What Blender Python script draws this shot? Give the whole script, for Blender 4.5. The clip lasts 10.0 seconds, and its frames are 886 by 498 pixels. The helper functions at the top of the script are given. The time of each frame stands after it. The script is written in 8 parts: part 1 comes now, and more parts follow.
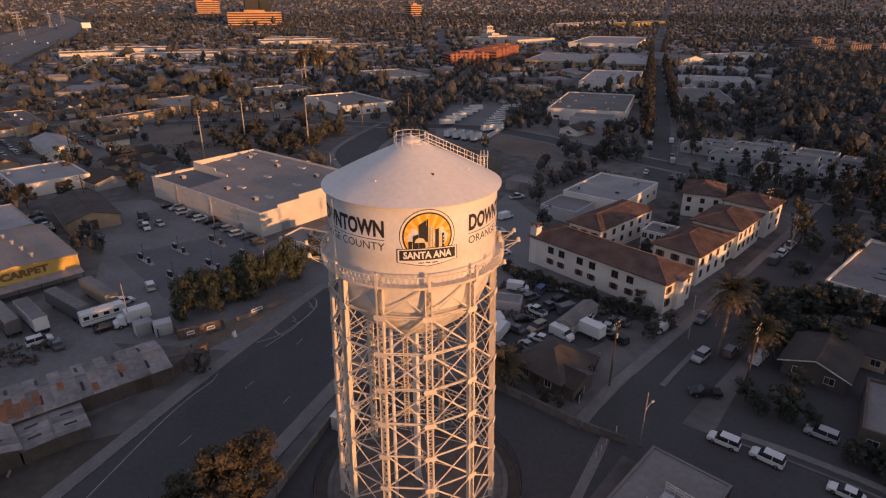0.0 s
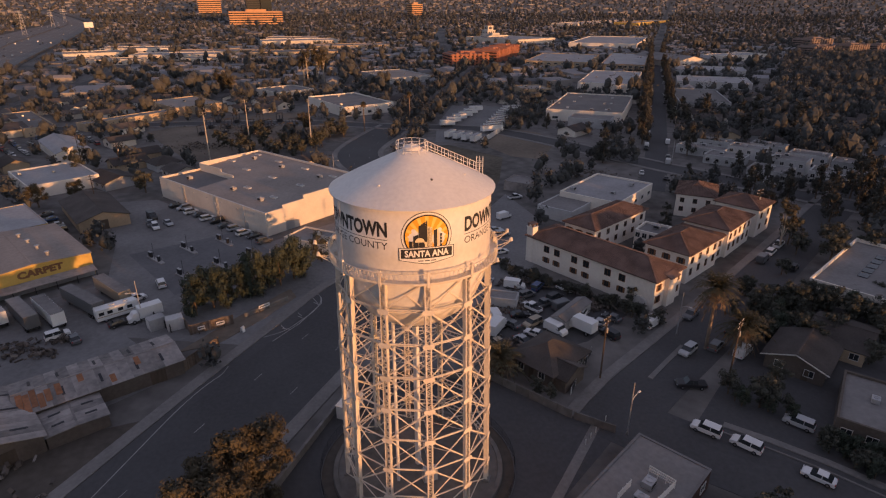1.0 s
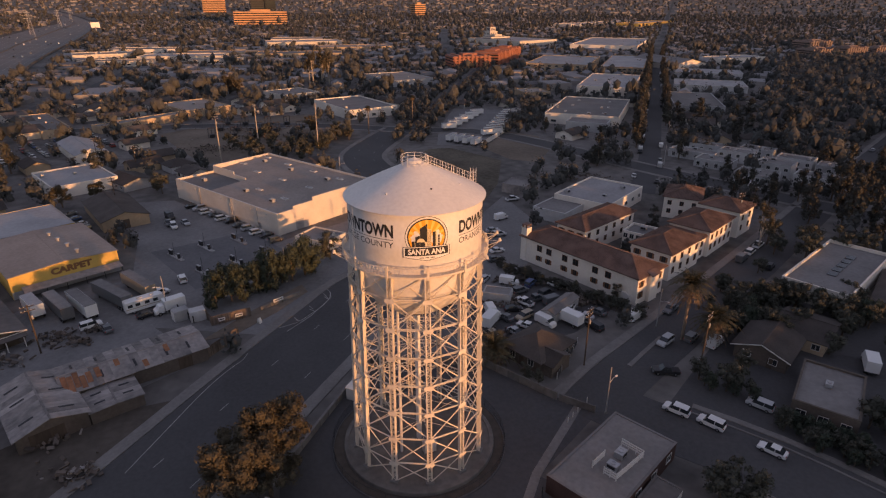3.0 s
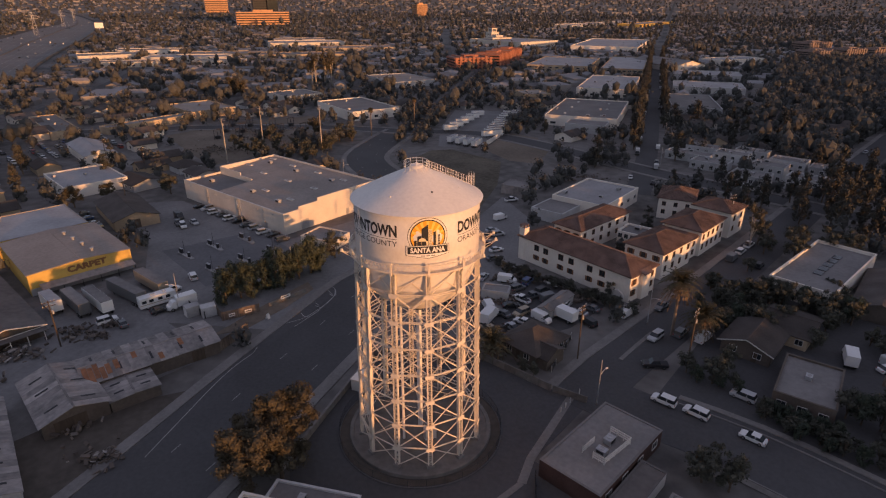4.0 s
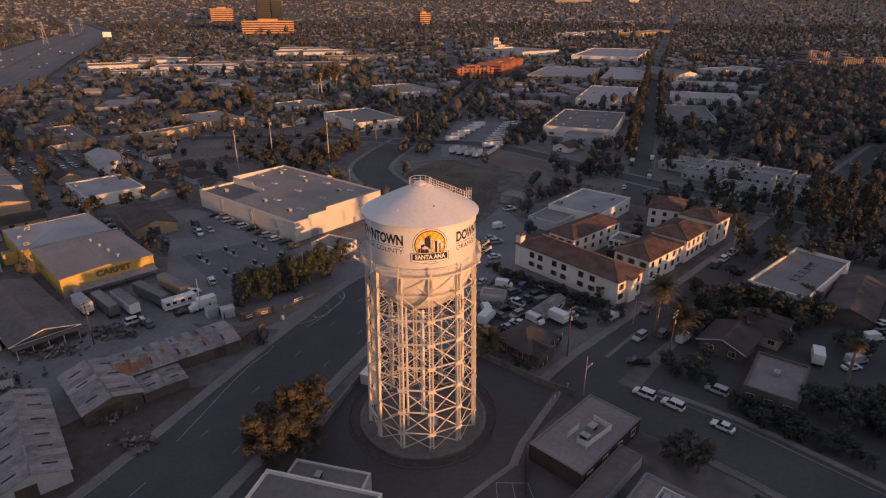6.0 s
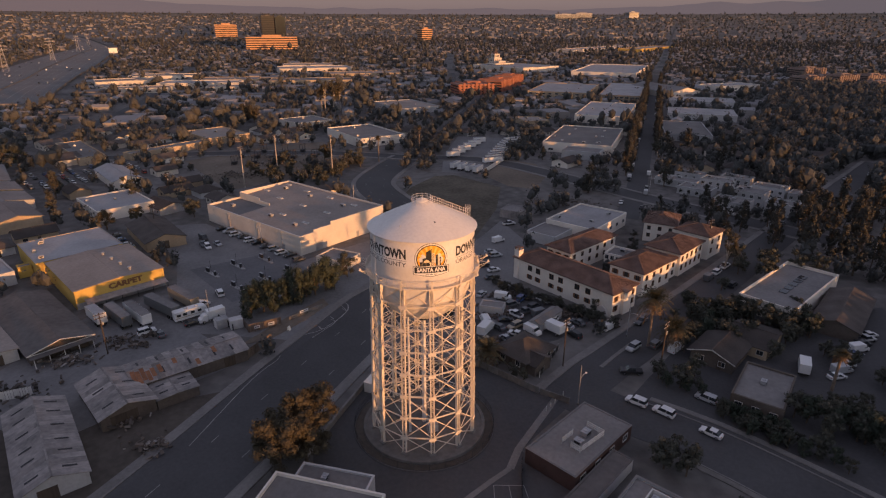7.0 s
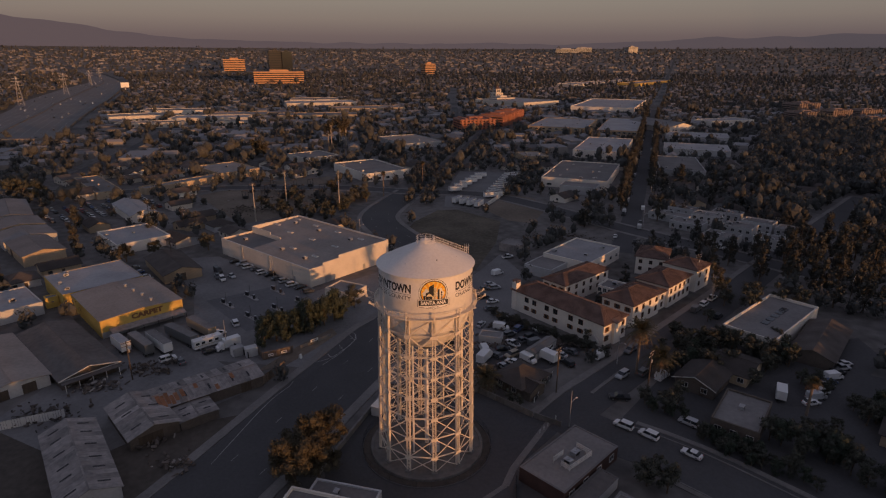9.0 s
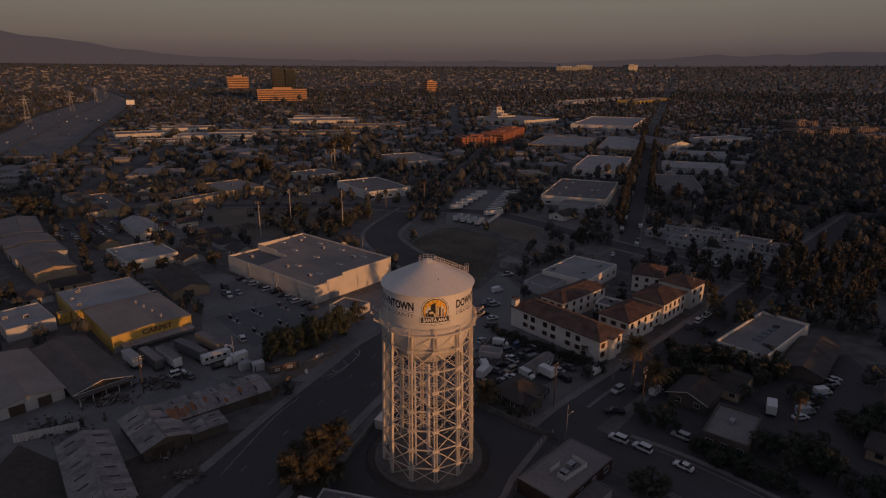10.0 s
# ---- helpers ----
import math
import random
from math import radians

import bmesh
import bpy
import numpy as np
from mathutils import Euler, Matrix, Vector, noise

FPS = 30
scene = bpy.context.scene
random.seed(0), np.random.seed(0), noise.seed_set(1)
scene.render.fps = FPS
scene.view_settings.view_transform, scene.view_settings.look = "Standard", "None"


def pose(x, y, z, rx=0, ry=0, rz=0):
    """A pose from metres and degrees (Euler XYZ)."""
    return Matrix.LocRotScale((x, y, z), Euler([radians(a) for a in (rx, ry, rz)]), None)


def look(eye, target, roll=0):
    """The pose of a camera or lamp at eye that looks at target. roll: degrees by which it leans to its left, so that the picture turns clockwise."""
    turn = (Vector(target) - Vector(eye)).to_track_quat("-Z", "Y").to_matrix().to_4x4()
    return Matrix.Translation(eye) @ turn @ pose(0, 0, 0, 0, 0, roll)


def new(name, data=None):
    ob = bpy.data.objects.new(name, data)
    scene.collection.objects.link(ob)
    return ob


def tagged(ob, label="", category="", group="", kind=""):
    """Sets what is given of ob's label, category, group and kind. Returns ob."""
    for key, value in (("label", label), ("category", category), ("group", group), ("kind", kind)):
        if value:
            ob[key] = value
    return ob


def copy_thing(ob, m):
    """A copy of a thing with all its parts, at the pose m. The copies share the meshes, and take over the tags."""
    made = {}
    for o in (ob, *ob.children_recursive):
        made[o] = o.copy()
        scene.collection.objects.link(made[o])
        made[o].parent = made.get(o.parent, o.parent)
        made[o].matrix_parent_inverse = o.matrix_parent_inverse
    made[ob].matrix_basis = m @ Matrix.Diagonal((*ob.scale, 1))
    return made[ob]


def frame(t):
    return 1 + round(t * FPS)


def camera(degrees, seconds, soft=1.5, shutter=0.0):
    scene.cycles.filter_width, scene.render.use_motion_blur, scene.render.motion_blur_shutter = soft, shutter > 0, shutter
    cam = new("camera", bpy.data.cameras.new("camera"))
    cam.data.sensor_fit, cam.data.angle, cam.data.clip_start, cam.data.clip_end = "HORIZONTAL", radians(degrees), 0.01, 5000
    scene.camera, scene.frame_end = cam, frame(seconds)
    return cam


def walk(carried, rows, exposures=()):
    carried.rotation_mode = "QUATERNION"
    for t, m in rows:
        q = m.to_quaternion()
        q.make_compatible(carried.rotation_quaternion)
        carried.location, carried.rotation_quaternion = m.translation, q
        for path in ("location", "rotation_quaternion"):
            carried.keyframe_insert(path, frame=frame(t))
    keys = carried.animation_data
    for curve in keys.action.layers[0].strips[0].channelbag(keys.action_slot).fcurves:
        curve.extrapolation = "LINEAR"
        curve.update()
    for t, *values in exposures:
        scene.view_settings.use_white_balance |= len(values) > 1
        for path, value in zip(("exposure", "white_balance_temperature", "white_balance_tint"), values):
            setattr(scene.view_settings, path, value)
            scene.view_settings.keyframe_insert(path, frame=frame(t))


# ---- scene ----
import collections

cam = camera(74.6, 10.0, soft=1.2)
PATH = [
    (0.0, look((0.406, -60.091, 58.874), (0.483, -58.248, 58.101))),
    (0.5, look((0.433, -62.432, 59.922), (0.509, -60.589, 59.147))),
    (1.0, look((0.515, -64.825, 60.896), (0.589, -62.983, 60.119))),
    (1.5, look((0.576, -67.305, 61.941), (0.648, -65.464, 61.162))),
    (2.0, look((0.65, -69.698, 62.926), (0.72, -67.857, 62.147))),
    (2.5, look((0.69, -72.255, 64.018), (0.758, -70.415, 63.239), 0.05)),
    (4.0, look((0.727, -80.226, 67.234), (0.788, -78.385, 66.453), 0.15)),
    (4.5, look((0.724, -83.029, 68.324), (0.783, -81.189, 67.544), 0.15)),
    (5.0, look((0.71, -85.521, 69.443), (0.767, -83.681, 68.661), 0.15)),
    (6.5, look((0.731, -93.128, 72.779), (0.781, -91.271, 72.039), 0.15)),
    (7.0, look((0.75, -95.779, 73.884), (0.798, -93.913, 73.166), 0.15)),
    (7.5, look((0.76, -98.425, 75.184), (0.807, -96.55, 74.488), 0.15)),
    (8.0, look((0.80, -100.996, 76.402), (0.843, -99.113, 75.73), 0.15)),
    (8.5, look((0.79, -103.537, 77.652), (0.831, -101.645, 77.005), 0.15)),
    (9.0, look((0.78, -106.219, 78.984), (0.819, -104.319, 78.362), 0.15)),
    (9.5, look((0.72, -108.958, 80.27), (0.757, -107.05, 79.673), 0.15)),
    (10.0, look((0.651, -111.625, 81.618), (0.686, -109.709, 81.047), 0.2)),
]
WARM = (6550, 13)
EXPOSURES = [(0.0, 0.0, *WARM), (7.5, 0.0, *WARM), (8.0, -0.12, *WARM), (8.5, -0.42, *WARM), (9.0, -0.70, *WARM), (9.5, -0.98, *WARM), (10.0, -1.38, *WARM)]
walk(cam, PATH, EXPOSURES)
# ---- sky and sun: a low evening sun behind the camera, to its right ----
SUN_AZ, SUN_EL = 137.0, 3.0
world = bpy.data.worlds.new("evening_sky")
scene.world = world
world.use_nodes = True
wt = world.node_tree
bg = wt.nodes["Background"]
sky = wt.nodes.new("ShaderNodeTexSky")
sky.sky_type = "NISHITA"
sky.sun_disc = False
sky.sun_elevation = radians(SUN_EL + 2.0)
sky.sun_rotation = radians(SUN_AZ)
sky.air_density, sky.dust_density, sky.ozone_density = 1.0, 1.0, 2.0
# evening haze veils the clear sky evenly
veil = wt.nodes.new("ShaderNodeMix")
veil.data_type = "RGBA"
veil.inputs["Factor"].default_value = 0.76
dim = wt.nodes.new("ShaderNodeVectorMath")
dim.operation = "SCALE"
dim.inputs["Scale"].default_value = 0.40
wt.links.new(sky.outputs[0], dim.inputs[0])
wt.links.new(dim.outputs[0], veil.inputs["A"])
veil.inputs["B"].default_value = (0.278, 0.252, 0.322, 1)
wt.links.new(veil.outputs["Result"], bg.inputs[0])
bg.inputs[1].default_value = 1.0
sun_way = Vector((math.sin(radians(SUN_AZ)) * math.cos(radians(SUN_EL)), math.cos(radians(SUN_AZ)) * math.cos(radians(SUN_EL)), math.sin(radians(SUN_EL))))
sun = new("sun", bpy.data.lights.new("sun", "SUN"))
sun.data.energy, sun.data.angle, sun.data.color = 4.4, radians(0.53), (1.0, 0.455, 0.166)
sun.matrix_world = look(sun_way * 500, (0, 0, 0))
# ---- materials ----
def material(name, base, rough=0.8, metal=0.0, vary=0.25, fine=3.0, coarse=0.15, bump=0.15, tint=None, random_tone=0.0, spec=0.3, stretch=(1, 1, 1)):
    """A surface with grain at a fine scale and stains at a coarse one, both in cycles a metre."""
    m = bpy.data.materials.new(name)
    m.use_nodes = True
    nt = m.node_tree
    n, l = nt.nodes, nt.links
    p = n["Principled BSDF"]
    p.inputs["Roughness"].default_value, p.inputs["Metallic"].default_value = rough, metal
    p.inputs["Specular IOR Level"].default_value = spec
    co = n.new("ShaderNodeTexCoord")
    info = n.new("ShaderNodeObjectInfo")
    shift = n.new("ShaderNodeMapping")
    shift.inputs["Scale"].default_value = stretch
    l.new(co.outputs["Object"], shift.inputs["Vector"])
    far = n.new("ShaderNodeVectorMath")
    far.operation = "SCALE"
    far.inputs[0].default_value = (37.0, 51.0, 13.0)
    l.new(info.outputs["Random"], far.inputs["Scale"])
    l.new(far.outputs[0], shift.inputs["Location"])
    a, b = n.new("ShaderNodeTexNoise"), n.new("ShaderNodeTexNoise")
    a.inputs["Scale"].default_value, a.inputs["Detail"].default_value = fine, 4.0
    b.inputs["Scale"].default_value, b.inputs["Detail"].default_value = coarse, 5.0
    for t in (a, b):
        l.new(shift.outputs[0], t.inputs["Vector"])
    add = n.new("ShaderNodeMath")
    add.operation = "MULTIPLY_ADD"
    l.new(a.outputs["Fac"], add.inputs[0])
    add.inputs[1].default_value = 0.4
    wide = n.new("ShaderNodeMath")
    wide.operation = "MULTIPLY"
    l.new(b.outputs["Fac"], wide.inputs[0])
    wide.inputs[1].default_value = 0.6
    l.new(wide.outputs[0], add.inputs[2])
    ramp = n.new("ShaderNodeValToRGB")
    dark = [c * (1 - vary) for c in base]
    light = [min(1, c * (1 + vary)) for c in (tint or base)]
    ramp.color_ramp.elements[0].position, ramp.color_ramp.elements[1].position = 0.34, 0.66
    ramp.color_ramp.elements[0].color, ramp.color_ramp.elements[1].color = (*dark, 1), (*light, 1)
    l.new(add.outputs[0], ramp.inputs[0])
    out = ramp.outputs[0]
    if random_tone:
        hsv = n.new("ShaderNodeHueSaturation")
        tone = n.new("ShaderNodeMapRange")
        tone.inputs["To Min"].default_value, tone.inputs["To Max"].default_value = 1 - random_tone, 1 + random_tone
        l.new(info.outputs["Random"], tone.inputs["Value"])
        l.new(tone.outputs[0], hsv.inputs["Value"])
        l.new(out, hsv.inputs["Color"])
        out = hsv.outputs[0]
    l.new(out, p.inputs["Base Color"])
    if bump:
        bm_ = n.new("ShaderNodeBump")
        bm_.inputs["Strength"].default_value, bm_.inputs["Distance"].default_value = bump, 0.05
        l.new(a.outputs["Fac"], bm_.inputs["Height"])
        l.new(bm_.outputs[0], p.inputs["Normal"])
    return m


def island_material(name, dark, light, rough=0.75, through=0.0, extra=None):
    """For joined pieces: each island takes a tone of its own between two (or three) colours."""
    m = bpy.data.materials.new(name)
    m.use_nodes = True
    n, l = m.node_tree.nodes, m.node_tree.links
    p = n["Principled BSDF"]
    p.inputs["Roughness"].default_value = rough
    p.inputs["Specular IOR Level"].default_value = 0.2
    geo, ramp = n.new("ShaderNodeNewGeometry"), n.new("ShaderNodeValToRGB")
    info, mix = n.new("ShaderNodeObjectInfo"), n.new("ShaderNodeMath")
    mix.operation = "MULTIPLY_ADD"
    l.new(geo.outputs["Random Per Island"], mix.inputs[0])
    mix.inputs[1].default_value = 0.65
    half = n.new("ShaderNodeMath")
    half.operation = "MULTIPLY"
    half.inputs[1].default_value = 0.35
    l.new(info.outputs["Random"], half.inputs[0])
    l.new(half.outputs[0], mix.inputs[2])
    l.new(mix.outputs[0], ramp.inputs[0])
    e = ramp.color_ramp.elements
    e[0].color, e[1].color = (*dark, 1), (*light, 1)
    if extra:
        mid = e.new(0.8)
        mid.color = (*extra, 1)
    l.new(ramp.outputs[0], p.inputs["Base Color"])
    return m


WHITE_STEEL = material("tower_white_paint", (0.73, 0.70, 0.67), 0.5, 0, 0.10, 2.0, 0.12, 0.06, (0.74, 0.71, 0.67), spec=0.4)
LATTICE_WHITE = material("lattice_white_paint", (0.70, 0.63, 0.54), 0.55, 0, 0.16, 1.5, 0.2, 0.08, spec=0.4)
ASPHALT = material("asphalt", (0.078, 0.077, 0.079), 0.9, 0, 0.20, 1.5, 0.05, 0.2)
ASPHALT_OLD = material("worn_asphalt", (0.188, 0.184, 0.182), 0.92, 0, 0.25, 1.2, 0.06, 0.2)
CONCRETE = material("concrete", (0.20, 0.19, 0.18), 0.9, 0, 0.25, 1.8, 0.12, 0.15)
CONCRETE_DARK = material("stained_concrete", (0.15, 0.14, 0.13), 0.92, 0, 0.35, 0.9, 0.15, 0.2)
EARTH = material("town_ground", (0.105, 0.098, 0.093), 0.95, 0, 0.42, 0.25, 0.012, 0.1, (0.155, 0.146, 0.138))
FREEWAY_CONCRETE = material("freeway_concrete", (0.175, 0.165, 0.160), 0.9, 0, 0.15, 0.4, 0.02, 0.1)
GRASS = material("dry_grass", (0.088, 0.078, 0.058), 0.95, 0, 0.4, 0.8, 0.06, 0.2, (0.115, 0.098, 0.074))
DARK_DIRT = material("oily_dirt", (0.088, 0.076, 0.064), 0.95, 0, 0.35, 0.8, 0.06, 0.2)
DIRT = material("bare_dirt", (0.17, 0.14, 0.11), 0.95, 0, 0.3, 0.7, 0.05, 0.2)
LINE = material("road_paint", (0.32, 0.31, 0.30), 0.8, 0, 0.3, 4.0, 0.5, 0.0)
STUCCO_CREAM = material("cream_stucco", (0.66, 0.60, 0.52), 0.9, 0, 0.10, 2.5, 0.2, 0.15)
STUCCO_WHITE = material("white_stucco", (0.78, 0.72, 0.64), 0.9, 0, 0.10, 2.0, 0.15, 0.12)
STUCCO_TAN = material("tan_stucco", (0.46, 0.36, 0.25), 0.9, 0, 0.15, 2.0, 0.2, 0.12, random_tone=0.2)
STUCCO_GREY = material("grey_painted_wall", (0.42, 0.42, 0.42), 0.9, 0, 0.15, 2.0, 0.2, 0.12, random_tone=0.25)
YELLOW_WALL = material("yellow_painted_wall", (0.58, 0.40, 0.11), 0.8, 0, 0.10, 1.5, 0.2, 0.1)
BRICK_RED = material("red_brick_wall", (0.085, 0.048, 0.040), 0.9, 0, 0.25, 6.0, 0.3, 0.2)
FLATS_BROWN = material("brown_stucco", (0.25, 0.19, 0.165), 0.9, 0, 0.15, 2.0, 0.2, 0.12)
RED_STUCCO = material("terracotta_stucco", (0.40, 0.17, 0.11), 0.9, 0, 0.15, 1.0, 0.1, 0.1)
ORANGE_STONE = material("warm_stone_cladding", (0.60, 0.34, 0.18), 0.8, 0, 0.10, 1.0, 0.1, 0.1)
ROOF_GREY = material("rolled_roofing", (0.20, 0.19, 0.185), 0.92, 0, 0.22, 1.2, 0.09, 0.12, random_tone=0.15)
ROOF_PALE = material("pale_roof_coating", (0.33, 0.325, 0.33), 0.9, 0, 0.18, 1.0, 0.10, 0.1, random_tone=0.12)
ROOF_WARM = material("weathered_roof_coating", (0.30, 0.262, 0.235), 0.92, 0, 0.2, 1.2, 0.08, 0.12)
TILE = material("terracotta_roof_tile", (0.122, 0.078, 0.065), 0.85, 0, 0.4, 5.0, 0.35, 0.3, (0.168, 0.110, 0.091))
SHINGLE = material("asphalt_shingle", (0.085, 0.073, 0.067), 0.92, 0, 0.3, 4.0, 0.25, 0.25, random_tone=0.35)
METAL_ROOF = material("corrugated_steel", (0.215, 0.206, 0.203), 0.8, 0.1, 0.30, 1.0, 0.16, 0.1, (0.29, 0.262, 0.248), random_tone=0.22)
RUST = material("rusted_steel", (0.30, 0.14, 0.075), 0.8, 0.2, 0.35, 1.5, 0.2, 0.15)
PUMP_CURB = material("pale_concrete", (0.33, 0.325, 0.315), 0.9, 0, 0.2, 1.5, 0.2, 0.1)
ASPHALT_MID = material("patched_asphalt", (0.115, 0.114, 0.116), 0.92, 0, 0.22, 1.2, 0.06, 0.2)
ASPHALT_WORN = material("sealed_asphalt", (0.142, 0.141, 0.145), 0.92, 0, 0.22, 1.2, 0.06, 0.2)
ROOF_DARK = material("dark_rolled_roofing", (0.125, 0.115, 0.11), 0.92, 0, 0.3, 0.8, 0.07, 0.12)
WALL_BROWN = material("brown_board_wall", (0.12, 0.10, 0.085), 0.9, 0, 0.25, 2.0, 0.2, 0.12)
GALV = material("galvanised_steel", (0.45, 0.45, 0.46), 0.5, 0.6, 0.15, 3.0, 0.4, 0.05)
DARK_STEEL = material("dark_steel", (0.05, 0.05, 0.055), 0.6, 0.5, 0.2, 3.0, 0.4, 0.05)
GLASS_DARK = material("window_glass", (0.03, 0.035, 0.04), 0.12, 0, 0.2, 1.0, 0.2, 0.0, spec=0.6)
TRIM = material("painted_trim", (0.62, 0.60, 0.57), 0.7, 0, 0.10, 4.0, 0.3, 0.05)
WOOD = material("weathered_wood", (0.085, 0.065, 0.05), 0.9, 0, 0.3, 3.0, 0.3, 0.2, stretch=(1, 1, 0.15))
FENCE_WOOD = material("fence_boards", (0.17, 0.135, 0.11), 0.9, 0, 0.3, 3.0, 0.3, 0.2, random_tone=0.2)
BARK = material("bark", (0.12, 0.09, 0.065), 0.95, 0, 0.35, 3.0, 0.5, 0.4)
PALM_BARK = material("palm_bark", (0.21, 0.165, 0.13), 0.95, 0, 0.3, 4.0, 0.5, 0.4)
PALE_BARK = material("pale_bark", (0.42, 0.37, 0.31), 0.9, 0, 0.25, 2.0, 0.4, 0.2)
RUBBER = material("rubber", (0.02, 0.02, 0.021), 0.9, 0, 0.2, 5.0, 0.5, 0.0)
CHROME = material("wheel_metal", (0.40, 0.40, 0.41), 0.35, 0.8, 0.1, 5.0, 0.5, 0.0)
BLACK_PAINT = material("black_sign_paint", (0.03, 0.03, 0.032), 0.6, 0, 0.2, 3.0, 0.3, 0.0)
ORANGE_PAINT = material("orange_sign_paint", (0.85, 0.40, 0.03), 0.6, 0, 0.08, 3.0, 0.3, 0.0)
YELLOW_PAINT = material("yellow_sign_paint", (0.90, 0.62, 0.14), 0.6, 0, 0.08, 3.0, 0.3, 0.0)
WHITE_PAINT = material("white_sign_paint", (0.78, 0.76, 0.73), 0.6, 0, 0.06, 3.0, 0.3, 0.0)
CREAM_PAINT = material("cream_sign_paint", (0.80, 0.66, 0.42), 0.6, 0, 0.06, 3.0, 0.3, 0.0)
BROWN_PAINT = material("brown_sign_paint", (0.20, 0.10, 0.05), 0.7, 0, 0.1, 3.0, 0.3, 0.0)
LEAF = island_material("leaves", (0.058, 0.063, 0.053), (0.088, 0.087, 0.068))
LEAF_OLIVE = island_material("olive_leaves", (0.062, 0.055, 0.038), (0.104, 0.088, 0.058))
LEAF_HEDGE = island_material("hedge_leaves", (0.044, 0.056, 0.044), (0.066, 0.080, 0.058))
LEAF_DARK = island_material("dark_leaves", (0.056, 0.058, 0.053), (0.078, 0.075, 0.063))
FAR_LEAF = island_material("distant_leaves", (0.062, 0.066, 0.066), (0.086, 0.087, 0.082))
FAR_WALL = island_material("distant_walls", (0.17, 0.155, 0.148), (0.38, 0.355, 0.335), 0.9)
FAR_ROOF = island_material("distant_roofs", (0.10, 0.096, 0.098), (0.36, 0.355, 0.365), 0.9)
FROND = island_material("palm_fronds", (0.048, 0.048, 0.030), (0.095, 0.085, 0.052))
DRY_FROND = island_material("dead_palm_fronds", (0.11, 0.078, 0.052), (0.17, 0.125, 0.085))


# ---- mesh tools ----
def mesh(name, verts, faces, mat=None, smooth=False):
    me = bpy.data.meshes.new(name)
    me.from_pydata([tuple(v) for v in verts], [], faces)
    for m in (mat if isinstance(mat, (list, tuple)) else [mat]):
        if m:
            me.materials.append(m)
    if smooth:
        me.polygons.foreach_set("use_smooth", [True] * len(me.polygons))
    me.update()
    return me


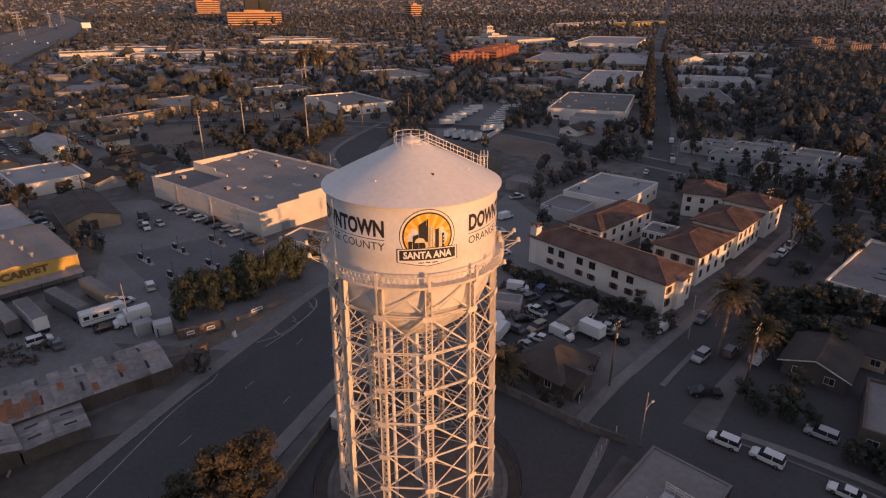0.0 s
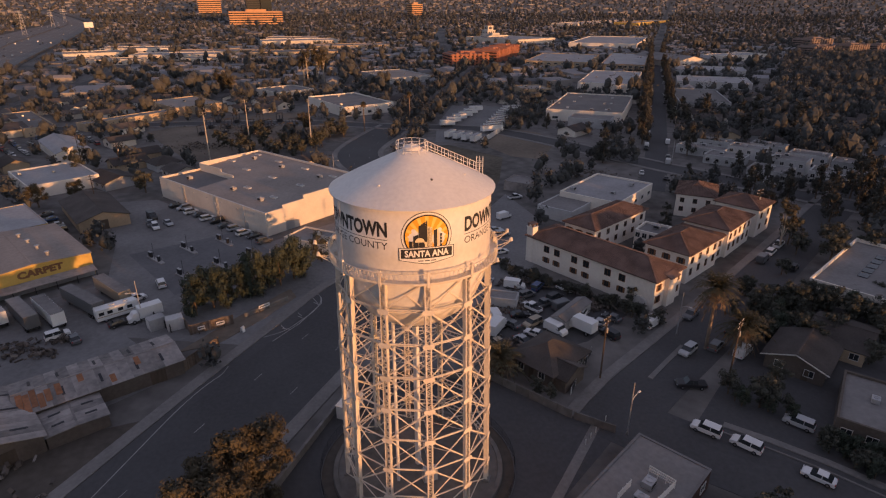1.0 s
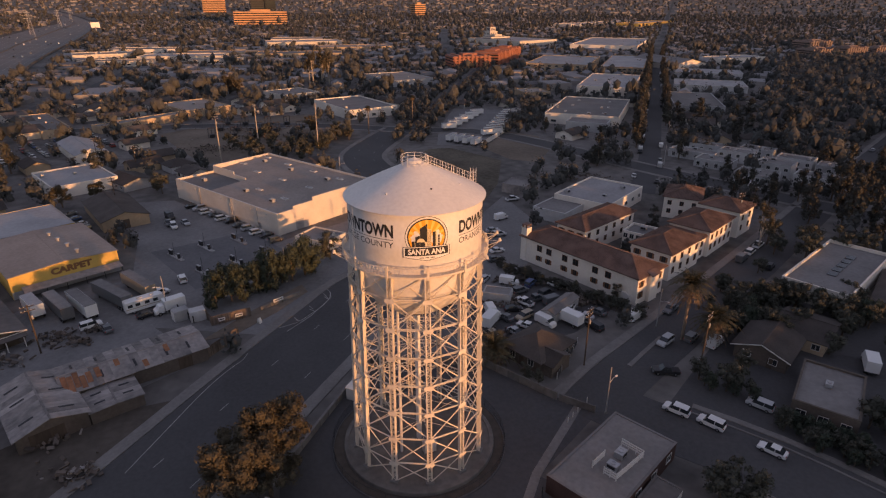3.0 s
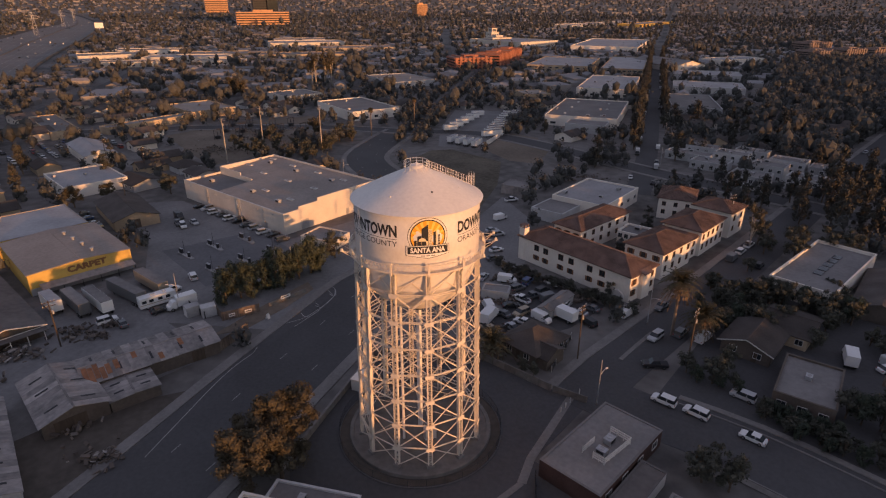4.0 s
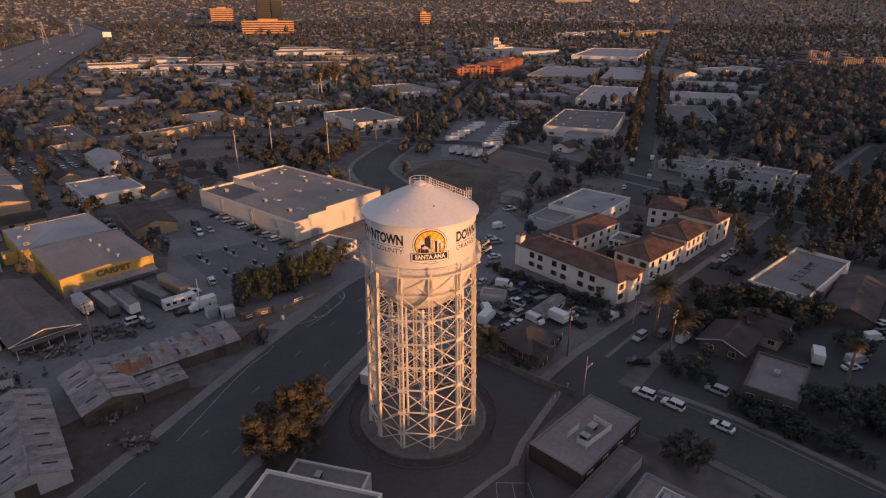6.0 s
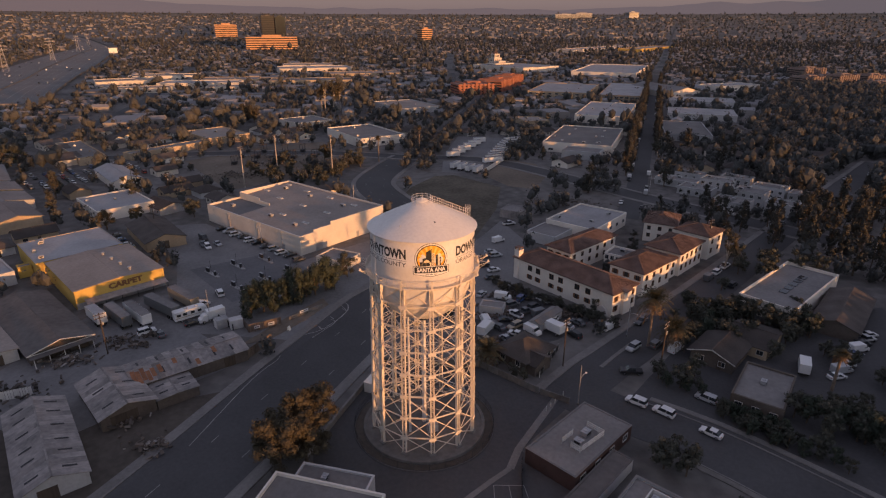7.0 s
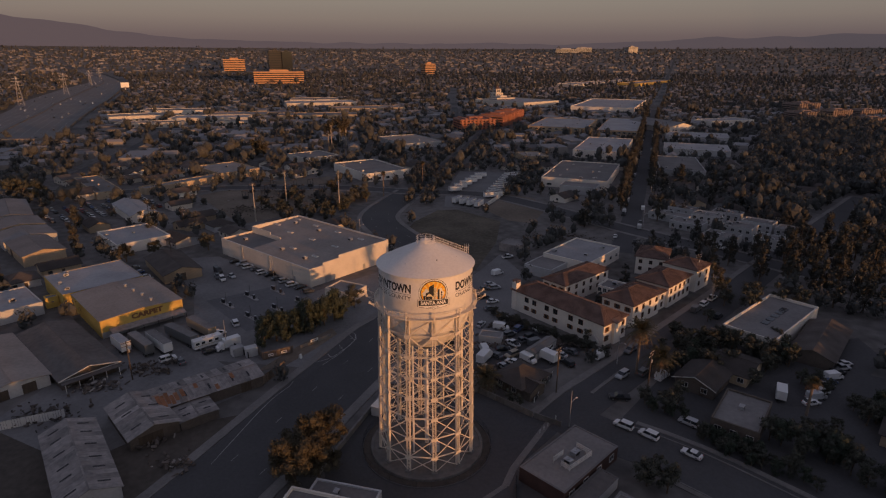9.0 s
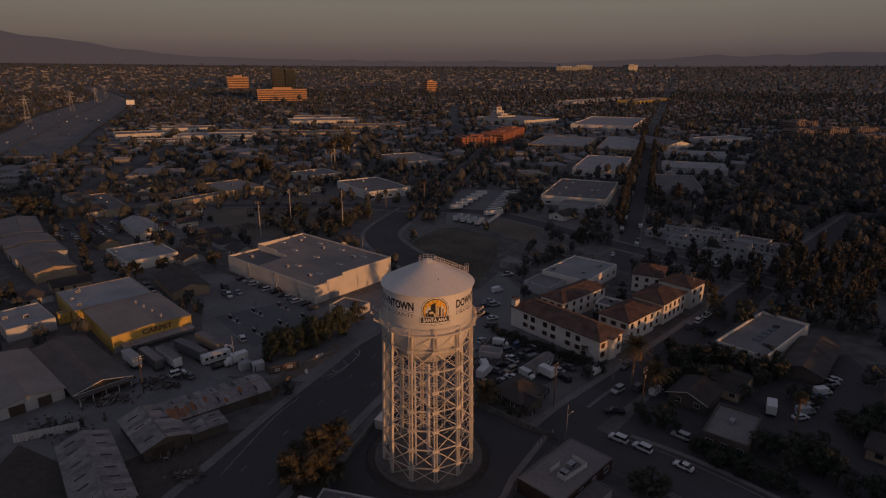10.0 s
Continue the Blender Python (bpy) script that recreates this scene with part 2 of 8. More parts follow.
class Shape:
    """Collects solids in one mesh."""

    def __init__(self):
        self.v, self.f = [], []

    def add(self, verts, faces, m=None):
        k = len(self.v)
        self.v += [tuple(m @ Vector(p)) if m else tuple(p) for p in verts]
        self.f += [tuple(i + k for i in f) for f in faces]
        return self

    def box(self, x0, x1, y0, y1, z0, z1, m=None):
        return self.add([(x, y, z) for z in (z0, z1) for y in (y0, y1) for x in (x0, x1)],
                        [(0, 2, 3, 1), (4, 5, 7, 6), (0, 1, 5, 4), (2, 6, 7, 3), (0, 4, 6, 2), (1, 3, 7, 5)], m)

    def bar(self, a, b, w, d=None, up=(0, 0, 1)):
        """A straight bar from a to b, w wide and d deep."""
        a, b, d = Vector(a), Vector(b), d or w
        z = (b - a).normalized()
        x = z.cross(Vector(up))
        x = x.normalized() if x.length > 1e-4 else Vector((1, 0, 0))
        y = z.cross(x)
        vs = [p + x * sx * w / 2 + y * sy * d / 2 for p in (a, b) for sx, sy in ((-1, -1), (1, -1), (1, 1), (-1, 1))]
        return self.add(vs, [(3, 2, 1, 0), (4, 5, 6, 7), (0, 1, 5, 4), (1, 2, 6, 5), (2, 3, 7, 6), (3, 0, 4, 7)])

    def tube(self, a, b, r0, r1=None, n=8):
        a, b, r1 = Vector(a), Vector(b), r0 if r1 is None else r1
        z = (b - a).normalized()
        x = z.orthogonal().normalized()
        y = z.cross(x)
        ring = [(math.cos(2 * math.pi * i / n), math.sin(2 * math.pi * i / n)) for i in range(n)]
        vs = [p + (x * c + y * s) * r for p, r in ((a, r0), (b, r1)) for c, s in ring]
        return self.add(vs, [(i, (i + 1) % n, n + (i + 1) % n, n + i) for i in range(n)] + [tuple(range(n))[::-1], tuple(range(n, 2 * n))])

    def sweep(self, points, r):
        """A square bar that follows a line of points without a break."""
        k, n = len(self.v), len(points)
        for i, p in enumerate(points):
            d = (points[min(i + 1, n - 1)] - points[max(i - 1, 0)]).normalized()
            side = Vector((p.x, p.y, 0)).normalized() * r
            up = d.cross(side).normalized() * r
            self.v += [tuple(p + a * side + b * up) for a, b in ((1, 1), (1, -1), (-1, -1), (-1, 1))]
        for i in range(n - 1):
            for j in range(4):
                q = (j + 1) % 4
                self.f.append((k + 4 * i + j, k + 4 * i + q, k + 4 * i + 4 + q, k + 4 * i + 4 + j))
        self.f += [(k + 3, k + 2, k + 1, k), (k + 4 * n - 4, k + 4 * n - 3, k + 4 * n - 2, k + 4 * n - 1)]
        return self

    def lathe(self, profile, n=32, a0=0.0, a1=2 * math.pi, m=None):
        """Turns a list of (r, z) round the z axis."""
        full = abs(a1 - a0 - 2 * math.pi) < 1e-6
        k = n if full else n + 1
        vs = [(r * math.cos(a0 + (a1 - a0) * i / n), r * math.sin(a0 + (a1 - a0) * i / n), z) for r, z in profile for i in range(k)]
        fs = [(j * k + i, j * k + (i + 1) % k, (j + 1) * k + (i + 1) % k, (j + 1) * k + i) for j in range(len(profile) - 1) for i in range(n)]
        return self.add(vs, fs, m)

    def prism(self, outline, z0, z1, m=None):
        """A counter-clockwise outline raised from z0 to z1."""
        n = len(outline)
        vs = [(x, y, z0) for x, y in outline] + [(x, y, z1) for x, y in outline]
        return self.add(vs, [tuple(range(n))[::-1], tuple(range(n, 2 * n))] + [(i, (i + 1) % n, n + (i + 1) % n, n + i) for i in range(n)], m)

    def mesh(self, name, mat, smooth=False):
        return mesh(name, self.v, self.f, mat, smooth)


def part(name, shape, mat, parent, label="", smooth=False, m=None):
    """Links a shape as one mesh under a thing or a part."""
    ob = new(name, shape if isinstance(shape, bpy.types.Mesh) else shape.mesh(name, mat, smooth))
    ob.parent = parent
    if m is not None:
        ob.matrix_local = m
    if label:
        tagged(ob, label)
    return ob


def thing(name, label, category, m=None, group="", kind=""):
    ob = new(name)
    ob.empty_display_size = 0.5
    if m is not None:
        ob.matrix_world = m
    return tagged(ob, label, category, group, kind)


def solid(name, shape, mat, label, category, m=None, group="", kind="", smooth=False):
    ob = new(name, shape.mesh(name, mat, smooth))
    if m is not None:
        ob.matrix_world = m
    return tagged(ob, label, category, group, kind)


def front(a, b, z=0.0):
    """The pose whose x axis runs from a to b along a front; y goes inwards. And the front's length."""
    d = Vector((b[0] - a[0], b[1] - a[1]))
    return pose(a[0], a[1], z, 0, 0, math.degrees(math.atan2(d.y, d.x))), d.length


def strip(points, width, z0, z1):
    """A band of that width along a line on the ground."""
    ps = [Vector(p) for p in points]
    s, left, right = Shape(), [], []
    for i, p in enumerate(ps):
        d = (ps[min(i + 1, len(ps) - 1)] - ps[max(i - 1, 0)]).normalized()
        nrm = Vector((-d.y, d.x)) * width / 2
        left.append(p + nrm), right.append(p - nrm)
    for i in range(len(ps) - 1):
        s.prism([tuple(right[i]), tuple(right[i + 1]), tuple(left[i + 1]), tuple(left[i])], z0, z1)
    return s


def smooth_line(points, step=6.0):
    """A Catmull-Rom line through points."""
    ps = [Vector(p) for p in points]
    ps = [ps[0] * 2 - ps[1], *ps, ps[-1] * 2 - ps[-2]]
    out = []
    for i in range(1, len(ps) - 2):
        a, b, c, d = ps[i - 1 : i + 3]
        n = max(2, int((c - b).length / step))
        for k in range(n):
            t = k / n
            out.append(0.5 * (2 * b + (c - a) * t + (2 * a - 5 * b + 4 * c - d) * t * t + (3 * b - a - 3 * c + d) * t**3))
    return [tuple(p) for p in out + [ps[-2]]]


def offset_line(points, off):
    """The line moved to its left by off."""
    ps, out = [Vector(p) for p in points], []
    for i, p in enumerate(ps):
        d = (ps[min(i + 1, len(ps) - 1)] - ps[max(i - 1, 0)]).normalized()
        out.append((p.x - d.y * off, p.y + d.x * off))
    return out
# ---- the water tower ----
AX = Vector((-0.4, 0.0, 0.0))
R_SHELL, Z_SHELL, Z_EAVE = 9.1, 33.6, 41.75
LEVELS = (0.55, 3.85, 8.15, 12.6, 17.0, 21.4, 25.75, 30.0, 33.9)
AZ0 = 9.2


def on_tower(azimuth, r, z):
    """Azimuth in degrees to the right of the side that faces the camera's start."""
    a = radians(azimuth)
    return Vector((r * math.sin(a), -r * math.cos(a), z))


def column_radius(z):
    return 9.95 - 0.75 * z / 34.0


def wrap(verts, az, z0, r):
    """Flat sign coordinates (x along, y up) laid onto the tank."""
    return [on_tower(az + math.degrees(x / R_SHELL), r, z0 + y) for x, y, *_ in verts]


def lettering(text, height, width, bold=0.0):
    """The built-in font's letters as flat triangles, width by height, centred on x, base at 0."""
    cu = bpy.data.curves.new("letters", "FONT")
    cu.body, cu.align_x, cu.resolution_u, cu.offset = text, "CENTER", 3, bold
    ob = bpy.data.objects.new("letters", cu)
    scene.collection.objects.link(ob)
    dg = bpy.context.evaluated_depsgraph_get()
    me = ob.evaluated_get(dg).to_mesh()
    vs = [tuple(v.co) for v in me.vertices]
    fs = [tuple(p.vertices) for p in me.polygons]
    ob.evaluated_get(dg).to_mesh_clear()
    bpy.data.objects.remove(ob)
    bpy.data.curves.remove(cu)
    xs, ys = [v[0] for v in vs], [v[1] for v in vs]
    sx, sy = width / (max(xs) - min(xs)), height / (max(ys) - min(ys))
    mid = (max(xs) + min(xs)) / 2
    return [((x - mid) * sx, (y - min(ys)) * sy) for x, y, _ in vs], fs


def flat_strip(x0, x1, y0, y1, n=10):
    vs = [(x0 + (x1 - x0) * i / n, y) for i in range(n + 1) for y in (y0, y1)]
    return vs, [(2 * i, 2 * i + 2, 2 * i + 3, 2 * i + 1) for i in range(n)]


def disc(r, n=48, cx=0.0, cy=0.0, lo=0.0, hi=2 * math.pi):
    return [(cx, cy)] + [(cx + r * math.cos(lo + (hi - lo) * i / n), cy + r * math.sin(lo + (hi - lo) * i / n)) for i in range(n + 1)], [(0, i, i + 1) for i in range(1, n + 1)]


def build_tower():
    t = thing("water_tower", "tall white steel water tower with a painted conical tank roof", "water tower", Matrix.Translation(AX))
    # tank
    tank = part("tank", Shape().lathe([(0.9, 24.6), (2.6, 24.75), (4.6, 25.6), (6.4, 27.1), (7.8, 29.0), (8.7, 31.2), (R_SHELL, Z_SHELL), (R_SHELL, 36.2), (R_SHELL + 0.012, 36.22), (R_SHELL + 0.012, 38.9), (R_SHELL, 38.92), (R_SHELL, Z_EAVE)], 96), WHITE_STEEL, t, "warm white painted steel tank with a bowl bottom", smooth=True)
    prof = [(R_SHELL - 0.02, Z_EAVE - 0.16), (9.5, Z_EAVE - 0.16), (9.54, Z_EAVE - 0.02), (9.45, Z_EAVE + 0.02)]
    prof += [(9.45 - (9.45 - 1.1) * k / 8, Z_EAVE + 0.02 + 4.05 * k / 8 + 0.10 * math.sin(math.pi * k / 8)) for k in range(1, 9)]
    roof = part("tank_roof", Shape().lathe(prof, 72), WHITE_STEEL, t, "pale conical steel roof")
    seams = Shape()
    for k in range(24):
        a = k * 15.0 + 4
        seams.bar(on_tower(a, 9.4, Z_EAVE + 0.05), on_tower(a, 1.3, Z_EAVE + 4.0), 0.05, 0.04)
    part("roof_seam", seams, WHITE_STEEL, roof)
    part("roof_vent", Shape().lathe([(1.1, 45.6), (1.05, 46.0), (0.75, 46.25), (0.25, 46.4), (0.0, 46.62)], 20), WHITE_STEEL, roof, smooth=True)
    for a, r in ((-32, 6.6), (22, 5.6), (70, 6.2), (200, 6)):
        z = Z_EAVE + 4.05 * (9.45 - r) / 8.35
        part("roof_hatch", Shape().box(-0.1, 0.1, -0.13, 0.13, 0, 0.22, Matrix.Translation(on_tower(a, r, z)) @ pose(0, 0, 0, 0, 0, a)), DARK_STEEL if r < 6 else WHITE_STEEL, roof)
    # guard rail on the summit
    rail = Shape()
    for k in range(12):
        a, b = k * 30, k * 30 + 30
        rail.tube(on_tower(a, 1.75, 45.35), on_tower(a, 1.75, 46.75), 0.035, n=5)
        for z in (46.75, 46.3, 45.85):
            rail.tube(on_tower(a, 1.75, z), on_tower(b, 1.75, z), 0.03, n=5)
    part("summit_rail", rail, WHITE_STEEL, roof)
    # roof stair with its rails
    stair = part("roof_ladder", Shape().bar(on_tower(121, 1.8, 45.75), on_tower(121, 9.4, Z_EAVE + 0.12), 0.7, 0.06), WHITE_STEEL, t, "sloping roof ladder with hand rails")
    for side in (-2.6, 2.6):
        foot = []
        for k in range(9):
            r = 1.9 + 7.4 * k / 8
            z = Z_EAVE + 0.02 + 4.05 * (9.45 - r) / 8.35
            foot.append(on_tower(121, r, z) + on_tower(121 + 90, side * 0.16, 0))
            part("rail_post", Shape().tube(foot[-1], foot[-1] + Vector((0, 0, 1.1)), 0.035, n=5), WHITE_STEEL, stair)
        for h in (1.1, 0.6):
            part("hand_rail", Shape().sweep([p + Vector((0, 0, h)) for p in foot], 0.028), WHITE_STEEL, stair)
    cage = Shape()
    for z in (Z_EAVE + 0.3, Z_EAVE + 0.8, Z_EAVE + 1.3):
        for d in range(6):
            cage.tube(on_tower(121, 9.6, z) + on_tower(d * 60, 0.45, 0), on_tower(121, 9.6, z) + on_tower(d * 60 + 60, 0.45, 0), 0.025, n=5)
    for d in range(6):
        cage.tube(on_tower(121, 9.6, Z_EAVE - 0.3) + on_tower(d * 60, 0.45, 0), on_tower(121, 9.6, Z_EAVE + 1.9) + on_tower(d * 60, 0.45, 0), 0.025, n=5)
    part("ladder_cage", cage, WHITE_STEEL, stair)
    ladder = part("tank_ladder", Shape().bar(on_tower(-61.0, R_SHELL + 0.16, 34.2), on_tower(-61.0, R_SHELL + 0.16, Z_EAVE - 0.2), 0.05, 0.05).bar(on_tower(-58.2, R_SHELL + 0.16, 34.2), on_tower(-58.2, R_SHELL + 0.16, Z_EAVE - 0.2), 0.05, 0.05), WHITE_STEEL, t)
    for k in range(24):
        part("rung", Shape().bar(on_tower(-61.0, R_SHELL + 0.16, 34.4 + 0.3 * k), on_tower(-58.2, R_SHELL + 0.16, 34.4 + 0.3 * k), 0.03, 0.03), WHITE_STEEL, ladder)
    # walkway
    walkway = part("walkway", Shape().lathe([(9.12, 33.55), (10.05, 33.55), (10.05, 33.75), (9.12, 33.75)], 72), LATTICE_WHITE, t, "white lattice walkway round the tank")
    for k in range(12):
        a0 = AZ0 + 30 * k
        for z in (33.8, 34.9):
            part("walkway_rail", Shape().sweep([on_tower(a0 + 3 * q, 10.05, z) for q in range(11)], 0.045), LATTICE_WHITE, walkway)
        part("walkway_lacing", Shape().sweep([on_tower(a0 + 1.5 * q, 10.05, 34.9 if q % 2 else 33.8) for q in range(21)], 0.028), LATTICE_WHITE, walkway)
        part("walkway_post", Shape().box(-0.14, 0.14, -0.12, 0.12, 33.3, 35.15, Matrix.Translation(on_tower(a0, 10.0, 0)) @ pose(0, 0, 0, 0, 0, a0)), LATTICE_WHITE, walkway)
    # columns
    for k in range(12):
        az = AZ0 + 30 * k
        b, top = on_tower(az, column_radius(0.5), 0.5), on_tower(az, column_radius(34), 33.9)
        side, out = on_tower(az + 90, 1, 0), on_tower(az, 1, 0)
        column = None
        for e in (-1, 1):
            # a channel: web outside, two flanges turned inwards
            sec = [(0.37, -0.26), (0.37, 0.26), (0.24, 0.26), (0.24, 0.23), (0.33, 0.23), (0.33, -0.23), (0.24, -0.23), (0.24, -0.26)]
            ring_ = [[p + side * (e * u) + out * v for u, v in sec] for p in (b, top)]
            s = Shape().add(ring_[0] + ring_[1], [(i, (i + 1) % 8, 8 + (i + 1) % 8, 8 + i) for i in range(8)])
            made_ = part("column" if column is None else "channel", s, LATTICE_WHITE, column or t)
            column = column or made_
        n = 78
        for d in (-0.255, 0.245):
            vs, fs = [], []
            axis = (top - b).normalized()
            for j in range(n + 1):
                p = b.lerp(top, j / n) + side * (0.30 if j % 2 else -0.30) + out * d
                vs += [p - axis * 0.045 - out * 0.008, p + axis * 0.045 - out * 0.008, p + axis * 0.045 + out * 0.008, p - axis * 0.045 + out * 0.008]
            for j in range(n):
                k4 = 4 * j
                fs += [(k4 + i, k4 + (i + 1) % 4, k4 + 4 + (i + 1) % 4, k4 + 4 + i) for i in range(4)]
            lace = Shape().add(vs, fs)
            part("lacing", lace, LATTICE_WHITE, column)
        part("base_plate", Shape().box(-0.6, 0.6, -0.5, 0.5, -0.02, 0.35, Matrix.Translation(on_tower(az, column_radius(0), 0.5)) @ pose(0, 0, 0, 0, 0, az)), CONCRETE, column)
        for z in LEVELS[1:-1]:
            mm = Matrix.Translation(on_tower(az, column_radius(z) + 0.30, z)) @ pose(0, 0, 0, 0, 0, az)
            part("gusset_plate", Shape().prism([(-0.55, -0.32), (0.55, -0.32), (0.72, 0), (0.55, 0.32), (-0.55, 0.32), (-0.72, 0)], -0.02, 0.02, mm @ pose(0, 0, 0, 90, 0, 0)), LATTICE_WHITE, column)
    # struts and diagonals of each bay
    for k in range(12):
        a, b = AZ0 + 30 * k, AZ0 + 30 * k + 30
        for i, z in enumerate(LEVELS):
            r = column_radius(z)
            p, q = on_tower(a, r, z), on_tower(b, r, z)
            if 0 < i < len(LEVELS) - 1:
                s = Shape()
                for d in (-0.16, 0.16):
                    s.bar(p + Vector((0, 0, d * 1.3)) + on_tower((a + b) / 2, d, 0), q + Vector((0, 0, d * 1.3)) + on_tower((a + b) / 2, d, 0), 0.11, 0.11)
                for j in range(1, 8):
                    c = p.lerp(q, j / 8)
                    s.bar(c + on_tower((a + b) / 2, -0.16, -0.1), c + on_tower((a + b) / 2, 0.16, 0.1), 0.06, 0.03)
                part("strut", s, LATTICE_WHITE, t)
            if i < len(LEVELS) - 1:
                z2 = LEVELS[i + 1]
                r2 = column_radius(z2)
                for lo, hi, d in ((a, b, 0.22), (b, a, -0.12)):
                    u, v = on_tower(lo, r + d, z + 0.05), on_tower(hi, r2 + d, z2 - 0.05)
                    s = Shape()
                    s.bar(u, v, 0.17, 0.05, up=on_tower((a + b) / 2, 1, 0))
                    s.bar(u, v, 0.03, 0.13, up=on_tower((a + b) / 2, 1, 0))
                    part("diagonal_brace", s, LATTICE_WHITE, t)
    # inner tie rods between every other column
    for i in range(1, len(LEVELS) - 2):
        for k in range(6):
            p = on_tower(AZ0 + 60 * k, column_radius(LEVELS[i]) - 0.3, LEVELS[i])
            part("tie_rod", Shape().tube(p, Vector((0, 0, LEVELS[i])), 0.035, n=5), LATTICE_WHITE, t)
    riser = part("riser_pipe", Shape().lathe([(0.42, 0.5), (0.42, 24.6)], 20), WHITE_STEEL, t, smooth=True)
    part("collar", Shape().lathe([(0.45, 23.4), (1.15, 23.5), (1.15, 24.3), (0.6, 24.7)], 20), DARK_STEEL, riser)
    part("overflow_pipe", Shape().tube(on_tower(-40, 4.2, 0.5), on_tower(-40, 4.2, 26.5), 0.22, n=10), WHITE_STEEL, t)
    # flood lamps on brackets at the walkway
    for az in (-98, -84, 84, 98, 52, -66):
        arm = Shape()
        base, tip = on_tower(az, 10.0, 34.3), on_tower(az, 11.6, 35.0)
        arm.tube(base, tip, 0.05, n=6).tube(on_tower(az, 10.0, 33.7), tip, 0.04, n=6).tube(on_tower(az + 3, 10, 34.9), tip, 0.03, n=5)
        lamp = part("lamp_bracket", arm, LATTICE_WHITE, t)
        part("flood_lamp", Shape().lathe([(0.0, 0.28), (0.16, 0.22), (0.2, 0.0), (0.26, -0.18), (0.0, -0.2)], 10, m=Matrix.Translation(tip + Vector((0, 0, 0.2)))), LATTICE_WHITE, lamp)
    # painted signs, three times round
    words, wf = lettering("DOWNTOWN", 1.72, 10.5, 0.04)
    words2, wf2 = lettering("ORANGE COUNTY", 0.80, 10.5)
    banner_words, bf = lettering("SANTA ANA", 0.76, 4.7, 0.035)
    for k in range(3):
        az = 9.5 + 120 * k
        R0 = R_SHELL + 0.02
        text = az + 60.8
        part("sign_lettering", mesh("sign_lettering", wrap(words, text, 38.55, R0), wf), None, tank, "black painted place lettering").data.materials.append(BLACK_PAINT)
        v, f_ = flat_strip(-5.25, 5.25, 0, 0.07, 28)
        part("sign_line", mesh("sign_line", wrap(v, text, 38.25, R0), f_, BLACK_PAINT), None, tank)
        part("sign_lettering", mesh("sign_lettering", wrap(words2, text, 37.2, R0), wf2, BLACK_PAINT), None, tank)
        emblem = None
        def lay(name, vf, mat, lift, z=38.75):
            return part(name, mesh(name, wrap(vf[0], az, z, R_SHELL + lift), vf[1], mat), None, emblem or tank)
        emblem = lay("emblem", disc(2.72), BLACK_PAINT, 0.020)
        lay("emblem_ring", disc(2.64), WHITE_PAINT, 0.026)
        lay("emblem_rim", disc(2.42), BLACK_PAINT, 0.032)
        lay("emblem_field", disc(2.27), ORANGE_PAINT, 0.038)
        for j in range(9):
            mid = math.pi * (j - 0.15) / 7.7
            lay("emblem_ray", ([(0.0, -0.5), (2.25 * math.cos(mid - 0.085), 2.25 * math.sin(mid - 0.085)), (2.25 * math.cos(mid + 0.085), 2.25 * math.sin(mid + 0.085))], [(0, 1, 2)]), YELLOW_PAINT, 0.044)
        skyline = [(-0.85, 0.05, -1.4, 1.2, 0.6, BLACK_PAINT), (0.05, 0.55, -1.4, 1.15, -0.15, CREAM_PAINT), (0.72, 1.08, -1.4, 0.65, 0.12, BLACK_PAINT), (1.08, 1.26, -1.4, 0.7, -0.1, CREAM_PAINT), (1.38, 1.62, -1.4, 0.25, 0.0, BLACK_PAINT), (-1.42, -0.88, -1.4, 0.1, 0.18, BLACK_PAINT), (-1.85, -1.35, -1.4, -0.45, 0.0, BLACK_PAINT), (-1.5, 0.0, -1.4, -0.55, 0.0, CREAM_PAINT)]
        skyline += [(0.12 + 0.14 * q, 0.16 + 0.14 * q, -1.3, 1.0, 0.0, BLACK_PAINT) for q in range(3)]
        skyline += [(-1.38 + 0.34 * q, -1.24 + 0.34 * q, -1.3, -0.8, 0.0, BLACK_PAINT) for q in range(4)]
        skyline += [(1.44, 1.56, -0.9 + 0.35 * q, -0.75 + 0.35 * q, 0.0, CREAM_PAINT) for q in range(3)]
        for k_, (x0, x1, y0, y1, skew, mt) in enumerate(skyline):
            lay("emblem_building", ([(x0, y0), (x1, y0), (x1, y1 + skew), (x0, y1)], [(0, 1, 2, 3)]), mt, 0.050 + 0.0012 * k_)
        dome_ = disc(0.5, 16, -0.75, -0.58, 0, math.pi)
        lay("emblem_building", dome_, CREAM_PAINT, 0.068)
        # the banner: a black keel line, a white field, the black name plate
        for hi, lo, dip, w, mt, lift in ((-1.22, -2.62, 0.46, 2.98, BLACK_PAINT, 0.074), (-1.28, -2.58, 0.42, 2.90, WHITE_PAINT, 0.078), (-1.38, -2.40, 0.0, 2.74, BLACK_PAINT, 0.082)):
            xs = np.linspace(-w, w, 15)
            vs = [(x, lo - dip * (1 - abs(x) / w)) for x in xs] + [(x, hi + 0.08 * (1 - (x / w) ** 2)) for x in xs]
            lay("emblem_banner", (vs, [(i, i + 1, 16 + i, 15 + i) for i in range(14)]), mt, lift)
        part("sign_lettering", mesh("sign_lettering", wrap(banner_words, az, 38.75 - 2.24, R_SHELL + 0.088), bf, WHITE_PAINT), None, emblem, "white painted banner lettering")
